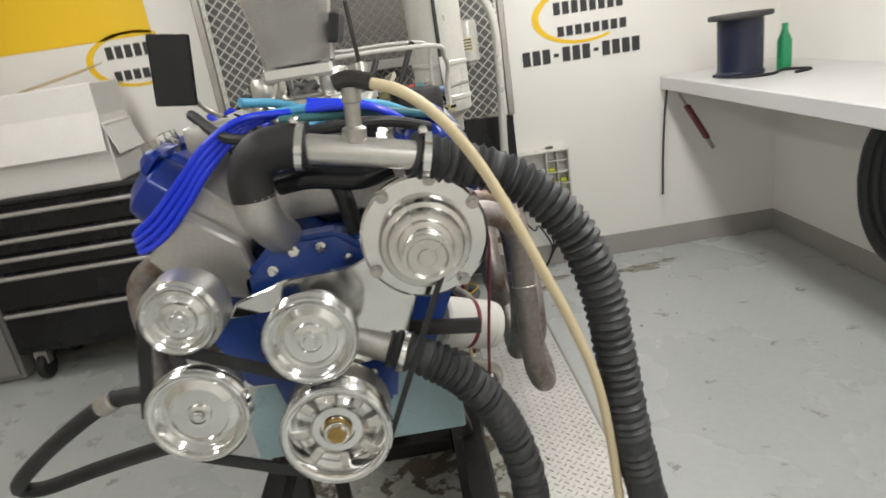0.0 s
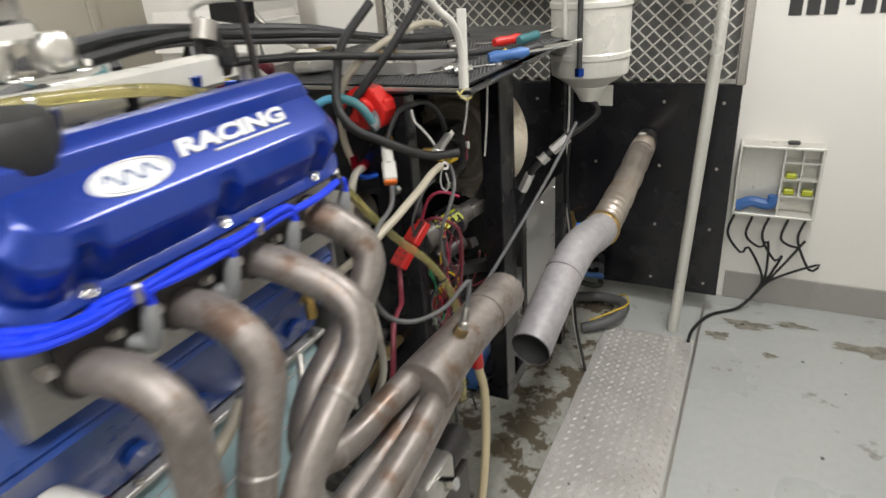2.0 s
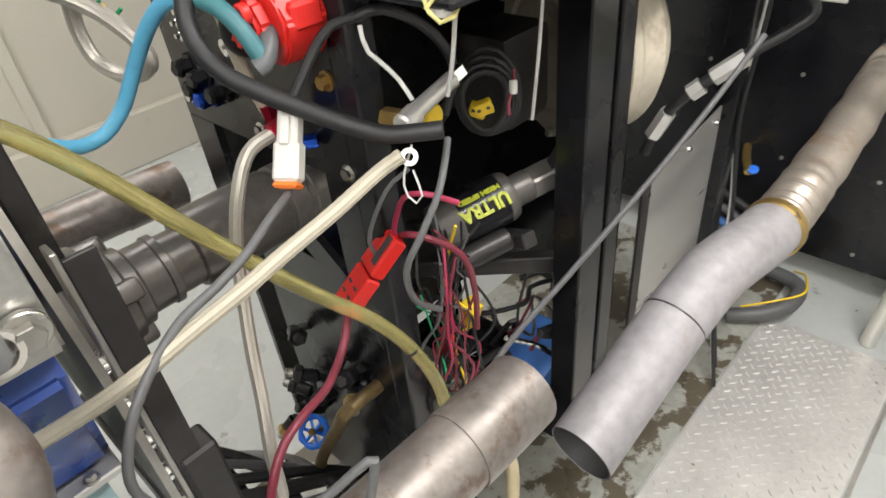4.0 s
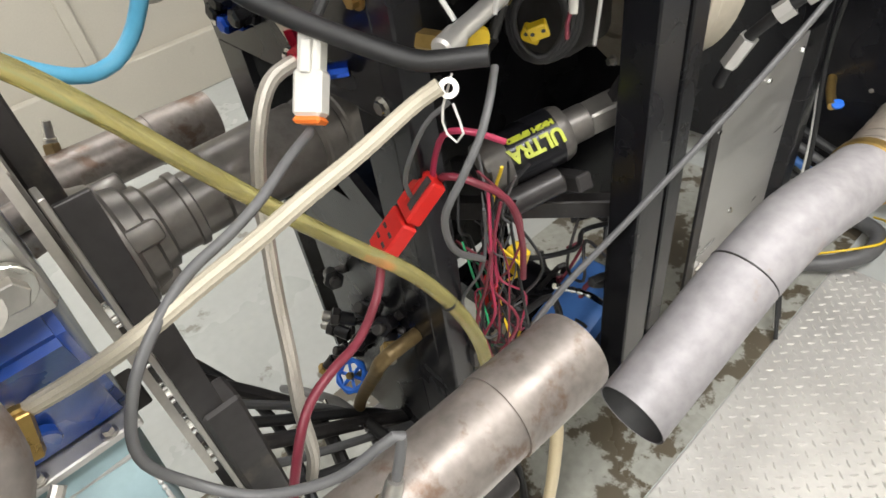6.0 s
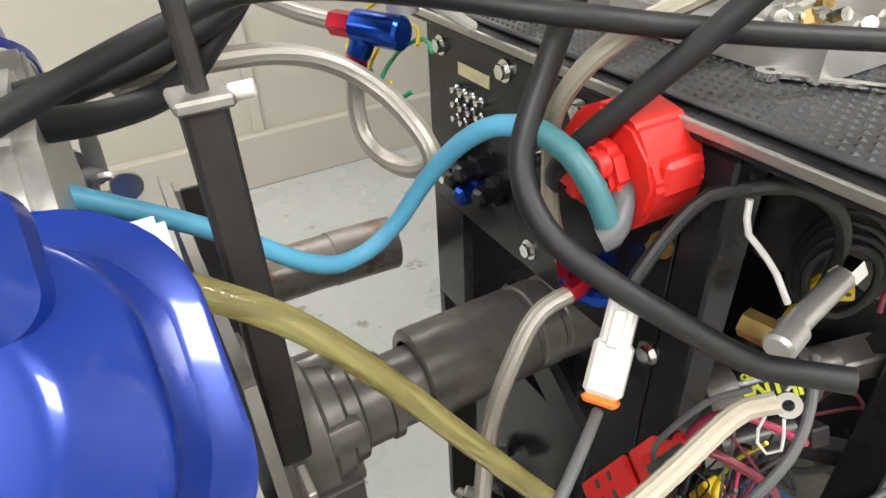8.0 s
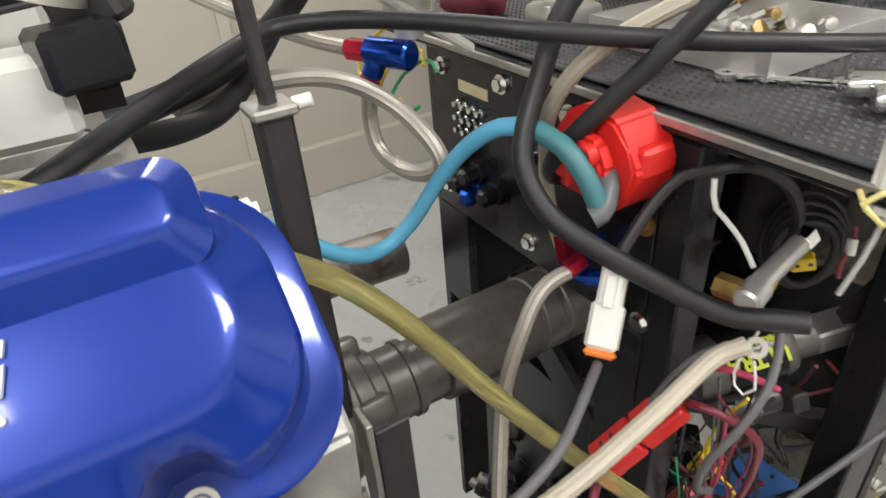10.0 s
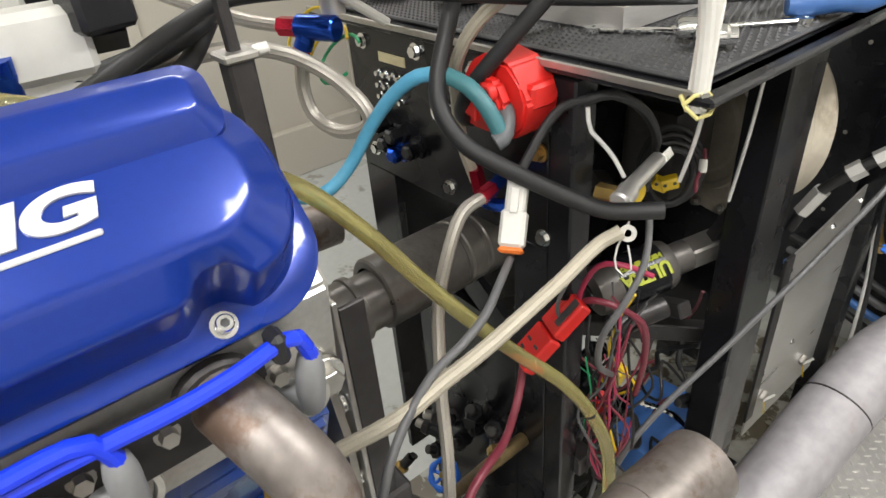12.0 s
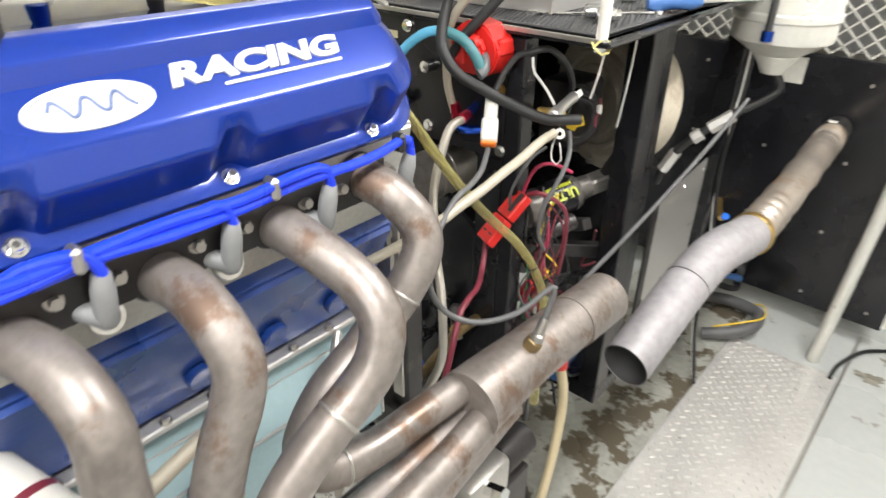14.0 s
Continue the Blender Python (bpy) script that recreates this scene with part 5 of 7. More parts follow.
part("lower_pipe", slant(tube(B(), low, 0.057, 30, 0.02, caps=False), 0.20), PIPE, stack)
# Plain black liner just inside the open end of the lower pipe.
part("inner_wall", slant(tube(B(), low[:4], 0.054, 30, 0.02, caps=False), 0.20), INK, stack, "dark inside of the open pipe end")
part("clamp_ring", lathe(B(), [(0.057, -0.012), (0.061, -0.010), (0.061, 0.010), (0.057, 0.012)], (0.912, 3.295, 0.839), (0.06, 1, -0.08), 30, False), BRASS, stack)
part("weld_ring", lathe(B(), [(0.0565, -0.002), (0.0578, -0.0008), (0.0578, 0.0008), (0.0565, 0.002)], (0.874, 2.965, 0.817), (0.08, 1, 0.40), 30, False), DARK, stack)
part("flex_pipe", tube(B(), [(0.912, 3.295, 0.839), (0.912, 3.45, 0.842), (0.905, 3.75, 0.852), (0.893, 4.05, 0.862), (0.885, 4.24, 0.866)], 0.054, 26, 0.004, radius=lambda q, w: 0.053 + 0.0022 * math.sin(q * math.tau / 0.014)), mat("flex_steel", (0.42, 0.37, 0.32), 0.42, 0.7, var=0.15, dirt=(0.36, 0.25, 0.16), dirt_at=0.55, dirt_scale=6), stack, "rust-tinted ribbed flexible pipe")
part("outlet", tube(B(), [(0.882, 4.23, 0.86), (0.884, 4.28, 0.87), (0.885, 4.325, 0.875)], 0.05, 26, 0.02), DARK, stack)
solid("paper_tag", box(B(), (0.875, 4.25, 0.918), (0.03, 0.025, 0.003)), WHITEP, (0.875, 4.25, 0.917), "small white tag on the exhaust pipe", "tag")

# water tank
tank = thing("water_tank", (0.86, 3.5, 1.2), "pale round water tank with a cone bottom", "tank")
part("body", lathe(B(), [(0.05, 0.0), (0.128, 0.05), (0.130, 0.06), (0.130, 0.10), (0.135, 0.105), (0.135, 0.12), (0.130, 0.125), (0.130, 0.26), (0.135, 0.265), (0.135, 0.28), (0.130, 0.285), (0.130, 0.62), (0, 0.64)], (0.80, 3.52, 1.265), seg=44), GALV, tank)
part("outlet", lathe(B(), [(0, 0), (0.03, 0), (0.04, 0.02), (0.062, 0.05), (0.06, 0.06), (0, 0.06)], (0.80, 3.52, 1.22), seg=24), GALV, tank)
part("sight_tube", cyl(B(), (0.80, 3.384, 1.345), (0.80, 3.384, 1.83), 0.009, seg=12), INK, tank)
part("drain_tap", cyl(B(), (0.80, 3.386, 1.325), (0.80, 3.386, 1.35), 0.015, seg=12), ANB, tank, "blue tap")
part("bracket", bar(B(), (0.80, 3.64, 1.5), (0.80, 4.31, 1.5), 0.05, 0.03), STEEL, tank)
part("bracket", span(B(), (0.82, 3.53, 1.20), (0.88, 3.535, 1.27)), GALV, tank)


# ---- lines and leads ----
def cable(name, pts, r, material, label, category="cable", group="", seg=10, step=0.015, radius=None, flute=0.0):
    return solid(name, tube(B(), pts, r, seg, step, radius, flute=flute), material, pts[0], label, category, group)


def weave(r):
    return lambda q, w: r + 0.0002 * math.sin(q * math.tau / 0.014)


fuel = thing("fuel_tube", (0.58, 2.25, 1.40), "yellowed clear fuel tube sagging behind the engine", "tube")
part("tube", tube(B(), [(0.565, 1.66, 1.575), (0.562, 1.80, 1.572), (0.560, 1.95, 1.555), (0.556, 2.06, 1.525), (0.556, 2.14, 1.475), (0.562, 2.20, 1.432), (0.575, 2.25, 1.392), (0.588, 2.30, 1.327), (0.60, 2.345, 1.258), (0.618, 2.395, 1.185), (0.645, 2.45, 1.112), (0.675, 2.50, 1.05), (0.70, 2.535, 0.98), (0.716, 2.555, 0.90), (0.72, 2.56, 0.78), (0.71, 2.57, 0.60)], 0.0094, 14, 0.015), YTUBE, fuel)
part("cable_tie", lathe(B(), [(0.0095, -0.002), (0.0105, -0.002), (0.0105, 0.002), (0.0095, 0.002)], (0.696, 2.530, 0.99), (0.25, 0.32, -0.9), 16, False), RUBBER, fuel, "black cable tie")
part("tube_clamp", lathe(B(), [(0.0095, -0.004), (0.0108, -0.004), (0.0108, 0.004), (0.0095, 0.004)], (0.563, 1.78, 1.5725), (0, 1, -0.05), 16, False), CHROME, fuel, "small bright tube clamp")
strap = thing("ground_strap", (0.70, 2.55, 1.28), "beige braided ground strap from the console to the engine", "strap")
part("braid", tube(B(), [(0.704, 2.555, 1.272), (0.690, 2.53, 1.258), (0.697, 2.46, 1.247), (0.704, 2.393, 1.240), (0.705, 2.339, 1.229), (0.702, 2.289, 1.218), (0.700, 2.241, 1.207), (0.68, 2.205, 1.186), (0.655, 2.165, 1.165), (0.61, 2.12, 1.13)], 0.0080, 22, 0.004, weave(0.0080), flute=0.045), BRAID, strap)
ring = lathe(B(), [(0.0045, -0.0015), (0.010, -0.0015), (0.010, 0.0015), (0.0045, 0.0015), (0.0045, -0.0015)], (0.708, 2.562, 1.268), (0.6, -0.6, 0.5), 20, False)
part("ring_terminal", ring, STEEL, strap, "tinned ring terminal")
lead = thing("sensor_lead", (0.63, 2.45, 1.25), "grey sensor lead with a white plug", "lead")
part("jacket", tube(B(), [(0.628, 2.452, 1.248), (0.655, 2.41, 1.25), (0.680, 2.365, 1.245), (0.691, 2.325, 1.238), (0.696, 2.28, 1.228), (0.708, 2.235, 1.205), (0.722, 2.20, 1.175), (0.735, 2.18, 1.13), (0.75, 2.20, 1.08), (0.785, 2.235, 1.058), (0.825, 2.285, 1.068), (0.85, 2.325, 1.10), (0.858, 2.34, 1.108), (0.858, 2.335, 1.085), (0.855, 2.325, 1.05)], 0.0048, 12, 0.008), GREYR, lead)
pl = V((0.595, 2.502, 1.325))
pd = (V((0.628, 2.452, 1.248)) - pl).normalized()
turnp = axis_turn(pd)
part("plug_body", box(B(), pl + pd * 0.022, (0.024, 0.020, 0.05), turnp, 0.003), WHITEP, lead, "white plug body")
part("plug_shell", box(B(), pl + pd * 0.062, (0.030, 0.024, 0.045), turnp, 0.004), WHITEP, lead, "white plug shell")
part("plug_latch", box(B(), pl + pd * 0.03 + turnp @ V((0.0, 0.013, 0)), (0.010, 0.006, 0.03), turnp, 0.001), WHITEP, lead)
part("plug_seal", box(B(), pl + pd * 0.0875, (0.029, 0.023, 0.007), turnp, 0.003), ORANGE, lead, "orange wire seal")
cable("sensor_wire", [(0.594, 2.503, 1.327), (0.590, 2.525, 1.345), (0.590, 2.55, 1.37), (0.596, 2.575, 1.39), (0.612, 2.60, 1.395)], 0.006, RUBBER, "black sleeved wire from the plug to the console", "wire")
braid = thing("braided_line", (0.52, 2.52, 1.27), "braided steel fuel line with red and blue ends", "line")
part("line", tube(B(), [(0.515, 2.520, 1.265), (0.515, 2.478, 1.255), (0.522, 2.445, 1.215), (0.525, 2.42, 1.15), (0.545, 2.398, 1.09), (0.572, 2.375, 1.035), (0.605, 2.352, 0.98), (0.63, 2.33, 0.92), (0.635, 2.32, 0.84), (0.60, 2.31, 0.74)], 0.0085, 22, 0.004, weave(0.0085), flute=0.045), SBRAID, braid)
part("red_end", cyl(B(), (0.515, 2.512, 1.265), (0.512, 2.535, 1.269), 0.0115, seg=6), ANR, braid, "red hose end")
part("blue_end", cyl(B(), (0.512, 2.535, 1.269), (0.50, 2.575, 1.275), 0.010, seg=12), ANB, braid, "blue elbow")
up = thing("braided_line", (0.47, 2.54, 1.25), "pale braided line rising over the console", "line")
part("line", tube(B(), [(0.468, 2.545, 1.262), (0.462, 2.53, 1.32), (0.468, 2.52, 1.38), (0.485, 2.51, 1.44), (0.525, 2.53, 1.50), (0.57, 2.62, 1.545), (0.58, 2.75, 1.56), (0.55, 2.9, 1.54)], 0.008, 22, 0.004, weave(0.008), flute=0.045), BRAID, up)
part("red_end", cyl(B(), (0.469, 2.543, 1.282), (0.472, 2.548, 1.248), 0.0115, seg=6), ANR, up)
part("blue_end", tube(B(), [(0.472, 2.548, 1.249), (0.476, 2.55, 1.232), (0.492, 2.56, 1.226), (0.51, 2.58, 1.226)], 0.010, 10, 0.008), ANB, up)
cable("battery_cable", [(0.53, 2.60, 1.62), (0.50, 2.52, 1.545), (0.497, 2.485, 1.475), (0.512, 2.455, 1.415), (0.548, 2.455, 1.372), (0.592, 2.478, 1.345), (0.640, 2.52, 1.312), (0.680, 2.552, 1.292), (0.705, 2.577, 1.290), (0.728, 2.598, 1.291)], 0.0102, RUBBER, "thick black cable hanging in a loop", "cable", "", 14)
cable("black_hose", [(0.66, 2.66, 1.66), (0.60, 2.575, 1.54), (0.555, 2.53, 1.47), (0.51, 2.505, 1.41), (0.478, 2.52, 1.365), (0.46, 2.575, 1.34)], 0.0098, RUBBER, "black woven hose passing before the red coil", "hose", "", 12)
chp = [(0.30, 1.58, 1.61), (0.36, 1.66, 1.59), (0.38, 1.95, 1.53), (0.38, 2.2, 1.385), (0.385, 2.31, 1.30), (0.375, 2.36, 1.282), (0.378, 2.40, 1.305), (0.398, 2.43, 1.358), (0.435, 2.448, 1.405), (0.475, 2.462, 1.432), (0.51, 2.478, 1.433)]
cable("blue_hose", chp, 0.0090, CYAN, "light blue hose arching to the coil", "hose", "", 12)
cable("teal_sleeve", [(0.505, 2.476, 1.434), (0.535, 2.484, 1.424), (0.558, 2.490, 1.402), (0.572, 2.495, 1.376)], 0.0100, TEAL, "teal heat sleeve on the coil lead", "sleeve", "", 12)
lead = thing("coil_boot", (0.57, 2.5, 1.37), "grey rubber boot on the coil lead", "boot")
part("boot", tube(B(), [(0.573, 2.487, 1.366), (0.576, 2.497, 1.372), (0.565, 2.512, 1.385), (0.552, 2.525, 1.392)], 0.0108, 12, 0.008), mat("dark_grey_boot", (0.10, 0.105, 0.11), 0.5), lead)

coil = thing("ignition_coil", (0.53, 2.55, 1.40), "red finned ignition coil on the console front", "coil")
bm = prism(B(), [(0.470, 1.365), (0.485, 1.352), (0.560, 1.352), (0.578, 1.370), (0.584, 1.402), (0.572, 1.420), (0.555, 1.442), (0.515, 1.450), (0.490, 1.437), (0.472, 1.41)], 2.525, 2.583)
bmesh.ops.bevel(bm, geom=bm.edges[:], offset=0.004, segments=2, affect="EDGES")
part("case", bm, RED, coil)
bm = prism(B(), [(0.49, 1.375), (0.555, 1.372), (0.565, 1.40), (0.55, 1.425), (0.51, 1.432), (0.492, 1.41)], 2.505, 2.526)
bmesh.ops.bevel(bm, geom=bm.edges[:], offset=0.005, segments=2, affect="EDGES")
part("cap", bm, RED, coil)
part("lug", box(B(), (0.574, 2.556, 1.405), (0.022, 0.04, 0.03), None, 0.004), RED, coil)
part("rib", box(B(), (0.522, 2.503, 1.40), (0.008, 0.008, 0.05), None, 0.002), RED, coil)
part("tower", cyl(B(), (0.548, 2.506, 1.415), (0.548, 2.495, 1.415), 0.012, seg=16, bev=0.002), RED, coil)
part("socket", cyl(B(), (0.548, 2.4948, 1.415), (0.548, 2.4944, 1.415), 0.007, seg=14), INK, coil)

# red power plug and its cables
conn = thing("power_plug", (0.60, 2.56, 1.06), "red two-pole power plug hanging on cables", "plug")
c0, c1 = V((0.618, 2.60, 1.108)), V((0.580, 2.515, 1.010))
q = axis_turn(c1 - c0)
part("upper_half", box(B(), c0.lerp(c1, 0.25), (0.048, 0.022, 0.062), q, 0.003), RED, conn)
part("lower_half", box(B(), c0.lerp(c1, 0.74), (0.050, 0.022, 0.064), q, 0.003), RED, conn)
for k in (-1, 1):
    part("groove", box(B(), c0.lerp(c1, 0.2) + q @ V((0.011 * k, 0.0112, 0)), (0.012, 0.003, 0.045), q), INK if k > 0 else RED, conn)
    for j in range(2):
        part("slot", box(B(), c0.lerp(c1, 0.70 + 0.12 * j) + q @ V((0.011 * k, 0.0112, 0)), (0.010, 0.0022, 0.004), q), INK, conn)
    part("slot", box(B(), c0.lerp(c1, 0.70) + q @ V((0.011 * k, -0.0112, 0)), (0.010, 0.0022, 0.004), q), INK, conn)
cable("red_cable", [(0.583, 2.52, 1.015), (0.60, 2.49, 0.975), (0.635, 2.43, 0.965), (0.657, 2.375, 0.975), (0.672, 2.33, 0.968), (0.69, 2.29, 0.93), (0.70, 2.25, 0.84), (0.70, 2.22, 0.66)], 0.0060, REDW, "dark red power cable running down from the plug", "cable", "", 12)
cable("pink_cable", [(0.615, 2.595, 1.10), (0.622, 2.60, 1.135), (0.645, 2.60, 1.175), (0.675, 2.61, 1.185), (0.70, 2.64, 1.165)], 0.0038, PINKW, "pink wire looping from the power plug", "cable", "pink wires")
cable("pink_cable", [(0.62, 2.605, 1.10), (0.64, 2.60, 1.115), (0.665, 2.615, 1.11), (0.69, 2.65, 1.07), (0.68, 2.68, 0.98), (0.66, 2.70, 0.88)], 0.0048, REDW, "dark red wire looping from the power plug", "cable", "pink wires")
cable("thin_grey_wire", [(0.605, 2.575, 1.065), (0.61, 2.56, 1.12), (0.635, 2.58, 1.19), (0.66, 2.60, 1.22)], 0.003, GREYR, "thin grey wire past the red plug", "wire")
cable("grey_cable", [(0.672, 2.66, 1.238), (0.70, 2.62, 1.222), (0.713, 2.59, 1.20), (0.712, 2.56, 1.165), (0.70, 2.54, 1.12), (0.685, 2.56, 1.05), (0.665, 2.62, 0.98)], 0.0045, GREYR, "grey cable hanging below the solenoid", "cable")
cable("console_wire", [(0.612, 2.60, 1.395), (0.635, 2.62, 1.40), (0.64, 2.68, 1.36), (0.635, 2.72, 1.30), (0.64, 2.69, 1.25)], 0.0065, RUBBER, "black wire dropping into the wiring bay", "wire")
cable("white_wire", [(0.612, 2.60, 1.385), (0.616, 2.60, 1.36), (0.622, 2.61, 1.345), (0.635, 2.625, 1.32), (0.65, 2.63, 1.295)], 0.0028, WHITEW, "thin white twisted wire", "wire", "white wires")
cable("white_wire", [(0.70, 2.575, 1.275), (0.695, 2.56, 1.235), (0.70, 2.565, 1.205), (0.712, 2.57, 1.215), (0.708, 2.565, 1.25)], 0.0013, WHITEW, "thin white wire loop below the terminal", "wire", "white wires")

# solenoid cylinder
sol = thing("solenoid", (0.67, 2.64, 1.29), "bright metal solenoid with a taped joint", "solenoid")
part("barrel", cyl(B(), (0.670, 2.600, 1.288), (0.652, 2.712, 1.302), 0.0105, seg=20, bev=0.002), SHEET, sol)
part("tape", cyl(B(), (0.676, 2.585, 1.286), (0.669, 2.615, 1.290), 0.0135, seg=18, bev=0.003), SHEET, sol)
part("end_nut", cyl(B(), (0.655, 2.692, 1.2995), (0.652, 2.712, 1.302), 0.0125, seg=6, bev=0.001), CHROME, sol)
part("nut", cyl(B(), (0.64, 2.592, 1.286), (0.668, 2.597, 1.287), 0.0125, seg=6), BRASS, sol)
part("yellow_cap", cyl(B(), (0.64, 2.66, 1.262), (0.655, 2.66, 1.262), 0.016, seg=16, bev=0.003), YEL, sol)

# starter with a band label
st0, sta = V((0.500, 2.772, 0.960)), V((0.36, 0.90, 0.16)).normalized()
start = thing("starter_motor", tuple(st0), "steel starter motor with a yellow-green label", "starter")
part("barrel", lathe(B(), [(0, 0), (0.030, 0), (0.044, 0.008), (0.047, 0.02), (0.047, 0.15), (0.043, 0.16), (0.03, 0.165), (0.03, 0.20), (0, 0.20)], st0, sta, 32), GRIME, start)
part("end_cap", lathe(B(), [(0, -0.004), (0.022, -0.004), (0.024, 0.004), (0, 0.006)], st0, sta, 24), DARK, start)
part("band", lathe(B(), [(0.0472, 0.05), (0.0478, 0.05), (0.0478, 0.14), (0.0472, 0.14)], st0, sta, 32, False), BLACK, start)
part("solenoid", cyl(B(), st0 + sta * 0.02 + V((0.045, -0.02, -0.05)), st0 + sta * 0.13 + V((0.045, -0.02, -0.05)), 0.022, seg=20, bev=0.003), DARK, start)
nn = V((0.62, -0.40, 0.67))
nn = (nn - sta * nn.dot(sta)).normalized()
xx = -sta
yy = nn.cross(xx)
tm = Matrix((xx, yy, nn)).transposed().to_4x4()
nn2 = (nn * math.cos(0.38) - yy * math.sin(0.38)).normalized()
tm2 = Matrix((xx, nn2.cross(xx), nn2)).transposed().to_4x4()
lettering(start, "ULTRA", 0.034, 0.0008, Matrix.Translation(st0 + sta * 0.095 + nn * 0.0488 + yy * 0.006) @ tm @ Matrix.Diagonal((0.9, 1, 1, 1)), GREENY, "yellow-green lettering")
lettering(start, "HIGH SPEED", 0.012, 0.0008, Matrix.Translation(st0 + sta * 0.095 + nn2 * 0.0484) @ tm2 @ Matrix.Diagonal((1.25, 1, 1, 1)), GREENY, "small yellow-green lettering")
part("nose_bracket", bar(B(), st0 + sta * 0.2, st0 + sta * 0.27, 0.05, 0.04, 0.004), STEEL, start)
part("hanger", bar(B(), st0 + sta * 0.24, (0.63, 3.05, 1.12), 0.03, 0.012), DARK, start)

# wiring bay: bundles of coloured wires
rng = random.Random(7)
COLS = [RUBBER, RUBBER, RUBBER, RUBBER, GREYR, REDW, REDW, PINKW, GREENW, RUBBER, RUBBER, YEL]
NAMES = {RUBBER: "black", GREYR: "grey", REDW: "dark red", PINKW: "pink", GREENW: "green", WHITEW: "white", WIREB: "blue", YEL: "yellow"}
for k in range(26):
    m_ = COLS[rng.randrange(len(COLS))]
    x, y = 0.625 + rng.uniform(-0.022, 0.03), 2.645 + rng.uniform(0.0, 0.06)
    pts, z = [], 1.0 + rng.uniform(-0.06, 0.10)
    while z > 0.66 + rng.uniform(0, 0.1):
        pts.append((x + rng.uniform(-0.028, 0.028), y + rng.uniform(-0.03, 0.03), z))
        z -= rng.uniform(0.05, 0.09)
    pts.append((x - 0.03, y + 0.05, z))
    cable("bay_wire", pts, rng.choice((0.0014, 0.0018, 0.0024)), m_, "%s wire bundled in the console bay" % NAMES[m_], "wire", "bay wires", 6, 0.012)
for k in range(22):
    m_ = rng.choice((RUBBER, RUBBER, RUBBER, DARK, GREYR, REDW))
    x, y, z = rng.uniform(0.30, 0.58), rng.uniform(2.70, 3.30), rng.uniform(0.35, 0.78)
    pts = [(x, y, z)]
    for j in range(5):
        pts.append((pts[-1][0] + rng.uniform(-0.05, 0.09), pts[-1][1] + rng.uniform(-0.11, 0.11), max(0.12, pts[-1][2] + rng.uniform(-0.10, 0.08))))
    pts = [(min(max(a, 0.2), 0.62), min(max(b, 2.62), 3.4), c) for a, b, c in pts]
    cable("bay_cable", pts, rng.choice((0.004, 0.006, 0.008)), m_, "dark cable lying loose in the console bay", "cable", "bay cables", 8)
for k in range(4):
    c = V((0.602 - 0.006 * k, 2.815 + 0.010 * k, 1.212))
    rad = 0.046 + 0.007 * k
    pts = [c + V((rad * 0.55 * math.cos(a), rad * 0.45 * math.cos(a), rad * math.sin(a))) + V((0, 0.004 * math.sin(2 * a + k), 0)) for a in np.linspace(0.2 * k, math.tau + 0.2 * k, 15)]
    cable("coiled_wire", pts, 0.005, RUBBER, "black wire coiled in the console bay", "wire", "coiled wires", 8)
for x, y, z, a in ((0.590, 2.812, 1.198, 0.4), (0.612, 2.800, 1.212, -0.3)):
    plug = thing("yellow_connector", (x, y, z - 0.012), "yellow connector hanging among the coiled wires", "connector", "yellow connectors")
    q = Euler((0.3, a, 0.7)).to_matrix()
    part("shell", box(B(), (x, y, z), (0.026, 0.014, 0.022), q, 0.002), YEL, plug)
    for dx in (-0.007, 0.007):
        part("pin_hole", cyl(B(), V((x, y, z)) + q @ V((dx, -0.0068, 0.002)), V((x, y, z)) + q @ V((dx, -0.0076, 0.002)), 0.003, seg=8), INK, plug)
cable("red_pair", [(0.640, 2.835, 1.262), (0.648, 2.825, 1.245), (0.646, 2.815, 1.225), (0.65, 2.81, 1.205)], 0.0028, REDW, "thin red wire tied to the coiled wires", "wire")
solid("crimp_sleeve", cyl(B(), (0.645, 2.828, 1.25), (0.649, 2.822, 1.232), 0.006, seg=12, bev=0.001), WHITEP, (0.647, 2.825, 1.232), "white crimp sleeve on the red wire", "sleeve")
for k, (x, y, z, m_) in enumerate(((0.55, 2.80, 0.78, YEL), (0.585, 2.70, 0.80, RED), (0.50, 2.80, 0.80, BLACK), (0.40, 2.9, 1.10, DARK))):
    solid("relay_box", box(B(), (x, y, z), (0.035, 0.03, 0.055), Euler((0.2 * k, 0.3, 0.5 * k)).to_matrix(), 0.003), m_, (x, y, z), "small plastic relay in the wiring bay", "relay", "relays")
solid("bay_valve_body", box(B(), (0.45, 3.05, 1.15), (0.12, 0.14, 0.18), None, 0.02, 2), DARK, (0.45, 3.05, 1.06), "dark cast valve body inside the console", "valve body")
bb = thing("blue_charger", (0.50, 3.10, 0.2), "blue plastic unit standing low in the console", "charger")
part("case", box(B(), (0.50, 3.06, 0.385), (0.13, 0.24, 0.11), Euler((0.05, 0.1, 0.15)).to_matrix(), 0.006, 2), BLUEBOX, bb)
part("stand", box(B(), (0.48, 3.06, 0.329), (0.12, 0.12, 0.06), Euler((0, 0, 0.3)).to_matrix(), 0.01), BLACK, bb)
cable("steel_conduit", [(0.57, 2.88, 0.66), (0.60, 2.95, 0.60), (0.62, 3.02, 0.50), (0.63, 3.08, 0.40), (0.66, 3.12, 0.30)], 0.006, CHROME, "thin bright flexible conduit", "conduit", "", 10, 0.003, lambda q, w: 0.006 + 0.0008 * math.sin(q * math.tau / 0.005))

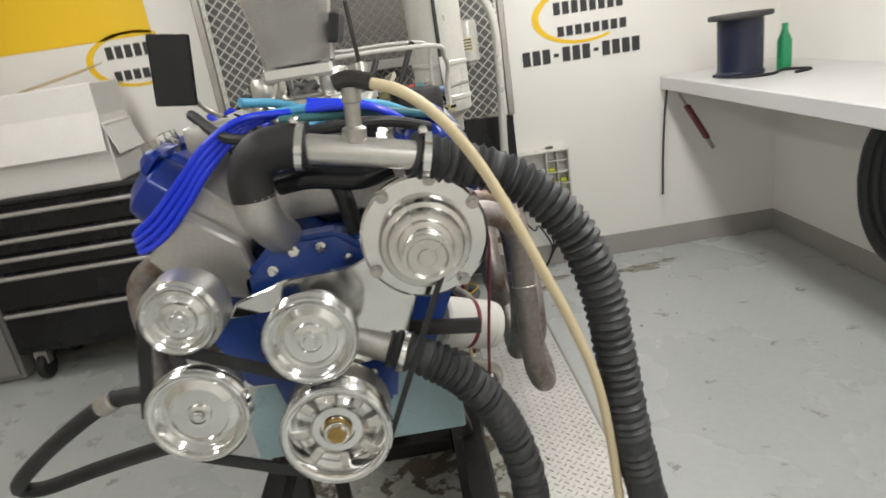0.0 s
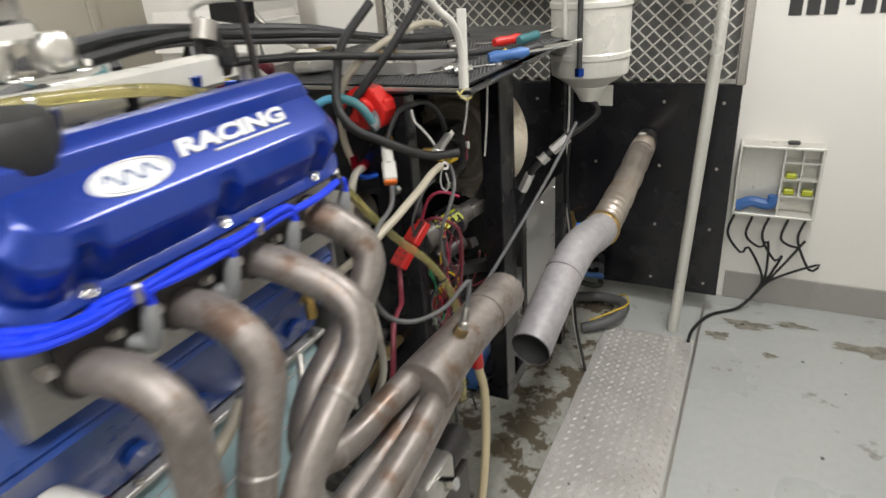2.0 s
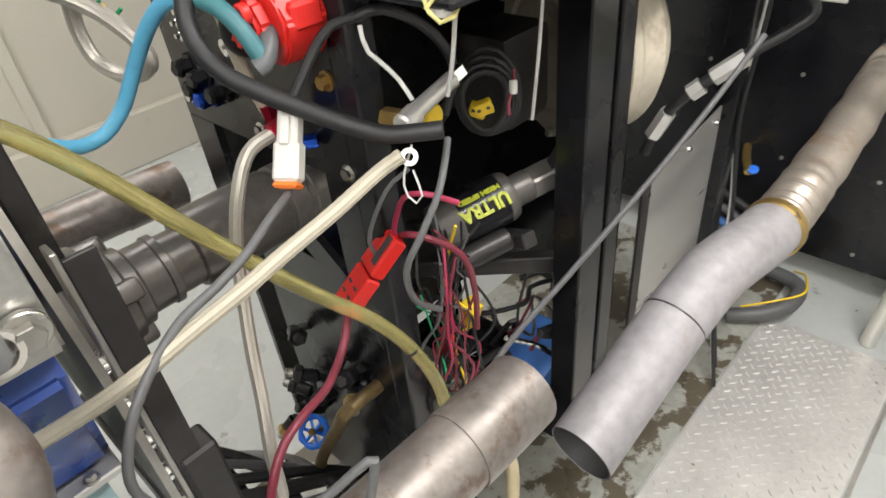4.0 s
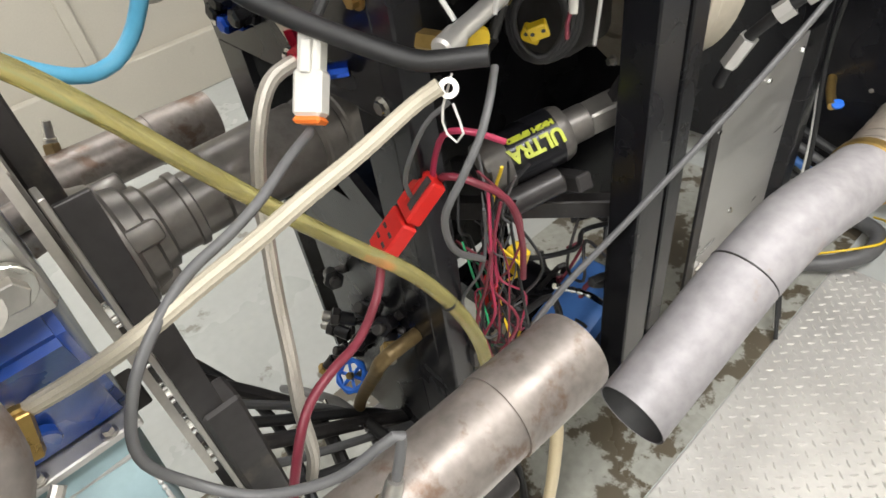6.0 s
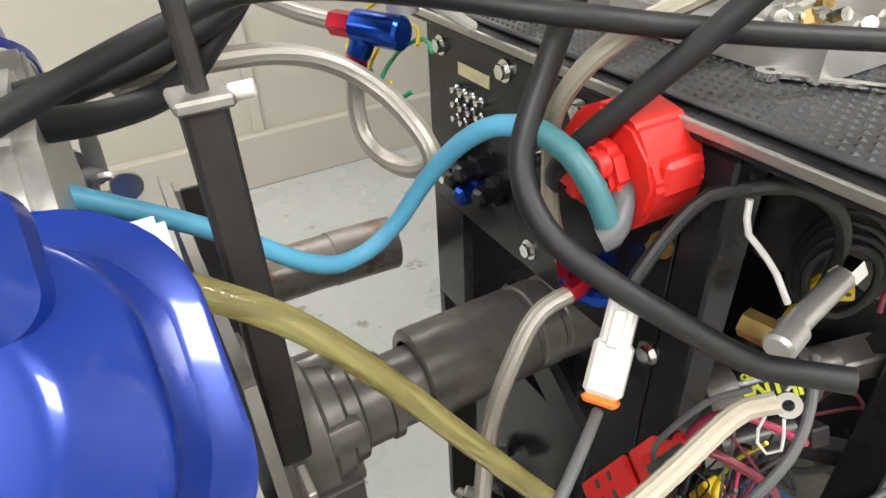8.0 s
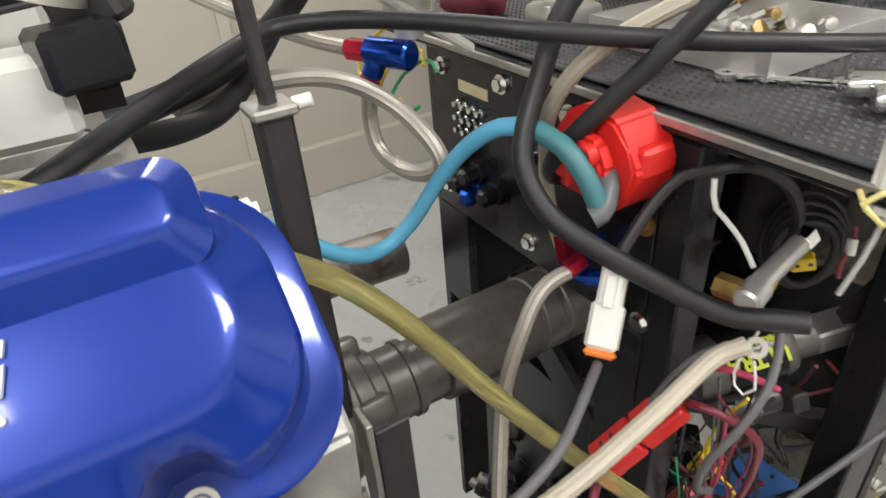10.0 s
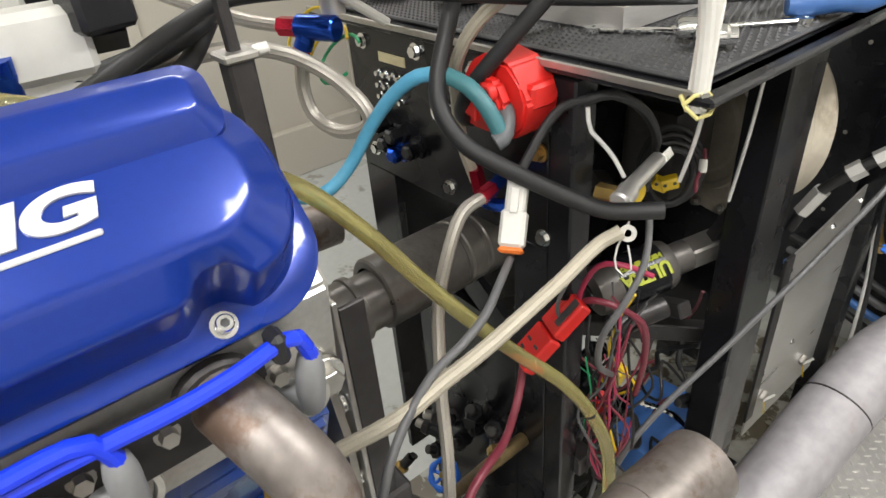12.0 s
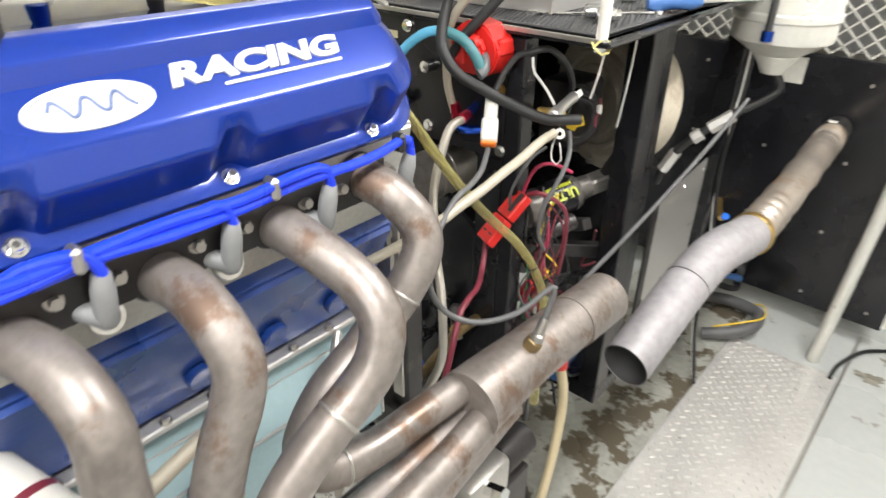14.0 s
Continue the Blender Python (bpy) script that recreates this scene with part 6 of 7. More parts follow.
# throttle cable from the tank side down to the collector
thr = thing("control_cable", (0.70, 3.2, 1.1), "slim black control cable with bright end fittings", "cable")
part("cable", tube(B(), [(0.80, 3.36, 1.18), (0.77, 3.22, 1.075), (0.735, 3.06, 0.97), (0.70, 2.90, 0.875), (0.67, 2.78, 0.80), (0.65, 2.70, 0.72), (0.645, 2.66, 0.62), (0.65, 2.64, 0.45)], 0.0055, 10), GREYR, thr)
fits = thing("braided_line", (0.62, 3.4, 0.95), "black braided line with bright hose ends", "line")
part("line", tube(B(), [(0.58, 3.40, 0.86), (0.61, 3.40, 0.95), (0.66, 3.40, 1.02), (0.74, 3.44, 1.10), (0.80, 3.50, 1.145), (0.83, 3.525, 1.18), (0.81, 3.52, 1.225)], 0.012, 12, 0.005, weave(0.012)), RUBBER, fits)
for a, b, m_ in (((0.595, 3.40, 0.91), (0.625, 3.40, 0.975), SHEET), ((0.70, 3.42, 1.06), (0.75, 3.445, 1.105), SHEET), ((0.665, 3.40, 1.025), (0.685, 3.41, 1.045), SHEET)):
    part("hose_end", cyl(B(), a, b, 0.019, seg=6), m_, fits, "bright hose end")
for k, (x, y) in enumerate(((0.64, 3.84), (0.66, 3.80), (0.63, 3.88))):
    cable("side_wire", [(x, y, 1.40), (x + 0.01, y - 0.02, 1.1), (x - 0.01, y, 0.8), (x + 0.02, y + 0.01, 0.5), (x + 0.06, y - 0.08, 0.2), (x + 0.14, y - 0.20, 0.02)], 0.006, WHITEW if k == 0 else RUBBER, "wire running down the console side to the floor", "wire", "side wires")
tap = thing("blue_tap", (0.60, 4.2, 0.45), "brass tap with a blue handle by the guard panel", "tap")
part("body", tube(B(), [(0.53, 4.325, 0.46), (0.56, 4.24, 0.46), (0.60, 4.16, 0.455)], 0.014, 12), BRASS, tap)
part("handle", lathe(B(), [(0, 0), (0.012, 0), (0.018, 0.005), (0.018, 0.012), (0, 0.016)], (0.61, 4.17, 0.455), (0.1, -0.4, 0.9), 8), WHEELB, tap)
for k in range(4):
    z = 0.18 + 0.055 * k
    cable("low_hose", [(0.30, 4.24, z), (0.50, 4.14, z + 0.03), (0.66, 4.12, z - 0.01), (0.72, 4.20, z - 0.05), (0.70, 4.29, 0.12)], 0.014, (RUBBER, BLUEBOX, GREYR, RUBBER)[k], "dark hose curving behind the console", "hose", "rear hoses", 10)
cable("floor_hose", [(0.70, 3.92, 0.03), (0.80, 3.98, 0.05), (0.86, 4.06, 0.07), (0.84, 4.18, 0.06), (0.72, 4.22, 0.05), (0.60, 4.16, 0.06)], 0.026, GREYR, "grey hose curved on the floor behind the plate", "hose", "", 14)
cable("yellow_wire", [(0.73, 3.96, 0.058), (0.82, 4.02, 0.09), (0.88, 4.10, 0.10), (0.85, 4.22, 0.08), (0.80, 4.28, 0.04)], 0.004, YEL, "thin yellow wire on the floor hose", "wire")

# water valves and lines low at the console front
wv = thing("water_valve", (0.31, 2.57, 0.5), "brass water valve with a blue hand wheel", "valve")
part("body", tube(B(), [(0.519, 2.583, 0.745), (0.519, 2.51, 0.745), (0.471, 2.51, 0.664), (0.375, 2.51, 0.499), (0.328, 2.51, 0.399)], 0.013, 14), DULLB, wv)
ax = V((0.25, -0.62, 0.74)).normalized()
wc = V((0.357, 2.512, 0.553))
part("stem", cyl(B(), wc - ax * 0.05, wc + ax * 0.006, 0.007, seg=10), STEEL, wv)
qa = axis_turn(ax)
wheel = part("wheel", tube(B(), [wc + qa @ V((0.030 * math.cos(a), 0.030 * math.sin(a), 0)) for a in np.linspace(0, math.tau, 17)], 0.0062, 8, 0.006, radius=lambda q, w: 0.0062 + 0.0016 * math.sin(q / w * math.tau * 7)), WHEELB, wv, "bright blue hand wheel")
for k in range(6):
    a = k * math.tau / 6
    part("spoke", bar(B(), wc, wc + qa @ V((0.029 * math.cos(a), 0.029 * math.sin(a), 0)), 0.006, 0.004), WHEELB, wheel)
part("wheel_nut", cyl(B(), wc + ax * 0.004, wc + ax * 0.011, 0.008, seg=6), BRASS, wheel)
for k, (x, y, z, u, v, w) in enumerate(((0.334, 2.550, 0.786, 0.9, -0.3, 0.4), (0.313, 2.550, 0.662, -0.5, -0.6, 0.3), (0.377, 2.550, 0.645, 0.3, -0.8, 0.6), (0.130, 2.550, 0.347, -0.3, -0.6, -0.7), (0.429, 2.550, 0.763, 0.2, -0.5, 0.9), (0.273, 2.550, 0.594, -0.8, -0.3, 0.1), (0.483, 2.550, 0.770, 0.4, -0.7, 0.6), (0.482, 2.550, 0.722, 0.7, -0.6, -0.2), (0.299, 2.550, 0.547, -0.2, -0.8, 0.6))):
    ax_ = V((u, v, w)).normalized()
    fit_set = thing("hose_fitting", (x, y + 0.035, z), "black threaded hose fitting at the console front", "fitting", "hose fittings")
    base_ = V((x, y, z)) - ax_ * 0.03
    part("body", cyl(B(), base_, base_ + ax_ * 0.034, 0.013, seg=16, bev=0.002), BLACK, fit_set)
    part("hex", cyl(B(), base_ + ax_ * 0.034, base_ + ax_ * 0.050, 0.0185, seg=6, bev=0.002), (BLACK, DARK, BLACK, BRASS)[k % 4], fit_set)
    part("nipple", cyl(B(), base_ + ax_ * 0.050, base_ + ax_ * 0.068, 0.010, seg=14, bev=0.002), (DARK, STEEL)[k % 2], fit_set)
    part("stem", cyl(B(), base_ - ax_ * 0.004, (x, 2.583, z), 0.008, seg=10), DARK, fit_set)
cable("water_hose", [(-1.548, 2.5, -1.304), (-0.588, 2.5, -0.372), (-0.061, 2.5, 0.114), (0.206, 2.5, 0.334), (0.315, 2.5, 0.392), (0.38, 2.5, 0.416), (0.328, 2.51, 0.399)], 0.0125, GREYR, "grey water hose clamped to the brass tee", "hose", "water hoses", 14)
cable("water_hose", [(0.328, 2.51, 0.399), (0.389, 2.5, 0.425), (0.462, 2.5, 0.445), (0.512, 2.5, 0.447), (0.562, 2.5, 0.29700000000000004)], 0.0125, RUBBER, "black water hose dropping from the brass tee", "hose", "water hoses", 14)
for p, d in ((V((0.206, 2.5, 0.334)), V((1, -0.1, -0.6))), (V((0.389, 2.5, 0.425)), V((1, -0.1, -1)))):
    clip = thing("hose_clamp", tuple(p), "worm-drive steel clamp on the water hose", "clamp", "water hose clamps")
    part("band", lathe(B(), [(0.0132, -0.005), (0.0142, -0.005), (0.0142, 0.005), (0.0132, 0.005)], p, d, 20, False), CHROME, clip)
    part("screw", cyl(B(), p + V((0.0, -0.013, 0.010)), p + V((0.014, -0.016, 0.012)), 0.0042, seg=8), CHROME, clip)
for k in range(7):
    y0_ = 2.30 + 0.07 * k
    cable("low_line", [(0.14 + 0.05 * k, 2.25, 0.695), (0.18 + 0.045 * k, 2.29, 0.66 - 0.02 * k), (0.28 + 0.03 * k, y0_ + 0.05, 0.52 - 0.05 * k), (0.45 + 0.02 * k, y0_ + 0.02, 0.46 - 0.05 * k), (0.66, y0_ - 0.06, 0.36 - 0.04 * k), (0.70, y0_ - 0.2, 0.05)], (0.011, 0.015, 0.009)[k % 3], (RUBBER, DARK, GREYR)[k % 3], "dark hose low between engine and console", "hose", "low hoses", 10)
pump = thing("scavenge_pump", (0.66, 2.40, 0.35), "oily metal pump low beside the stand", "pump")
part("body", box(B(), (0.66, 2.42, 0.42), (0.10, 0.16, 0.12), None, 0.02, 2), ALU, pump)
part("motor", cyl(B(), (0.66, 2.50, 0.42), (0.66, 2.62, 0.42), 0.045, seg=20, bev=0.006), DARK, pump)
part("foot", span(B(), (0.62, 2.36, 0.008), (0.70, 2.60, 0.36), 0.006), DARK, pump)
part("union", cyl(B(), (0.70, 2.40, 0.45), (0.76, 2.40, 0.47), 0.018, seg=6), CHROME, pump)
drain = thing("drain_hose", (0.72, 2.72, 0.5), "tan drain hose with a red end", "hose")
part("hose", tube(B(), [(0.70, 2.70, 0.62), (0.71, 2.715, 0.52), (0.715, 2.70, 0.38), (0.71, 2.68, 0.22), (0.69, 2.66, 0.02)], 0.013, 12), TAN, drain)
part("red_end", cyl(B(), (0.70, 2.70, 0.62), (0.698, 2.695, 0.675), 0.018, seg=14, bev=0.003), RED, drain, "red hose end")
cable("white_line", [(0.66, 1.62, 1.10), (0.70, 1.66, 1.04), (0.68, 1.80, 1.05), (0.63, 1.90, 1.04), (0.56, 1.97, 1.0)], 0.011, BRAID, "pale braided oil line under the header", "line", "oil lines", 12)
cable("white_line", [(0.62, 1.55, 1.02), (0.70, 1.60, 0.96), (0.72, 1.68, 0.88), (0.70, 1.74, 0.78)], 0.012, SBRAID, "braided steel oil line beside the filter", "line", "oil lines", 12)
cable("pan_line", [(0.60, 2.10, 1.02), (0.63, 2.06, 0.99), (0.62, 2.03, 0.93), (0.62, 2.035, 0.885)], 0.008, STEEL, "small steel line into the oil pan", "line")
cable("dipstick_wire", [(0.70, 1.46, 1.40), (0.72, 1.50, 1.30), (0.715, 1.55, 1.18), (0.70, 1.56, 1.05), (0.69, 1.56, 0.95)], 0.0035, REDW, "dark red wire hanging over the oil filter", "wire")

# loop, fittings and bundle on the far side
loopl = thing("braided_line", (0.20, 2.45, 1.45), "braided steel line bent into a loop with a blue valve", "line")
part("line", tube(B(), [(0.30, 2.20, 1.47), (0.27, 2.27, 1.465), (0.24, 2.35, 1.452), (0.235, 2.41, 1.430), (0.265, 2.45, 1.400), (0.31, 2.47, 1.365), (0.325, 2.475, 1.335), (0.29, 2.47, 1.312), (0.24, 2.46, 1.305), (0.205, 2.448, 1.325), (0.192, 2.446, 1.365), (0.200, 2.448, 1.405)], 0.0105, 22, 0.004, weave(0.0105), flute=0.045), SBRAID, loopl)
part("red_end", cyl(B(), (0.199, 2.448, 1.40), (0.203, 2.45, 1.425), 0.0125, seg=6), ANR, loopl)
part("blue_body", cyl(B(), (0.195, 2.455, 1.453), (0.255, 2.485, 1.452), 0.0185, seg=20, bev=0.003), ANB, loopl, "blue anodised valve body")
part("blue_neck", cyl(B(), (0.203, 2.452, 1.424), (0.212, 2.462, 1.452), 0.014, seg=14), ANB, loopl)
part("red_nut", cyl(B(), (0.168, 2.440, 1.454), (0.195, 2.455, 1.453), 0.0145, seg=6), ANR, loopl)
cable("braided_feed", [(0.168, 2.440, 1.454), (0.12, 2.41, 1.462), (0.05, 2.36, 1.485), (-0.02, 2.30, 1.52)], 0.0095, SBRAID, "braided line feeding the blue valve", "line", "", 22, 0.004, weave(0.0095), flute=0.045)
solid("round_cap", lathe(B(), [(0, 0), (0.018, 0), (0.018, 0.03), (0.03, 0.034), (0.03, 0.06), (0, 0.062)], (0.225, 2.50, 1.467), (0, 0, 1), 22), SHEET, (0.225, 2.5, 1.467), "bright round cap on the valve", "cap")
for k, m_ in enumerate((YEL, GREENW, YEL, GREENW)):
    c = V((0.13 + 0.03 * k, 2.50, 1.43))
    cable("loop_wire", [c + V((0.04 * math.cos(a), 0.03 * math.sin(a), 0.03 * math.sin(a) - 0.01 * k)) for a in np.linspace(0.3 * k, 5 + 0.3 * k, 9)], 0.0026, m_, "thin coloured wire loop behind the line", "wire", "loop wires", 6)
cable("taped_loom", [(0.36, 2.10, 1.48), (0.32, 2.20, 1.485), (0.27, 2.29, 1.50), (0.22, 2.36, 1.53), (0.16, 2.42, 1.56), (0.12, 2.5, 1.60)], 0.014, RUBBER, "black taped wire bundle behind the engine", "cable", "harness", 12)
cable("taped_loom", [(0.42, 2.12, 1.49), (0.36, 2.19, 1.465), (0.30, 2.25, 1.46), (0.24, 2.31, 1.49), (0.18, 2.38, 1.54), (0.16, 2.45, 1.60)], 0.012, RUBBER, "black taped wire bundle behind the engine", "cable", "harness", 12)
cable("long_cable", [(0.53, 2.08, 1.505), (0.47, 2.15, 1.515), (0.39, 2.235, 1.525), (0.34, 2.30, 1.53), (0.37, 2.36, 1.532), (0.44, 2.42, 1.53), (0.51, 2.47, 1.525), (0.56, 2.55, 1.512), (0.60, 2.66, 1.495), (0.66, 2.80, 1.48), (0.70, 2.95, 1.47)], 0.0085, RUBBER, "long black cable crossing onto the console", "cable", "", 12)
inj = thing("injector_plug", (0.50, 2.13, 1.56), "black connector block on the fuel rail end", "connector")
part("block", box(B(), (0.53, 2.135, 1.575), (0.032, 0.045, 0.034), Euler((0, 0, 0.3)).to_matrix(), 0.004), BLACK, inj)
part("block", box(B(), (0.49, 2.15, 1.595), (0.03, 0.04, 0.03), Euler((0.3, 0, -0.4)).to_matrix(), 0.004), RUBBER, inj)
part("nut", cyl(B(), (0.50, 2.13, 1.60), (0.50, 2.14, 1.63), 0.02, seg=18), STEEL, inj)
# hoses and leads over the top of the engine to the console
for k in range(5):
    x0_ = 0.26 + 0.04 * k
    zt = 1.575 + 0.012 * (k % 3)
    cable("loom_hose", [(x0_ - 0.04, 1.90, 1.575), (x0_ - 0.06, 2.02, zt), (x0_ - 0.10 + 0.01 * k, 2.2, zt + 0.01), (x0_ - 0.10, 2.42, zt - 0.01), (x0_ - 0.05, 2.68, zt - 0.04), (x0_ + 0.02, 2.95, 1.50), (x0_ + 0.05, 3.25, 1.475)], (0.010, 0.007, 0.013, 0.008)[k % 4], (RUBBER, RUBBER, HOSE, GREYR)[k % 4], "dark hose running from the engine over the console", "hose", "loom hoses", 10)
for k in range(16):
    m_ = rng.choice((RUBBER, RUBBER, CYAN, TEAL, REDW, GREYR, WIREB))
    x, y = rng.uniform(0.26, 0.52), rng.uniform(1.58, 1.80)
    pts = [(x, y, 1.545)]
    for j in range(4):
        pts.append((pts[-1][0] + rng.uniform(-0.06, 0.05), pts[-1][1] + rng.uniform(0.02, 0.10), 1.55 + rng.uniform(-0.01, 0.035)))
    cable("engine_lead", pts, rng.choice((0.004, 0.006, 0.008)), m_, "small hose or lead on the engine top", "lead", "engine leads", 8)
for k in range(18):
    x, y = rng.uniform(0.24, 0.52), rng.uniform(1.56, 2.10)
    f_ = lathe(B(), [(0, 0), (0.012, 0), (0.012, 0.012), (0.008, 0.016), (0.008, 0.032), (0.011, 0.034), (0.011, 0.045), (0, 0.045)], (x, y, 1.515 + rng.uniform(0, 0.03)), (rng.uniform(-1, 1), rng.uniform(-1, 1), 0.7), 8)
    part("fitting", f_, rng.choice((CHROME, ALU, STEEL, BLACK, ANB)), engine, angle=20)
part("coil_bracket", box(B(), (0.24, 1.56, 1.56), (0.09, 0.06, 0.05), None, 0.012, 2), ALU, engine)
cable("black_lead", [(0.20, 1.60, 1.60), (0.30, 1.46, 1.56), (0.42, 1.44, 1.555), (0.56, 1.46, 1.55), (0.64, 1.52, 1.52)], 0.010, RUBBER, "black wrapped lead across the engine front", "lead", "front leads", 10)
cable("blue_lead", [(0.62, 1.66, 1.53), (0.55, 1.56, 1.572), (0.45, 1.52, 1.585), (0.36, 1.52, 1.585), (0.28, 1.55, 1.57), (0.22, 1.6, 1.55)], 0.0085, CYAN, "light blue lead across the engine front", "lead", "front leads", 10)
cable("teal_lead", [(0.66, 1.60, 1.53), (0.56, 1.53, 1.56), (0.46, 1.50, 1.57), (0.38, 1.50, 1.575)], 0.008, TEAL, "teal sleeved lead across the engine front", "lead", "front leads", 10)
vsens = thing("vacuum_block", (0.45, 1.47, 1.40), "black moulded duct behind the coolant pipe", "duct")
part("duct", tube(B(), [(0.36, 1.47, 1.47), (0.42, 1.46, 1.475), (0.50, 1.46, 1.46), (0.56, 1.47, 1.47)], 0.022, 12), BLACK, vsens)
part("leg", tube(B(), [(0.46, 1.465, 1.465), (0.47, 1.47, 1.42), (0.475, 1.48, 1.36)], 0.017, 12), BLACK, vsens)

# ---- on the console top ----
rail = thing("wire_rack", (0.75, 2.6, 1.44), "bent pale rod frame standing on the console", "rack")
part("front_loop", tube(B(), [(0.758, 2.582, 1.42), (0.760, 2.57, 1.52), (0.765, 2.53, 1.575), (0.755, 2.49, 1.605), (0.735, 2.44, 1.64), (0.60, 2.40, 1.65), (0.45, 2.365, 1.652), (0.30, 2.33, 1.65), (0.27, 2.35, 1.60), (0.24, 2.58, 1.44)], 0.0075, 10, 0.012), WHITEP, rail)
part("rear_loop", tube(B(), [(0.748, 3.40, 1.44), (0.748, 3.38, 1.56), (0.74, 3.32, 1.64), (0.60, 3.30, 1.66), (0.40, 3.28, 1.66), (0.25, 3.28, 1.65), (0.23, 3.32, 1.44)], 0.0075, 10, 0.012), WHITEP, rail)
part("corner_strip", bar(B(), (0.758, 2.580, 1.418), (0.752, 2.60, 1.60), 0.020, 0.006, 0.001), WHITEP, rail, "pale plastic strip")
for dx in (-0.004, 0.006):
    part("rivet", cyl(B(), (0.766 + dx * 0.2, 2.578, 1.432 + dx), (0.770, 2.574, 1.432 + dx), 0.004, seg=10), CHROME, rail)
cable("tied_string", [(0.745, 2.572, 1.435), (0.762, 2.564, 1.422), (0.772, 2.572, 1.418), (0.772, 2.592, 1.428), (0.765, 2.575, 1.442), (0.752, 2.566, 1.428)], 0.0022, mat("yellow_string", (0.62, 0.55, 0.22), 0.7), "yellowed string tied round the corner", "string", "", 8)
for x, y, z0_, z1_ in ((0.757, 2.60, 1.335, 1.42), (0.73, 2.78, 1.23, 1.42)):
    cable("hanging_rod", [(x, y, z1_), (x - 0.004, y - 0.004, (z0_ + z1_) / 2), (x - 0.012, y - 0.008, z0_)], 0.0024, SHEET, "thin pale rod hanging from the console edge", "rod", "hanging rods", 8)


def wrench(x, y, a, n, w):
    bm = B()
    m4 = Matrix.Translation((x, y, 1.4475)) @ Matrix.Rotation(a, 4, "Z")
    box(bm, (0, 0, 0), (n, w, 0.005), None, 0.0015)
    for s in (-1, 1):
        lathe(bm, [(0.35 * w, -0.0035), (w, -0.0035), (w, 0.0035), (0.35 * w, 0.0035), (0.35 * w, -0.0035)], (s * n / 2, 0, 0), seg=14, close=False)
    bmesh.ops.transform(bm, matrix=m4, verts=bm.verts)
    return solid("wrench", bm, CHROME, (x, y, 1.444), "chrome wrench lying on the rubber mat", "wrench", "wrenches")


for x, y, a, n, w in ((0.60, 2.72, 0.5, 0.13, 0.012), (0.68, 2.80, 0.9, 0.15, 0.011), (0.55, 3.0, 0.2, 0.17, 0.013), (0.40, 3.05, 1.2, 0.14, 0.011), (0.66, 3.1, 0.4, 0.16, 0.012), (0.30, 2.95, 2.0, 0.15, 0.012), (0.58, 3.3, 0.8, 0.18, 0.013)):
    wrench(x, y, a, n, w)
for x, y, m_ in ((0.665, 2.72, CHROME), (0.70, 2.70, CHROME), (0.62, 2.95, CHROME), (0.50, 3.10, STEEL), (0.44, 3.2, CHROME)):
    solid("socket", lathe(B(), [(0, -0.02), (0.011, -0.02), (0.013, -0.016), (0.013, 0.012), (0.010, 0.016), (0.010, 0.024), (0, 0.024)], (x, y, 1.4585), (0.8, 0.6, 0), 18), m_, (x, y, 1.445), "chrome socket lying on the rubber mat", "socket", "sockets")
for x, y, a, m_, lab in ((0.70, 2.86, 0.7, BLUEBOX, "blue-handled tool on the rubber mat"), (0.72, 2.93, 0.8, RUBBER, "black-handled screwdriver on the rubber mat"), (0.60, 3.15, 1.0, RED, "red-handled tool on the rubber mat"), (0.66, 3.2, 1.3, TEAL, "teal-handled tool on the rubber mat")):
    tool = thing("screwdriver", (x, y, 1.445), lab, "screwdriver", "hand tools")
    d = V((math.cos(a), math.sin(a), 0.05))
    part("handle", lathe(B(), [(0, 0), (0.012, 0.002), (0.016, 0.02), (0.013, 0.06), (0.016, 0.09), (0.009, 0.11), (0, 0.112)], (x, y, 1.461), d, 16), m_, tool)
    part("blade", cyl(B(), V((x, y, 1.461)) + d * 0.11, V((x, y, 1.461)) + d * 0.23, 0.004, seg=8), CHROME, tool)
    if m_ is RUBBER:
        part("end_cap", lathe(B(), [(0, -0.003), (0.013, -0.003), (0.014, 0.004), (0, 0.004)], (x, y, 1.461), d, 16), YEL, tool, "yellow end cap")
tray = thing("parts_tray", (0.45, 2.78, 1.443), "grey metal parts tray holding bright fittings", "tray")
for a, b in (((0.33, 2.70, 1.445), (0.58, 2.92, 1.449)), ((0.33, 2.70, 1.449), (0.334, 2.92, 1.475)), ((0.576, 2.70, 1.449), (0.58, 2.92, 1.475)), ((0.334, 2.70, 1.449), (0.576, 2.704, 1.475)), ((0.334, 2.916, 1.449), (0.576, 2.92, 1.475)), ((0.45, 2.704, 1.449), (0.454, 2.916, 1.470))):
    part("tray_side", span(B(), a, b), SHEET, tray)
for k in range(14):
    x, y = rng.uniform(0.35, 0.56), rng.uniform(2.72, 2.90)
    f_ = lathe(B(), [(0, 0), (0.011, 0), (0.011, 0.014), (0.007, 0.018), (0.007, 0.036), (0, 0.037)], (x, y, 1.459), (rng.uniform(-1, 1), rng.uniform(-1, 1), 0.25), 8)
    solid("loose_fitting", f_, rng.choice((CHROME, STEEL, BRASS)), (x, y, 1.45), "loose bright fitting in the tray", "fitting", "tray fittings", angle=20)
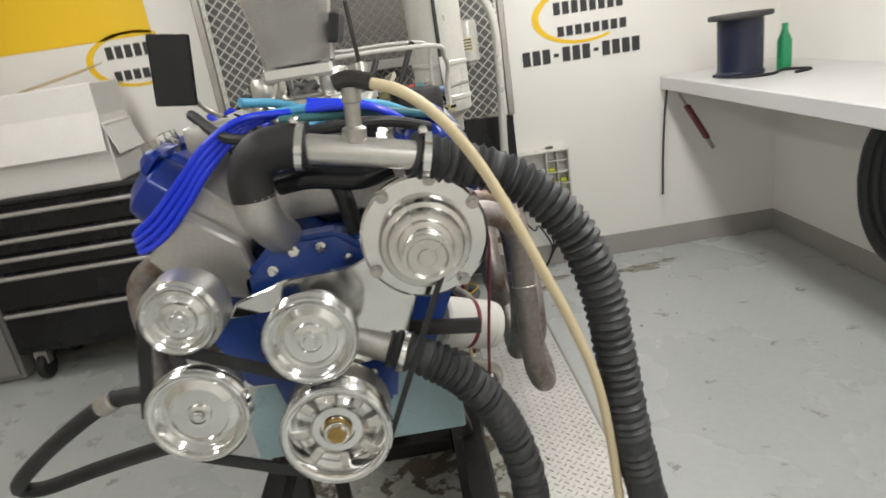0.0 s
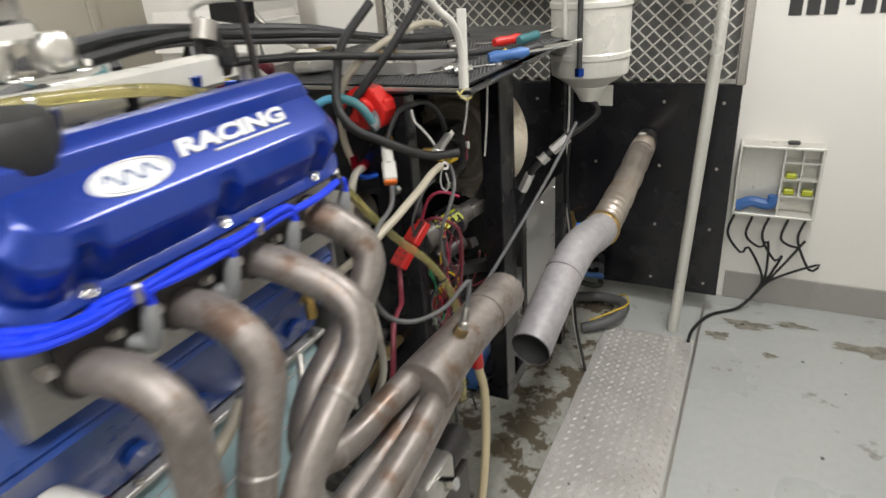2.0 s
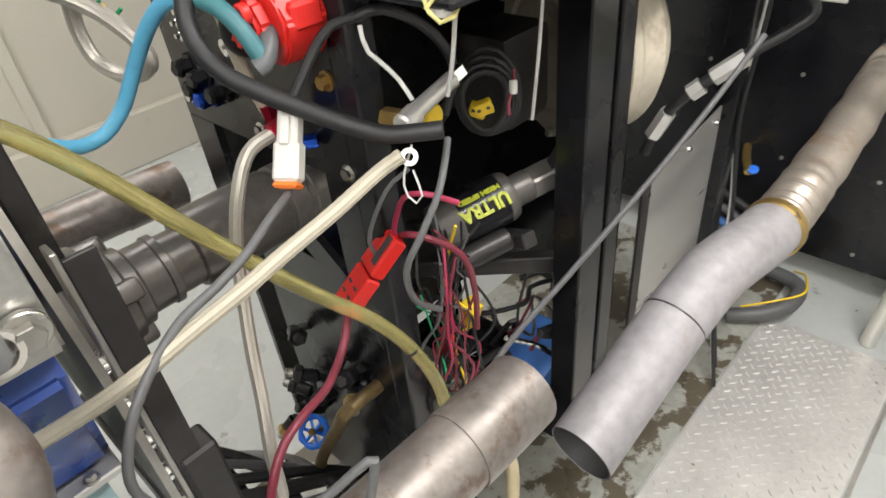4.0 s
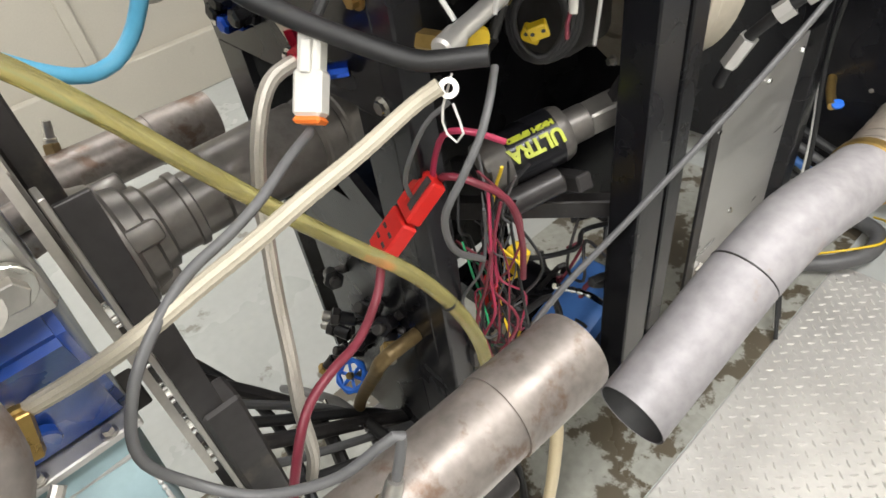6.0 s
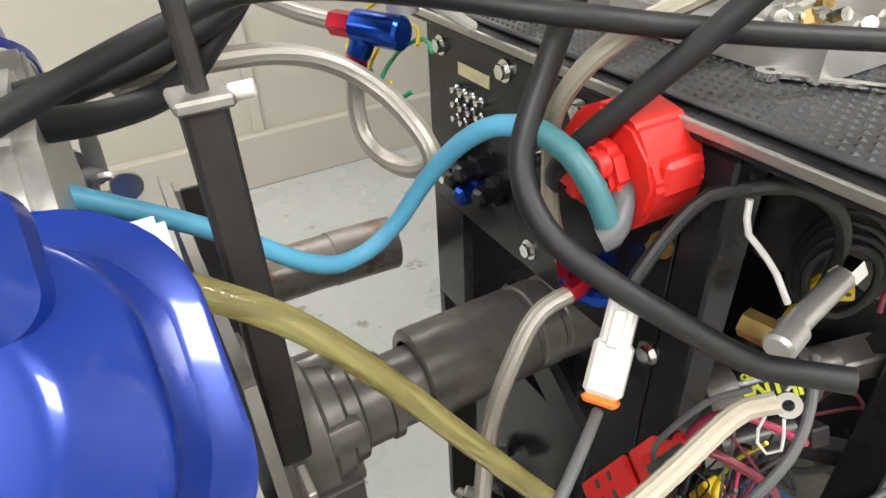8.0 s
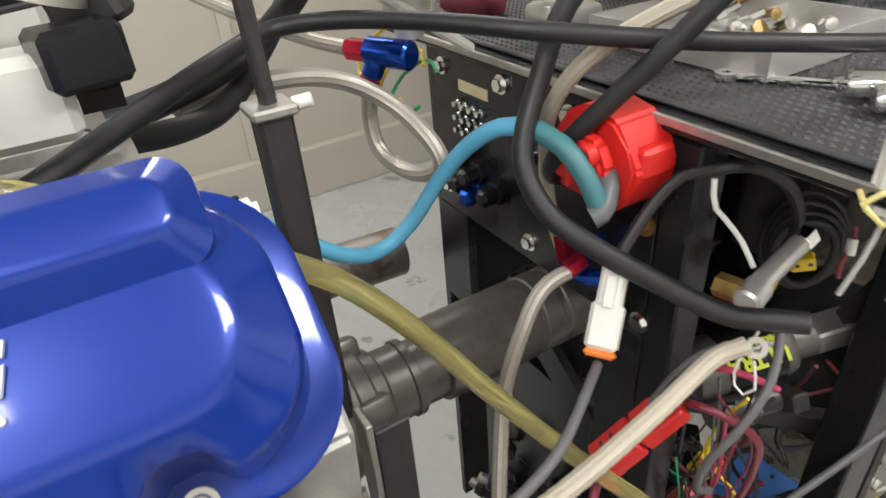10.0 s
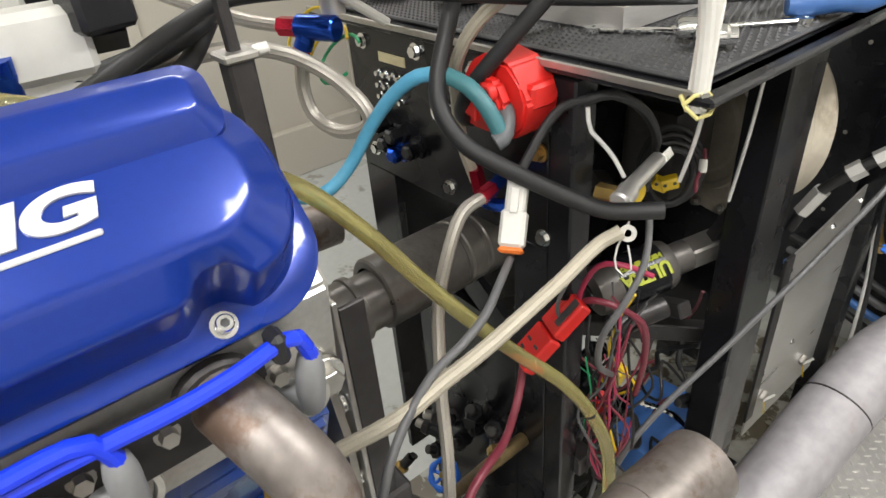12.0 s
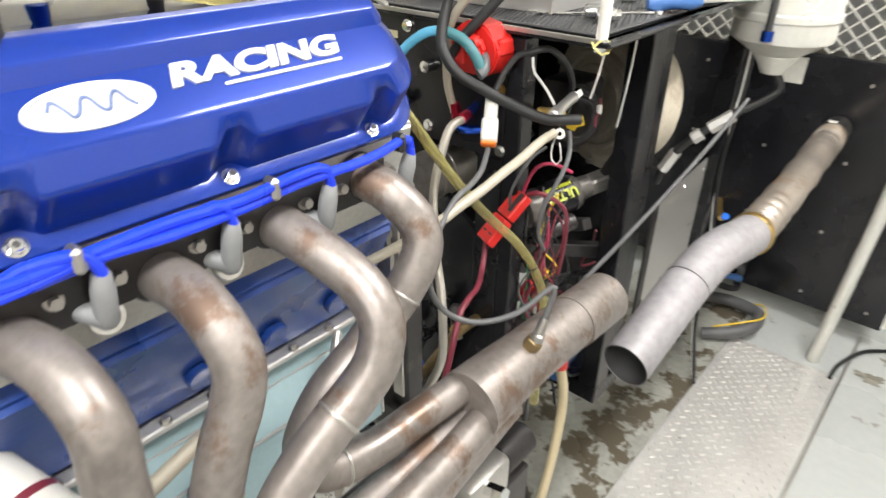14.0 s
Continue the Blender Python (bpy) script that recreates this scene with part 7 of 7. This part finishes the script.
for k in range(6):
    x, y = rng.uniform(0.08, 0.30), rng.uniform(2.66, 3.3)
    solid("part_bag", box(B(), (x, y, 1.462), (0.07, 0.09, 0.034), Euler((0.1, 0.1, k)).to_matrix(), 0.012, 2), rng.choice((WHITEP, BLACK, REDW, SHEET)), (x, y, 1.445), "small bag of parts on the console", "bag", "part bags")

# canister filter and writing on the mesh
can = thing("filter_canister", (1.03, 4.25, 1.55), "pale small filter canister on the mesh", "canister")
part("body", lathe(B(), [(0, 0), (0.02, 0), (0.03, 0.02), (0.06, 0.025), (0.06, 0.22), (0.05, 0.25), (0, 0.26)], (1.03, 4.24, 1.47), seg=26), GALV, can)
part("label_panel", span(B(), (0.99, 4.176, 1.55), (1.05, 4.18, 1.63)), mat("cream_paper", (0.70, 0.64, 0.42), 0.6), can, "cream label with dark bars")
for k in range(4):
    part("writing_bar", span(B(), (0.997, 4.1745, 1.56 + 0.017 * k), (1.043, 4.1755, 1.568 + 0.017 * k)), INK, can)


# ---- stains on the floor ----
OILY = mat("oily_stain", (0.24, 0.225, 0.185), 0.28, var=0.25, scale=14, fine=60, bump=0.03)
for x, y, rx_, ry_ in ((1.97, 4.20, 0.17, 0.055), (2.20, 4.26, 0.06, 0.03), (1.42, 4.26, 0.10, 0.04), (1.30, 4.12, 0.05, 0.035), (1.62, 4.32, 0.08, 0.025), (1.52, 4.02, 0.03, 0.02)):
    ring_ = []
    bm = bmesh.new()
    for k in range(40):
        a = k * math.tau / 40
        w_ = 1 + 0.22 * math.sin(3 * a + x * 9) + 0.16 * math.sin(7 * a + y * 5) + 0.10 * math.sin(13 * a)
        ring_.append(bm.verts.new((x + rx_ * w_ * math.cos(a), y + ry_ * w_ * math.sin(a), 0.0012)))
    bm.faces.new(ring_)
    solid("floor_stain", bm, OILY, (x, y, 0), "dark oily stain dried on the painted floor", "stain", "floor stains")

# ---- small debris on the floor ----
for k in range(26):
    x, y = rng.uniform(0.80, 2.6), rng.uniform(1.6, 4.3)
    z = 0.0075 if (x < PX1 and y > PY0) else 0.0005
    r_ = rng.uniform(0.003, 0.009)
    bm = bmesh.new()
    bmesh.ops.create_icosphere(bm, subdivisions=1, radius=r_, matrix=Matrix.Translation((x, y, z + r_ * 0.3)) @ Matrix.Diagonal((1, rng.uniform(0.5, 1), 0.3, 1)))
    solid("grit_chip", bm, rng.choice((DARK, INK, PIT)), (x, y, z), "small dark chip lying on the floor", "debris", "floor chips")
